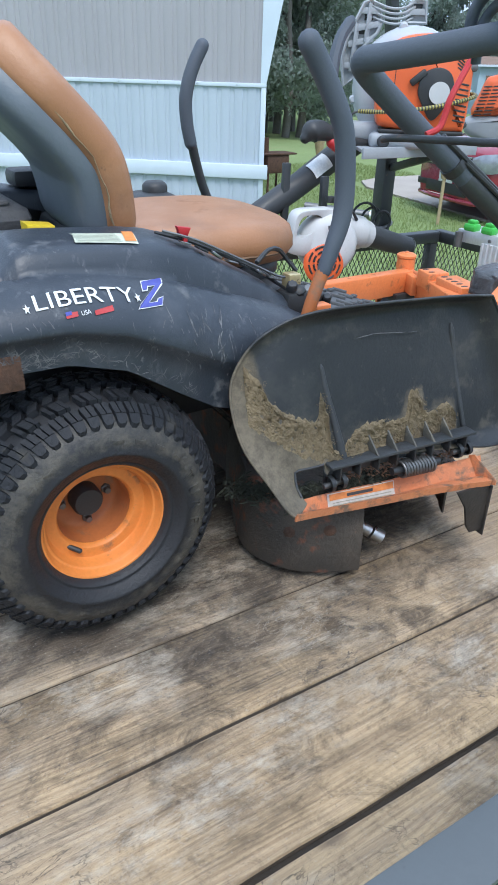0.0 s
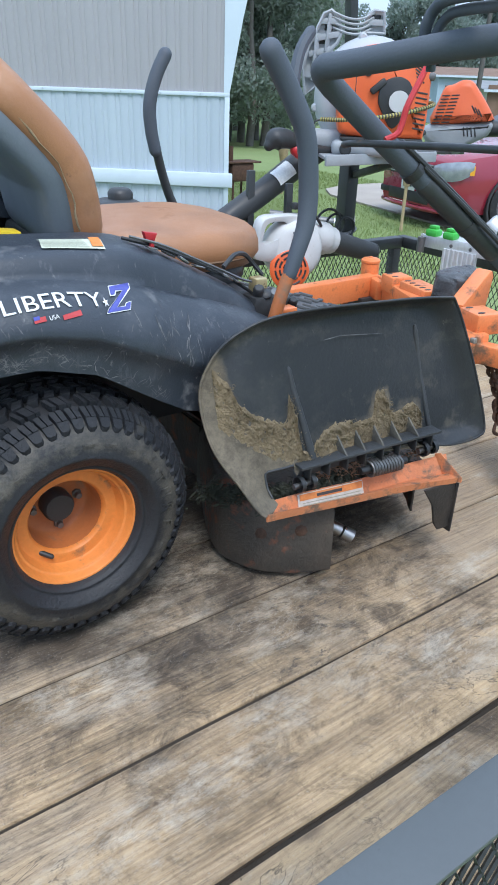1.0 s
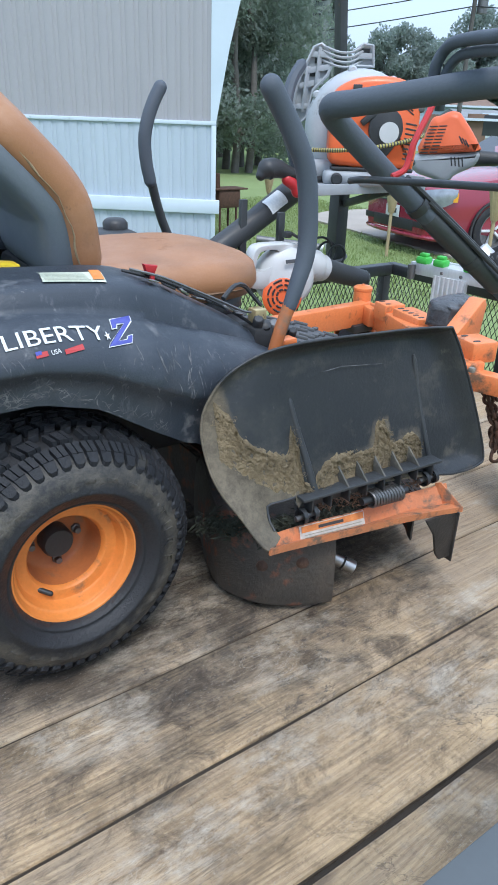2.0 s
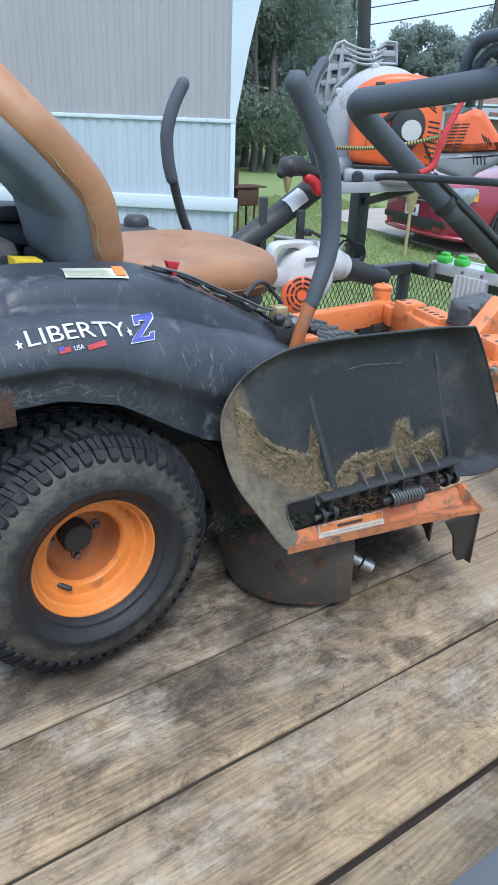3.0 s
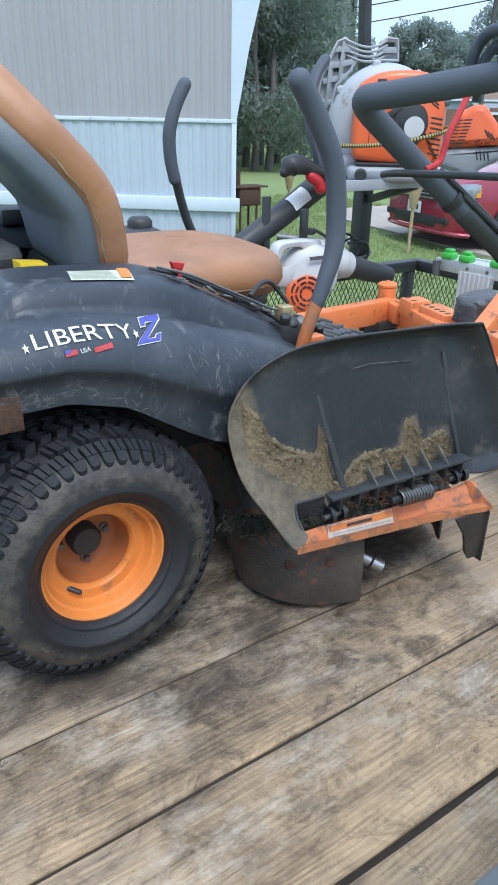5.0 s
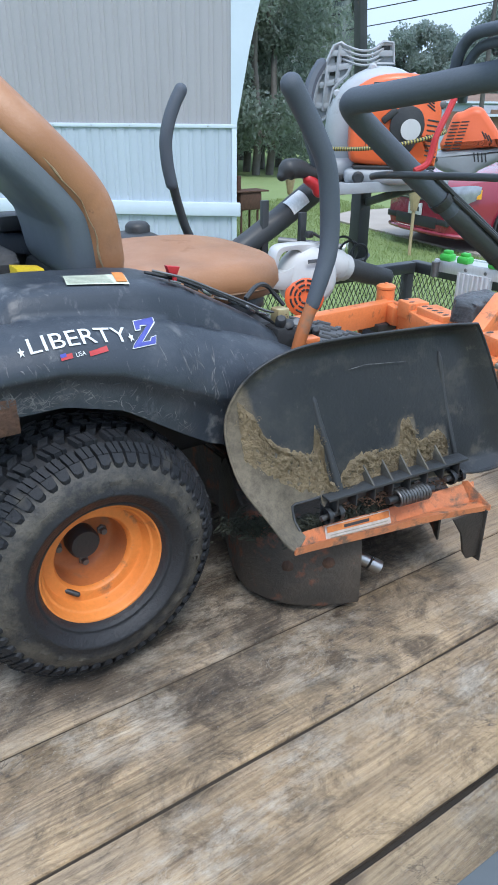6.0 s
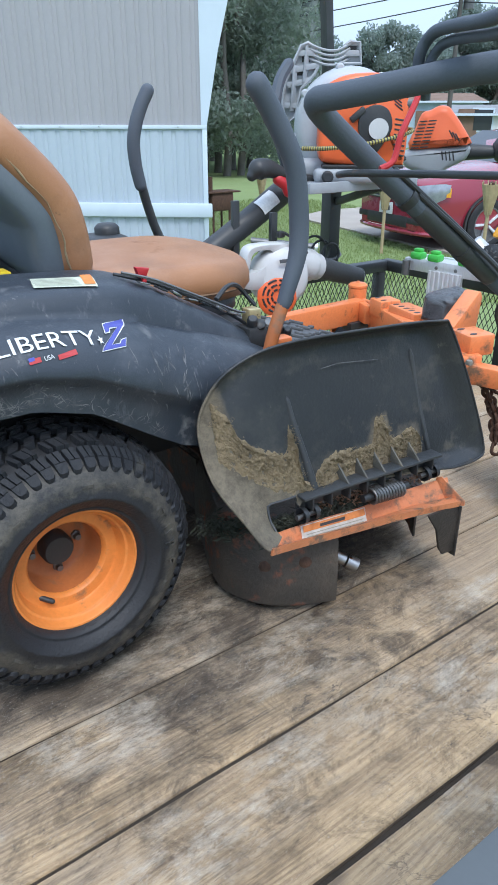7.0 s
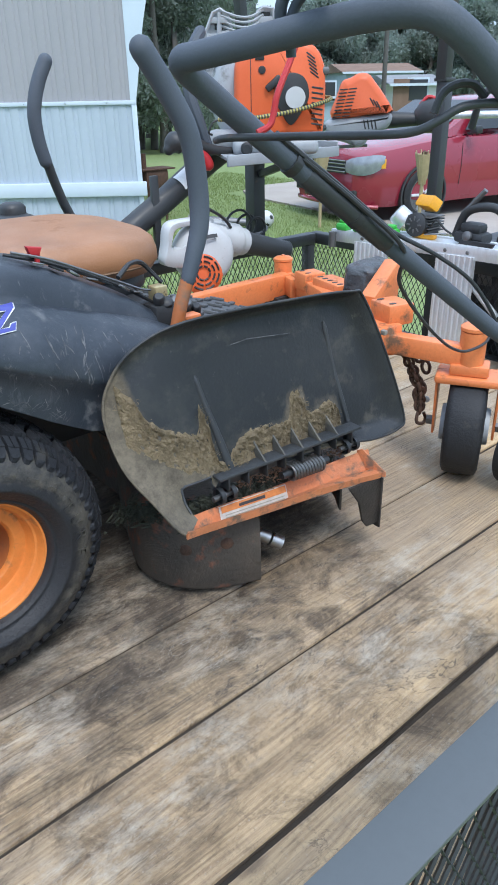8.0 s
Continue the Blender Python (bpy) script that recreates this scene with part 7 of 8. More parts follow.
def trimmer():
    t = thing("string_trimmer", (2.81, 2.55, 0.80), "orange and grey string trimmer lying across the front rack", "string trimmer")
    along = Vector((0.66, -0.75, -0.03)).normalized()
    m = axis((2.81, 2.55, 0.885), Vector((-0.75, -0.66, 0.0)), along)
    # m: x runs along the tool, y up, z out of its flank

    def shell(pts, thick, bevel):
        return slab([(p.x, p.y) for p in closed_path([(x, y, 0) for x, y in pts], 3)], thick, m @ Matrix.Translation((0, 0, -thick / 2)), bevel)

    head = part("power_head", shell([(-0.118, -0.028), (-0.10, 0.06), (-0.08, 0.118), (-0.045, 0.132), (-0.01, 0.150), (0.03, 0.148), (0.06, 0.12), (0.10, 0.075), (0.142, 0.02), (0.142, 0.002), (0.05, -0.012)], 0.17, 0.03), BLOWER_ORANGE, t, "orange engine cover", smooth=60)
    low = part("tank", shell([(-0.146, -0.07), (-0.122, -0.032), (0.05, -0.016), (0.142, -0.004), (0.135, -0.06), (0.06, -0.105), (0.035, -0.135), (0.0, -0.148), (-0.04, -0.13), (-0.118, -0.11)], 0.15, 0.025), GREY_PLASTIC, t, "pale grey lower housing", smooth=60)
    for k in range(9):
        for u in (-0.095, -0.055):
            part("vent_slot", box(u - 0.017, u + 0.017, -0.0025, 0.0025, 0.0835, 0.0865, 0.001, m @ Matrix.Translation((0.003 * k, -0.012 + 0.0135 * k, 0)) @ Matrix.Rotation(radians(6), 4, "Z")), BLACK, head)
    for k in range(4):
        part("vent_slot", box(-0.003, 0.003, -0.02, 0.02, 0.0735, 0.0765, 0.001, m @ Matrix.Translation((0.03 + 0.016 * k, -0.05, 0)) @ Matrix.Rotation(radians(15), 4, "Z")), BLACK, low)
        if k < 3:
            part("vent_slot", box(-0.003, 0.003, -0.018, 0.018, 0.0835, 0.0865, 0.001, m @ Matrix.Translation((0.055 + 0.014 * k, 0.04 - 0.006 * k, 0)) @ Matrix.Rotation(radians(35), 4, "Z")), BLACK, head)
    part("clutch_neck", tube([m @ Vector((0.12, -0.03, 0)), m @ Vector((0.16, -0.032, 0)), m @ Vector((0.27, -0.028, 0))], 0.0, 14, radii=[0.042, 0.034, 0.026]), BLACK, t)
    part("grip", tube([m @ Vector((0.255, -0.028, 0)), m @ Vector((0.285, -0.02, 0)), m @ Vector((0.33, -0.012, 0)), m @ Vector((0.36, -0.01, 0)), m @ Vector((0.37, -0.01, 0))], 0.0, 14, radii=[0.035, 0.066, 0.072, 0.05, 0.02]), BLACK, t, "black trigger grip")
    part("trigger", tube(smooth_path([m @ Vector((0.27, 0.03, 0)), m @ Vector((0.30, 0.062, 0)), m @ Vector((0.35, 0.05, 0))]), 0.008, 8), RED, t)
    part("shaft", tube([m @ Vector((0.36, -0.01, 0)), m @ Vector((1.35, 0.02, 0))], 0.0155, 12), ALU, t, "pale metal tube shaft")
    part("loop_handle", tube(smooth_path([m @ Vector((0.50, -0.06, 0.02)), m @ Vector((0.52, 0.06, 0.05)), m @ Vector((0.60, 0.13, 0.06)), m @ Vector((0.70, 0.10, 0.05)), m @ Vector((0.73, 0.0, 0.03)), m @ Vector((0.70, -0.08, 0.0))]), 0.016, 10), BLACK, t)
    part("hook", square_bar((2.44, 2.50, 0.752), (2.86, 2.535, 0.742), 0.014, 0.014), BLACK_STEEL, t)
    return t


trimmer()


def ribbed_leg(c, w, h):
    """A ribbed aluminium plate hanging upright, its ribs running down."""
    n = 7
    out = []
    for k in range(n):
        u = -w / 2 + w * k / n
        s = w / n
        out += [(u, 0), (u + s * 0.35, 0), (u + s * 0.5, 0.006), (u + s * 0.85, 0.006)]
    out += [(w / 2, 0), (w / 2, 0.022), (-w / 2, 0.022)]
    return slab(out, h, Matrix.Translation(c) @ Matrix.Rotation(radians(-90), 4, "Z"))


def work_platform():
    t = thing("aluminium_platform", (2.5, 1.9, 0.0), "folded aluminium work platform with ribbed legs and green end caps", "work platform")
    part("top_rail", box(2.455, 2.475, 1.25, 2.40, 0.405, 0.455, 0.003), ALU, t)
    part("top_rail", box(2.565, 2.585, 1.25, 2.40, 0.405, 0.455, 0.003), ALU, t)
    part("top_board", box(2.475, 2.565, 1.25, 2.40, 0.435, 0.449, 0.002), ALU, t)
    for y in (2.20, 1.83, 1.52, 1.28):
        leg = part("ribbed_leg", ribbed_leg((2.445, y, 0.002), 0.15, 0.415), ALU, t, "ribbed aluminium leg plate")
        for s in (-0.045, 0.045):
            part("rivet", lathe([(0.008, 0), (0.006, 0.004), (0, 0.005)], axis((2.455, y + s, 0.43), (-1, 0, 0)), 8), GALV, leg)
    for y in (2.345, 2.262, 2.12):
        cp = part("end_cap", box(2.445, 2.495, y - 0.028, y + 0.028, 0.452, 0.482, 0.01), GREEN, t, "green plastic lock")
        part("cap_knob", box(2.455, 2.485, y - 0.018, y + 0.018, 0.480, 0.496, 0.006), GREEN, cp)
    part("cross_brace", tube([(2.50, 1.90, 0.42), (2.50, 1.66, 0.20)], 0.013, 8), ALU, t)
    part("hinge_block", lathe([(0.016, -0.03), (0.016, 0.03), (0, 0.031)], axis((2.445, 2.385, 0.415), (0, 0, 1)), 12), GALV, t)
    t.rotation_euler.z = radians(7)
    t.location += Vector((0.0, -0.085, 0.0))
    return t


work_platform()


def tongue_box():
    t = thing("toolbox", (2.95, 1.55, -0.14), "black plastic toolbox on the trailer tongue behind the platform", "toolbox")
    part("body", box(2.72, 3.16, 1.12, 1.98, -0.12, 0.33, 0.02), BLACK, t)
    part("lid", box(2.705, 3.175, 1.105, 1.995, 0.33, 0.385, 0.015), BLACK, t)
    for y in (1.35, 1.75):
        part("latch", box(2.698, 2.712, y - 0.03, y + 0.03, 0.26, 0.36, 0.004), GALV, t)
    part("carrier", merge(square_bar((2.67, 1.30, -0.13), (3.2, 1.45, -0.13), 0.05, 0.06), square_bar((2.67, 1.80, -0.13), (3.2, 1.65, -0.13), 0.05, 0.06)), BLACK_STEEL, t)
    return t


tongue_box()


def chain_saw():
    t = thing("small_engine_tool", (2.52, 1.95, 0.46), "black and amber two-stroke tool lying on the platform", "power tool")
    part("engine_block", box(2.485, 2.56, 2.0, 2.085, 0.452, 0.512, 0.012), BLACK, t)
    for k in range(6):
        part("cooling_fin", box(2.472, 2.572, 1.99, 2.095, 0.474 + k * 0.0105, 0.4785 + k * 0.0105, 0.002), GALV if k % 2 else BLACK, t)
    part("recoil_cover", lathe([(0.045, -0.01), (0.045, 0.012), (0.032, 0.02), (0.012, 0.022), (0, 0.022)], axis((2.468, 2.045, 0.50), (-1, -0.1, 0.1)), 20), BLACK, t, smooth=50)
    for k in range(8):
        c = axis((2.468, 2.045, 0.50), (-1, -0.1, 0.1)) @ Matrix.Rotation(2 * math.pi * k / 8, 4, "Z")
        part("recoil_slot", box(0.016, 0.032, -0.003, 0.003, 0.0195, 0.0225, 0.001, c), GALV, t)
    part("fuel_line", tube(smooth_path([(2.48, 1.985, 0.50), (2.46, 1.95, 0.53), (2.47, 1.92, 0.50), (2.49, 1.90, 0.48)]), 0.004, 6), BLACK, t)
    part("choke_rod", tube([(2.46, 2.0, 0.47), (2.455, 1.90, 0.485)], 0.003, 6), STEEL, t)
    part("cylinder", lathe([(0.04, 0), (0.04, 0.05), (0.03, 0.056), (0, 0.056)], axis((2.50, 2.12, 0.50), (-0.4, 0.6, 0.6)), 18), ALU, t)
    part("amber_cover", slab([(-0.045, -0.015), (0.035, -0.02), (0.05, 0.02), (-0.01, 0.03)], 0.05, axis((2.49, 2.03, 0.56), (0.6, -0.1, 0.8), (0, -1, 0.2)), 0.008), AMBER, t, "amber cover")
    part("amber_foot", box(2.46, 2.49, 1.96, 2.06, 0.452, 0.47, 0.005), AMBER, t)
    part("handle", tube(smooth_path([(2.52, 1.90, 0.47), (2.52, 1.86, 0.56), (2.52, 1.76, 0.585), (2.52, 1.70, 0.55), (2.52, 1.71, 0.47)]), 0.016, 10), BLACK, t)
    part("rear_block", merge(box(2.48, 2.56, 1.76, 1.89, 0.452, 0.495, 0.018), box(2.49, 2.55, 1.78, 1.87, 0.485, 0.527, 0.016)), BLACK, t)
    part("fuel_cap", lathe([(0.018, 0), (0.018, 0.012), (0.012, 0.016), (0, 0.016)], axis((2.478, 1.82, 0.482), (-1, 0, 0.25)), 14), GALV, t)
    part("blade_guard", slab([(-0.05, 0), (0.09, 0.0), (0.10, 0.018), (-0.04, 0.02)], 0.012, axis((2.475, 1.80, 0.452), (-1, 0, 0), (0, -1, 0)), 0.003), BLACK, t)
    part("lever", tube([(2.52, 1.88, 0.55), (2.53, 1.80, 0.64)], 0.01, 8), GALV, t)
    t.location += Vector((0.02, -0.10, 0.0))
    return t


chain_saw()


# ---- push mower whose handle reaches over the deck ----
def push_mower():
    t = thing("push_mower", (1.9, 0.78, 0), "black walk-behind mower with a tubular handle and cables", "lawn mower")
    diag = [Vector((0.825, 0.990, 0.924)), Vector((1.054, 0.944, 0.759)), Vector((1.30, 0.893, 0.582)), Vector((1.95, 0.76, 0.17))]

    def along(f, off=(0, 0, 0)):
        """A point on the far tube of the handle, f metres of x from its top, moved by off."""
        x = 0.825 + f
        q = [diag[0] + (diag[1] - diag[0]) * (f / 0.229), diag[1] + (diag[2] - diag[1]) * ((x - 1.054) / 0.246)][x > 1.054]
        return q + Vector(off)

    top = smooth_path([diag[0], (0.765, 0.995, 0.966), (0.722, 0.993, 0.994), (0.704, 0.978, 1.006), (0.708, 0.945, 1.010), (0.726, 0.88, 1.019), (0.745, 0.81, 1.029), (0.762, 0.74, 1.036), (0.776, 0.702, 1.035), (0.795, 0.684, 1.024), (0.838, 0.672, 0.996), (0.95, 0.65, 0.915)], 6)
    part("handle", tube(diag[:0:-1] + top + [Vector((1.07, 0.625, 0.83)), Vector((2.05, 0.50, 0.17))], 0.0150, 16), FOAM, t, "black foam-sleeved handle", smooth=60)
    part("lower_sleeve", tube([along(0.08), along(0.222)], 0.0164, 14, round_end=True), BLACK_STEEL, t)
    bail = smooth_path([(0.770, 1.005, 0.918), (0.764, 0.985, 0.921), (0.769, 0.955, 0.923), (0.785, 0.85, 0.927), (0.800, 0.76, 0.930), (0.808, 0.725, 0.934), (0.818, 0.705, 0.944), (0.830, 0.693, 0.954), (0.85, 0.682, 0.958), (0.88, 0.668, 0.958)], 5)
    part("cross_rod", tube(bail, 0.0046, 10), BLACK_STEEL, t)
    loop2 = smooth_path([(0.816, 0.711, 0.950), (0.822, 0.707, 0.968), (0.836, 0.700, 0.976), (0.852, 0.692, 0.975), (0.862, 0.684, 0.963)], 5)
    part("cable_loop", tube(loop2, 0.0042, 8), BLACK, t)
    hook = smooth_path([(0.796, 0.955, 0.927), (0.812, 0.95, 0.935), (0.819, 0.95, 0.950), (0.823, 0.95, 0.965), (0.832, 0.95, 0.982), (0.843, 0.95, 1.0), (0.854, 0.95, 1.02)], 5)
    part("control_lever", tube(hook, 0.0042, 8), RED, t, "red bent control lever")
    loop = smooth_path([(0.758, 0.872, 1.016), (0.755, 0.870, 1.037), (0.752, 0.866, 1.051), (0.752, 0.858, 1.063), (0.746, 0.84, 1.070), (0.730, 0.80, 1.071), (0.700, 0.75, 1.068), (0.667, 0.70, 1.068), (0.64, 0.668, 1.075)], 5)
    part("bail_bar", tube(loop, 0.0065, 12), FOAM, t, "black foam-covered bail bar")
    part("bail_bar", tube([q + Vector((0.007, -0.008, -0.011)) for q in loop], 0.0055, 12), FOAM, t, "black foam-covered bail bar")
    part("cable", tube(smooth_path([along(0.06, (0, -0.014, 0.010)), along(0.15, (0, -0.018, 0.010)), along(0.24, (0, -0.018, 0.002)), (1.151, 0.99, 0.672), (1.331, 1.06, 0.551), (1.498, 1.11, 0.451), (1.60, 1.13, 0.405), (1.67, 1.14, 0.392), (1.74, 1.15, 0.392), (1.785, 1.17, 0.40)]), 0.0036, 7), BLACK, t)
    part("cable", tube(smooth_path([along(0.06, (0, -0.006, 0.016)), along(0.15, (0, -0.006, 0.019)), along(0.235, (0, 0.0, 0.022)), along(0.33, (0, -0.002, 0.042)), along(0.42, (0, -0.004, 0.045)), (1.33, 0.885, 0.565), (1.36, 0.88, 0.50), (1.45, 0.87, 0.44)]), 0.0036, 7), BLACK, t)
    part("cable", tube(smooth_path([along(0.02, (0, -0.012, 0.014)), along(0.12, (0, -0.012, 0.016)), along(0.23, (0, -0.012, 0.014))]), 0.0042, 7), BLACK, t)
    for f in (0.055, 0.165):
        c = along(f)
        part("cable_clip", tube([c + Vector((-0.005, 0.001, 0.004)), c + Vector((0.005, -0.001, -0.004))], 0.0176, 14), BLACK, t)
    body = part("deck_shell", lathe([(0, 0.14), (0.16, 0.14), (0.24, 0.12), (0.27, 0.07), (0.275, 0.03)], Matrix.Translation((2.12, 0.80, 0.045)), 32), BLACK_STEEL, t, "black mower deck", smooth=60)
    part("engine", merge(box(2.02, 2.22, 0.70, 0.90, 0.18, 0.30, 0.02), lathe([(0.10, 0), (0.10, 0.06), (0.08, 0.085), (0, 0.09)], Matrix.Translation((2.12, 0.80, 0.30)), 24)), BLACK, t)
    for x, y in ((1.80, 1.045), (1.80, 0.545), (2.36, 1.045), (2.36, 0.545)):
        w = part("wheel", lathe([(0.03, -0.022), (0.075, -0.024), (0.098, -0.018), (0.1, 0.0), (0.098, 0.018), (0.075, 0.024), (0.03, 0.022)], axis((x, y, 0.1), (0, 1, 0)), 28), RUBBER, t)
        part("hub", lathe([(0.03, -0.026), (0.03, 0.026), (0, 0.027)], axis((x, y, 0.1), (0, 1, 0)), 16), GREY_PLASTIC, w)
    return t


push_mower()


def chain():
    t = thing("tie_down_chain", (1.68, 1.34, 0.345), "rusty steel chain hanging from the mower's front beam", "chain")
    pts = [Vector(p) for p in smooth_path([(1.672, 1.350, 0.345), (1.678, 1.34, 0.31), (1.69, 1.325, 0.27), (1.70, 1.31, 0.225), (1.70, 1.305, 0.19), (1.695, 1.30, 0.165)], 3)]
    total = 0
    for k in range(len(pts) - 1):
        a, b = pts[k], pts[k + 1]
        c, d = (a + b) / 2, (b - a).normalized()
        s = d.orthogonal().normalized() if k % 2 == 0 else d.cross(d.orthogonal()).normalized()
        ring = [c + d * 0.012 * math.cos(q) * 1.15 + s * 0.012 * math.sin(q) for q in [2 * math.pi * j / 14 for j in range(15)]]
        part("link", tube(ring, 0.0052, 6, caps=False), RUST, t)
    for k in range(5):
        c = Vector((1.71 + 0.012 * math.sin(k * 2.1), 1.32 + 0.01 * math.cos(k * 3), 0.315 - 0.03 * k))
        ring = [c + Vector((0.3, 0.5, 0.8)).normalized() * 0.018 * math.cos(q) + Vector((0.8, -0.5, 0.1)).normalized() * 0.011 * math.sin(q) for q in [2 * math.pi * j / 14 for j in range(15)]]
        part("link", tube(ring, 0.0052, 6, caps=False), RUST, t)
    part("hook", tube(smooth_path([(1.695, 1.30, 0.168), (1.68, 1.295, 0.155), (1.675, 1.29, 0.138), (1.695, 1.285, 0.130), (1.715, 1.29, 0.138), (1.71, 1.295, 0.155)]), 0.005, 8), RUST, t)
    part("hook_keeper", lathe([(0.009, 0), (0.009, 0.006), (0, 0.007)], axis((1.725, 1.30, 0.19), (-0.8, -0.5, 0.2)), 10), STEEL, t)
    return t


chain()

# ---- red car on the driveway ----
def red_car():
    """A saloon heading towards -x, its left flank towards the trailer."""
    cx, cy = 7.25, 6.20
    t = thing("red_car", (cx + 2.4, cy + 0.9, GROUND), "dark red parked saloon car on the driveway", "car")
    L, Wd = 4.85, 1.82

    def hood_z(u):
        return lerp_table([(0, 0.72), (0.03, 0.80), (0.08, 0.86), (0.25, 0.925), (0.8, 1.0), (1.25, 1.05), (1.32, 1.06), (4.2, 1.06), (4.7, 1.02), (4.85, 0.75)], u)

    def half(u):
        return Wd / 2 * lerp_table([(0, 0.70), (0.08, 0.82), (0.25, 0.91), (0.6, 0.985), (1.2, 1.0), (4.0, 1.0), (4.6, 0.94), (4.85, 0.78)], u)

    def low_z(u):
        return lerp_table([(0, 0.26), (0.3, 0.20), (4.4, 0.22), (4.85, 0.34)], u)

    us = [0, 0.03, 0.08, 0.15, 0.25, 0.4, 0.55, 0.7, 0.85, 1.0, 1.15, 1.3, 1.6, 2.0, 2.5, 3.0, 3.4, 3.8, 4.2, 4.5, 4.7, 4.8, 4.85]
    rows = []
    for u in us:
        h, zt, zl = half(u), hood_z(u), low_z(u)
        sec = [(-1.0 * 0.93, zl), (-0.985, zl + 0.12), (-1.0, zl + 0.30), (-0.995, zl + 0.45), (-0.975, zt - 0.16), (-0.93, zt - 0.07), (-0.82, zt - 0.025), (-0.5, zt), (0, zt + 0.015), (0.5, zt), (0.82, zt - 0.025), (0.93, zt - 0.07), (0.975, zt - 0.16), (0.995, zl + 0.45), (1.0, zl + 0.30), (0.985, zl + 0.12), (0.93, zl)]
        rows.append([(cx + u, cy + Wd / 2 + f * h, GROUND + z) for f, z in sec])
    bm = sheet(rows)
    bm.verts.ensure_lookup_table()
    k = len(rows[0])
    bm.faces.new(bm.verts[:k])
    bm.faces.new(bm.verts[-k:])
    bmesh.ops.recalc_face_normals(bm, faces=bm.faces[:])
    body = part("body", bm, CAR_RED, t, "dark red painted body", smooth=35)
    # cabin
    cab = []
    for u, zt, w in ((1.28, 1.03, 0.80), (1.75, 1.30, 0.72), (2.05, 1.43, 0.68), (2.6, 1.48, 0.66), (3.2, 1.44, 0.66), (3.7, 1.30, 0.68), (4.15, 1.07, 0.74)):
        cab.append([(cx + u, cy + 0.91 + f * w, GROUND + z) for f, z in ((-1.08, 1.0), (-1.0, max(1.02, zt - 0.06)), (-0.86, zt - 0.01), (0, zt + 0.01), (0.86, zt - 0.01), (1.0, max(1.02, zt - 0.06)), (1.08, 1.0))])
    part("cabin", sheet(cab), CAR_RED, t, smooth=35)
    part("windscreen", sheet([[(cx + 1.30, cy + 0.91 + f * 0.70, GROUND + 1.05) for f in (-1, -0.5, 0, 0.5, 1)], [(cx + 1.98, cy + 0.91 + f * 0.60, GROUND + 1.415) for f in (-1, -0.5, 0, 0.5, 1)]], thick=0.01), CAR_GLASS, t, smooth=0)
    for u0, u1, v0, v1 in ((1.62, 2.55, 1.95, 2.5), (2.62, 3.55, 2.66, 3.25)):
        w = part("side_window", sheet([[(cx + u0, cy + 0.055, GROUND + 1.07), (cx + u1, cy + 0.055, GROUND + 1.075)], [(cx + v0, cy + 0.215, GROUND + 1.37), (cx + v1, cy + 0.205, GROUND + 1.40)]], thick=0.012), CAR_GLASS, t, smooth=0)
    # wheels and their arches
    for u in (0.95, 3.72):
        for side in (0, 1):
            y = cy + (0.10 if side == 0 else Wd - 0.10)
            o = Vector((0, -1 if side == 0 else 1, 0))
            m = axis((cx + u, y, GROUND + 0.325), o, (0, 0, 1))
            part("arch", lathe([(0.355, 0.0), (0.375, 0.06), (0.385, 0.115), (0.36, 0.118), (0.35, 0.10)], m, 40), BLACK, body)
            w = part("wheel", lathe([(0.21, 0.10), (0.235, 0.112), (0.29, 0.112), (0.318, 0.095), (0.325, 0.06), (0.325, -0.06), (0.30, -0.1), (0.2, -0.1)], m, 40), RUBBER, t)
            rm = part("rim", lathe([(0.215, 0.10), (0.222, 0.108), (0.205, 0.105), (0.19, 0.06), (0.06, 0.05), (0, 0.05)], m, 36), GALV, w)
            for k in range(5):
                a = 2 * math.pi * k / 5 + 0.3
                part("spoke", square_bar(m @ Vector((0.03 * math.cos(a), 0.03 * math.sin(a), 0.085)), m @ Vector((0.205 * math.cos(a), 0.205 * math.sin(a), 0.09)), 0.05, 0.03, 0.006), ALU, rm)
            part("arch_liner", lathe([(0.0, 0.02), (0.35, 0.02), (0.35, 0.114)], m, 32), BLACK, body)
    # front: grille, lamps, bumper, plate
    gr = part("grille", sheet([[(cx - 0.012 + 0.01 * abs(f) ** 2, cy + 0.91 + f * 0.50, GROUND + z) for f in (-1, -0.5, 0, 0.5, 1)] for z in (0.61, 0.77)], thick=0.02), BLACK, t, smooth=0)
    for z in (0.63, 0.675, 0.72, 0.76):
        part("grille_bar", tube([(cx - 0.03 + 0.01 * abs(f) ** 2, cy + 0.91 + f * 0.50, GROUND + z) for f in (-1, -0.5, 0, 0.5, 1)], 0.009, 6), STEEL, gr)
    part("grille_bar", tube([(cx - 0.034, cy + 0.91, GROUND + 0.61), (cx - 0.03, cy + 0.91, GROUND + 0.77)], 0.012, 6), STEEL, gr)
    for sg in (-1, 1):
        cols = ((-0.085, -0.02, 0.64, 0.765), (-0.05, 0.07, 0.615, 0.80), (-0.015, 0.14, 0.605, 0.815), (0.04, 0.205, 0.605, 0.825), (0.12, 0.255, 0.625, 0.835), (0.20, 0.285, 0.665, 0.835), (0.27, 0.300, 0.725, 0.82))
        lamp = sheet([[(cx + 0.055 + a - 0.018 * math.sin(math.pi * f), cy + 0.91 + sg * (0.56 + b + 0.012 * math.sin(math.pi * f)), GROUND + zl + (zh - zl) * f) for f in (0, 0.2, 0.5, 0.8, 1)] for a, b, zl, zh in cols], thick=0.015)
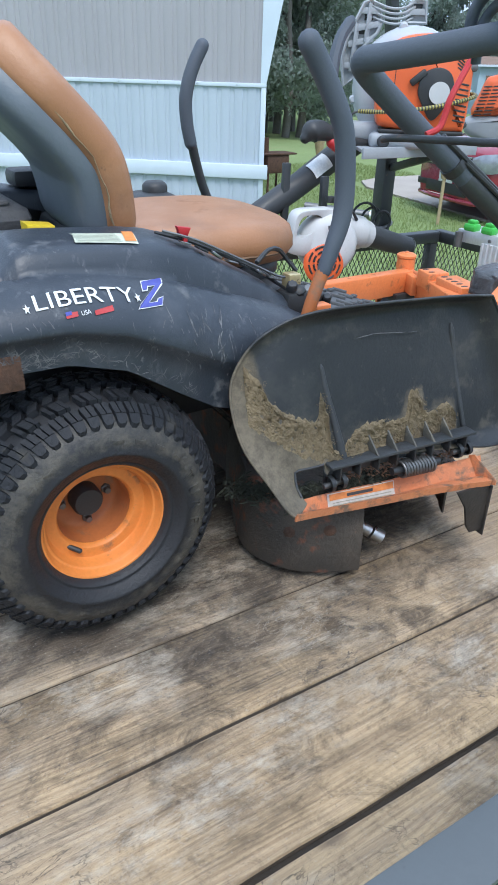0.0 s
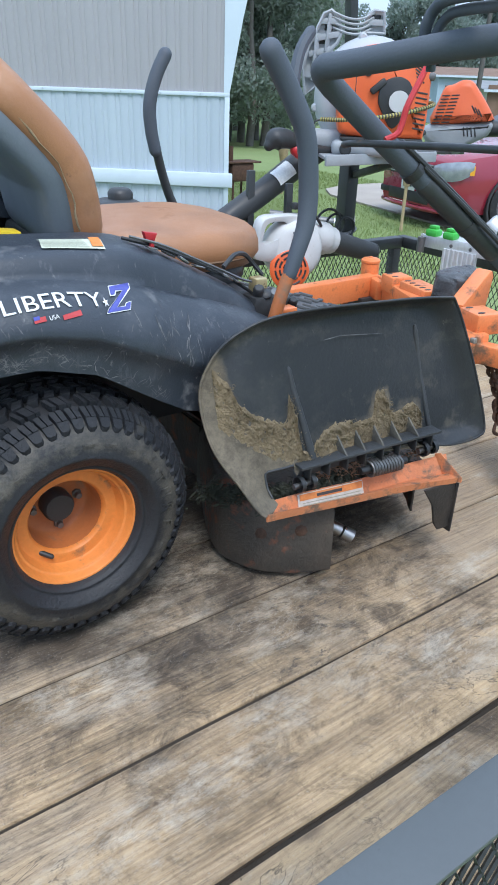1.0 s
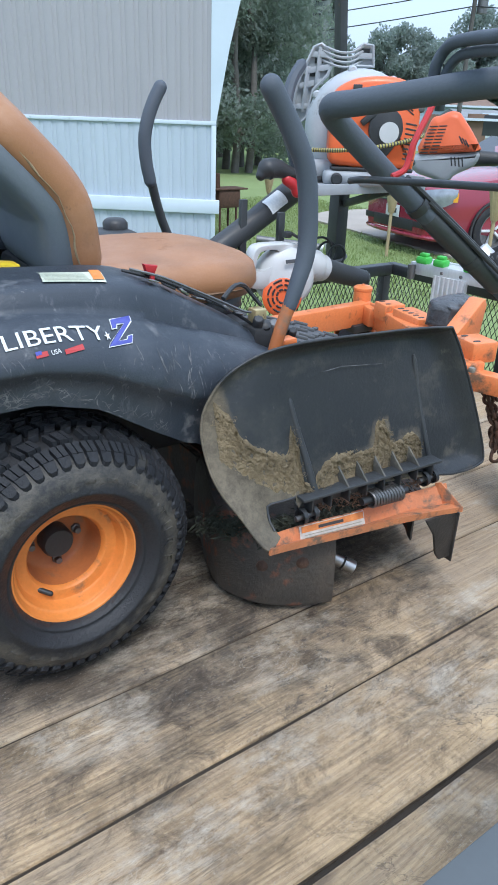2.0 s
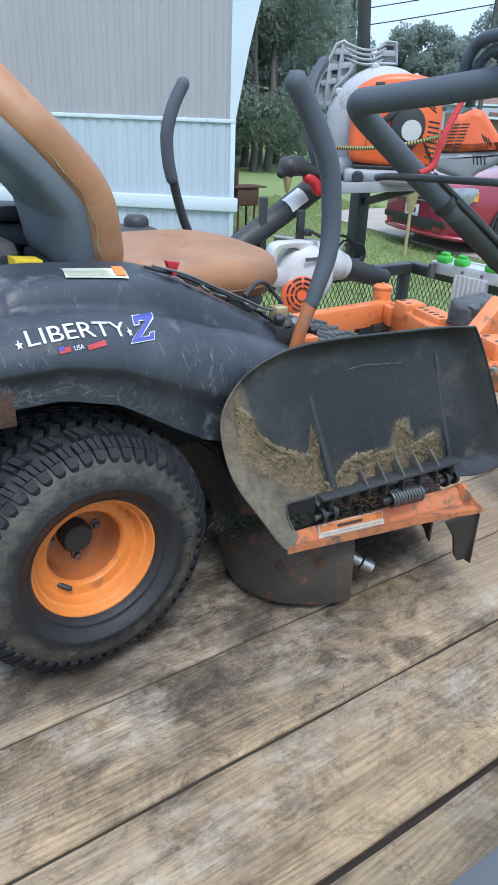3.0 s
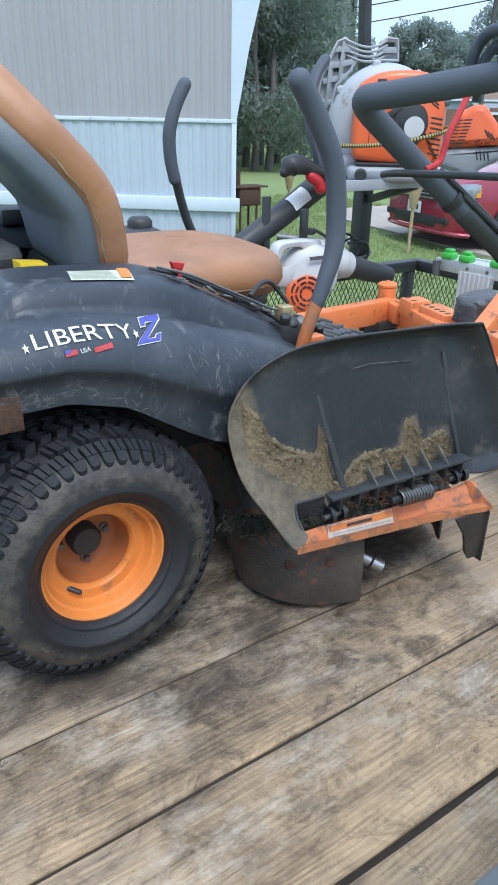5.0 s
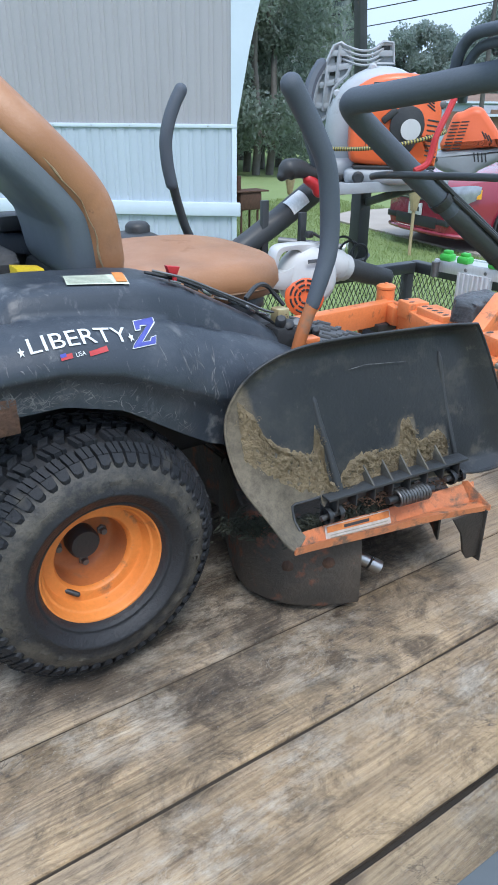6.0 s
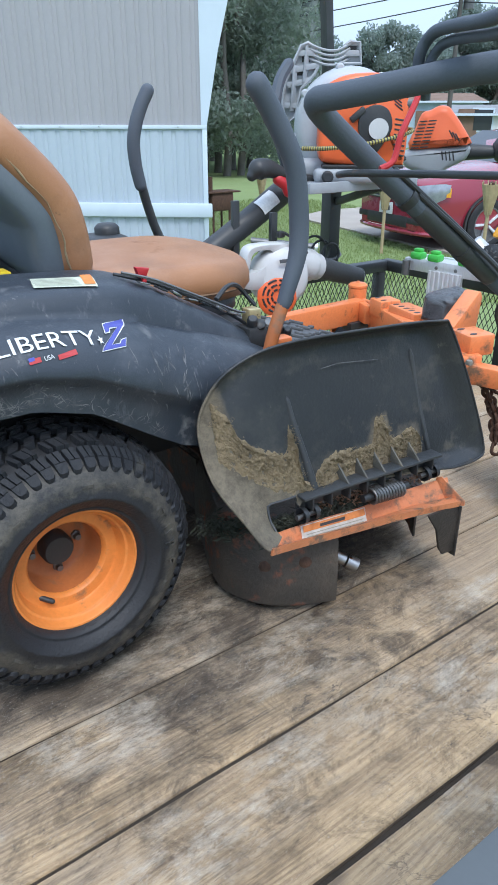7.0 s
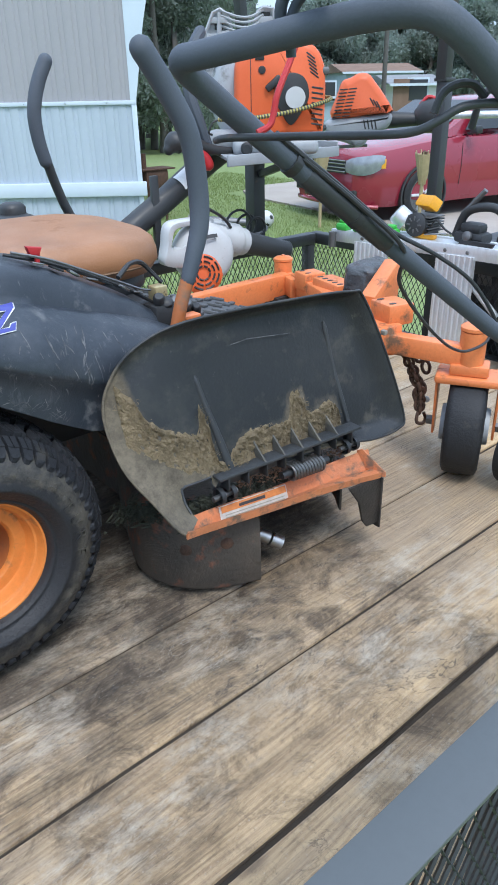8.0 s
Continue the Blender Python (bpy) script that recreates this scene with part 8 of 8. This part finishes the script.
        part("lamp_bowl", lathe([(0.045, 0.0), (0.03, -0.02), (0, -0.025)], axis((cx + 0.02, cy + 0.91 + sg * 0.665, GROUND + 0.735), (-1, sg * 0.5, 0)), 18), STEEL, t)
        part("headlight", lamp, LAMP_GLASS, t, "clear headlight with amber corner", smooth=40)
        part("indicator", sheet([[(cx + 0.27 + a, cy + 0.91 + sg * (0.853 + b), GROUND + z) for a, b in ((0.0, 0.0), (0.06, 0.014))] for z in (0.68, 0.73, 0.79)], thick=0.02), AMBER, t)
        part("fog_recess", box(cx - 0.005, cx + 0.05, cy + 0.91 + sg * 0.56 - 0.13, cy + 0.91 + sg * 0.56 + 0.13, GROUND + 0.33, GROUND + 0.42, 0.02), BLACK, t)
    part("air_dam", box(cx - 0.012, cx + 0.03, cy + 0.45, cy + 1.37, GROUND + 0.28, GROUND + 0.42, 0.015), BLACK, t)
    part("bumper_lip", tube(smooth_path([(cx + 0.26, cy + 0.05, GROUND + 0.215), (cx + 0.06, cy + 0.22, GROUND + 0.225), (cx - 0.025, cy + 0.6, GROUND + 0.23), (cx - 0.03, cy + 0.91, GROUND + 0.23), (cx - 0.025, cy + 1.22, GROUND + 0.23), (cx + 0.06, cy + 1.6, GROUND + 0.225), (cx + 0.26, cy + 1.77, GROUND + 0.215)]), 0.03, 8), CAR_RED, t)
    pl = part("front_plate", box(cx - 0.028, cx - 0.012, cy + 0.76, cy + 1.06, GROUND + 0.42, GROUND + 0.57, 0.004), WHITE_INK, t)
    part("dark_bar", box(cx - 0.031, cx - 0.027, cy + 0.81, cy + 1.01, GROUND + 0.465, GROUND + 0.525, 0.001), DARK_INK, pl)
    part("mirror", merge(box(cx + 1.62, cx + 1.74, cy - 0.16, cy - 0.02, GROUND + 1.03, GROUND + 1.13, 0.03), box(cx + 1.66, cx + 1.7, cy - 0.04, cy + 0.06, GROUND + 1.02, GROUND + 1.05, 0.005)), BLACK, t)
    for u in (1.55, 2.6, 3.5):
        part("door_gap", tube([(cx + u, cy - 0.003, GROUND + 0.42), (cx + u + 0.02, cy - 0.002, GROUND + 0.66), (cx + u + 0.03, cy + 0.022, GROUND + 0.92)], 0.004, 5), BLACK, body)
    for u in (2.42, 3.36):
        part("door_handle", tube([(cx + u, cy - 0.012, GROUND + 0.84), (cx + u + 0.16, cy - 0.012, GROUND + 0.845)], 0.014, 8), CAR_RED, body)
    t.rotation_euler.z = radians(-12)
    t.location += Vector((0.13, -0.47, 0.0))
    part("crease", tube([(cx + 1.3, cy - 0.002, GROUND + 0.70), (cx + 3.2, cy - 0.006, GROUND + 0.74), (cx + 4.5, cy + 0.04, GROUND + 0.78)], 0.008, 6), CAR_RED, body)
    return t


red_car()


# ---- lawn odds and ends ----
def tiki_torch(x, y, h, label):
    t = thing("garden_torch", (x, y, GROUND), label, "garden torch", "bamboo torches on the lawn")
    part("pole", tube([(x, y, GROUND - 0.05), (x, y, GROUND + h - 0.2)], 0.021, 8), BAMBOO, t)
    cone = part("basket", lathe([(0.03, -0.30), (0.062, -0.20), (0.092, -0.05), (0.098, 0.0), (0.085, 0.0), (0.05, -0.14), (0, -0.15)], Matrix.Translation((x, y, GROUND + h)), 14), BAMBOO, t, "woven bamboo basket")
    for k in range(12):
        a = 2 * math.pi * k / 12
        part("splint", tube([(x + 0.030 * math.cos(a), y + 0.030 * math.sin(a), GROUND + h - 0.32), (x + 0.100 * math.cos(a), y + 0.100 * math.sin(a), GROUND + h + 0.02 * (k % 3))], 0.008, 5), BAMBOO, cone)
    part("canister", lathe([(0.03, -0.03), (0.03, 0.02), (0.012, 0.03), (0, 0.04)], Matrix.Translation((x, y, GROUND + h)), 12), RUST, t)
    return t


tiki_torch(6.94, 6.72, 0.85, "bamboo garden torch stuck in the lawn by the driveway")
tiki_torch(7.10, 5.30, 0.92, "bamboo garden torch stuck in the grass beside the car")
tiki_torch(7.55, 10.1, 0.74, "bamboo garden torch on the lawn near the wood")


def football():
    c = Vector((6.45, 7.22, GROUND + 0.09))
    t = thing("football", c, "white and black football lying on the lawn", "ball")
    bm = bmesh.new()
    bmesh.ops.create_icosphere(bm, subdivisions=3, radius=0.11)
    bm.transform(Matrix.Translation(c))
    part("skin", bm, WHITE_PLASTIC, t, smooth=180)
    for k in range(8):
        d = Vector((math.cos(k * 2.4), math.sin(k * 2.4), 0.75 - k * 0.21)).normalized()
        part("panel", lathe([(0.032, 0.1055), (0.026, 0.109), (0, 0.1125)], axis(c, d), 5), BLACK, t)
    return t


football()


def rusty_grill():
    x, y = 5.72, 8.72
    t = thing("charcoal_grill", (x, y, GROUND), "rusty brown charcoal grill on legs beside the home", "grill")
    part("firebox", box(x - 0.16, x + 0.2, y - 0.14, y + 0.14, GROUND + 0.42, GROUND + 0.66, 0.03), RUST, t)
    part("shelf", box(x - 0.22, x + 0.30, y - 0.16, y + 0.16, GROUND + 0.655, GROUND + 0.675, 0.005), RUST, t)
    for a in (-0.12, 0.15):
        for b in (-0.1, 0.1):
            part("leg", tube([(x + a, y + b, GROUND - 0.02), (x + a, y + b, GROUND + 0.45)], 0.016, 8), RUST, t)
    part("chimney", tube([(x - 0.10, y, GROUND + 0.66), (x - 0.10, y, GROUND + 0.86)], 0.035, 10), RUST, t)
    return t


rusty_grill()


def downpipe_heap():
    t = thing("pipe_offcut", (6.1, 7.55, GROUND), "grey metal pipe lying on the lawn by the home", "pipe")
    part("pipe", tube([(5.75, 7.95, GROUND + 0.10), (6.35, 7.35, GROUND + 0.04)], 0.05, 12), GALV, t)
    part("pipe_end", lathe([(0.04, 0), (0.055, 0), (0.055, 0.04), (0.04, 0.04)], axis((6.35, 7.35, GROUND + 0.04), (0.7, -0.7, -0.07)), 12, True), ALU, t)
    return t


downpipe_heap()


# ---- houses across the way ----
def house(bearing, dist, width, depth, wall_h, ridge, wall, roof, label, turn=0.0, door=True):
    x, y = at_bearing(bearing, dist)
    t = thing("house", (x, y, GROUND), label, "house", "houses across the lawn")
    m = Matrix.Translation((x, y, GROUND)) @ Matrix.Rotation(radians(-bearing + turn), 4, "Z")
    part("wall", box(-width / 2, width / 2, 0, depth, -0.2, wall_h, 0.0, m), wall, t, smooth=0)
    bm = bmesh.new()
    o = 0.25
    pts = [(-width / 2 - o, -o, wall_h - 0.05), (width / 2 + o, -o, wall_h - 0.05), (width / 2 + o, depth + o, wall_h - 0.05), (-width / 2 - o, depth + o, wall_h - 0.05), (-width / 2 - o, depth / 2, ridge), (width / 2 + o, depth / 2, ridge)]
    vs = [bm.verts.new(m @ Vector(p)) for p in pts]
    for f in ((0, 1, 5, 4), (2, 3, 4, 5), (0, 4, 3), (1, 2, 5), (0, 3, 2, 1)):
        bm.faces.new([vs[i] for i in f])
    bmesh.ops.recalc_face_normals(bm, faces=bm.faces[:])
    part("roof", bm, roof, t, smooth=0)
    part("fascia", box(-width / 2 - o, width / 2 + o, -o - 0.03, -o + 0.01, wall_h - 0.13, wall_h - 0.03, 0.0, m), TRIM_WHITE, t)
    n = max(1, int(width / 2.6))
    for k in range(n):
        u = -width / 2 + width * (k + 0.5) / n
        w = part("window", box(u - 0.5, u + 0.5, -0.06, 0.02, 1.0, 2.0, 0.0, m), TRIM_WHITE, t)
        part("pane", box(u - 0.42, u + 0.42, -0.075, -0.055, 1.08, 1.92, 0.0, m), CAR_GLASS, w)
    if door:
        u = -width / 2 + width * 0.2
        part("door", box(u - 0.45, u + 0.45, -0.07, 0.01, 0, 1.95, 0.0, m), ROOF_BROWN, t)
    return t


house(50.5, 46, 4.3, 5, 2.5, 2.95, HOUSE_BLUE, ROOF_BROWN, "pale blue house with a brown shingle roof", 18)
house(53.1, 36, 2.3, 4, 1.8, 2.15, HOUSE_WHITE, ROOF_GREY, "small white outbuilding with a grey roof", 20)
house(46.6, 40, 0.8, 3, 1.3, 1.7, HOUSE_BLUE, ROOF_BROWN, "low blue shed with a brown roof", 10, False)


def utility_pole(bearing, dist, h):
    x, y = at_bearing(bearing, dist)
    t = thing("utility_pole", (x, y, GROUND), "dark wooden utility pole carrying wires", "utility pole")
    part("pole", tube([(x, y, GROUND - 0.2), (x, y, GROUND + h)], 0, 10, radii=[0.11, 0.08]), WOOD_POLE, t)
    part("cross_arm", square_bar((x - 0.7, y + 0.6, GROUND + h - 0.4), (x + 0.7, y - 0.6, GROUND + h - 0.4), 0.1, 0.12), WOOD_POLE, t)
    part("transformer", lathe([(0, -0.35), (0.2, -0.35), (0.2, 0.35), (0.1, 0.42), (0, 0.42)], Matrix.Translation((x + 0.25, y - 0.2, GROUND + h - 1.2)), 16), GALV, t)
    return x, y


px, py = utility_pole(50.7, 33, 7.0)
qx, qy = utility_pole(78, 30, 8.5)
for k, (dz, side) in enumerate(((0, 0.6), (-0.25, -0.6), (-1.0, 0.0))):
    a, b = Vector((px - side, py + side, GROUND + 6.7 + dz)), Vector((qx - side, qy + side, GROUND + 8.1 + dz))
    e, w = at_bearing(20, 46)
    c = Vector((e - side, w + side, GROUND + 6.3 + dz))
    pts = [a.lerp(b, i / 12) - Vector((0, 0, 1.0 * math.sin(math.pi * i / 12))) for i in range(13)]
    pts2 = [c.lerp(a, i / 12) - Vector((0, 0, 0.8 * math.sin(math.pi * i / 12))) for i in range(12)]
    solo("power_line", tube(pts2 + pts, 0.022, 5), BLACK, "black overhead wire strung between utility poles", "wire", "overhead wires")
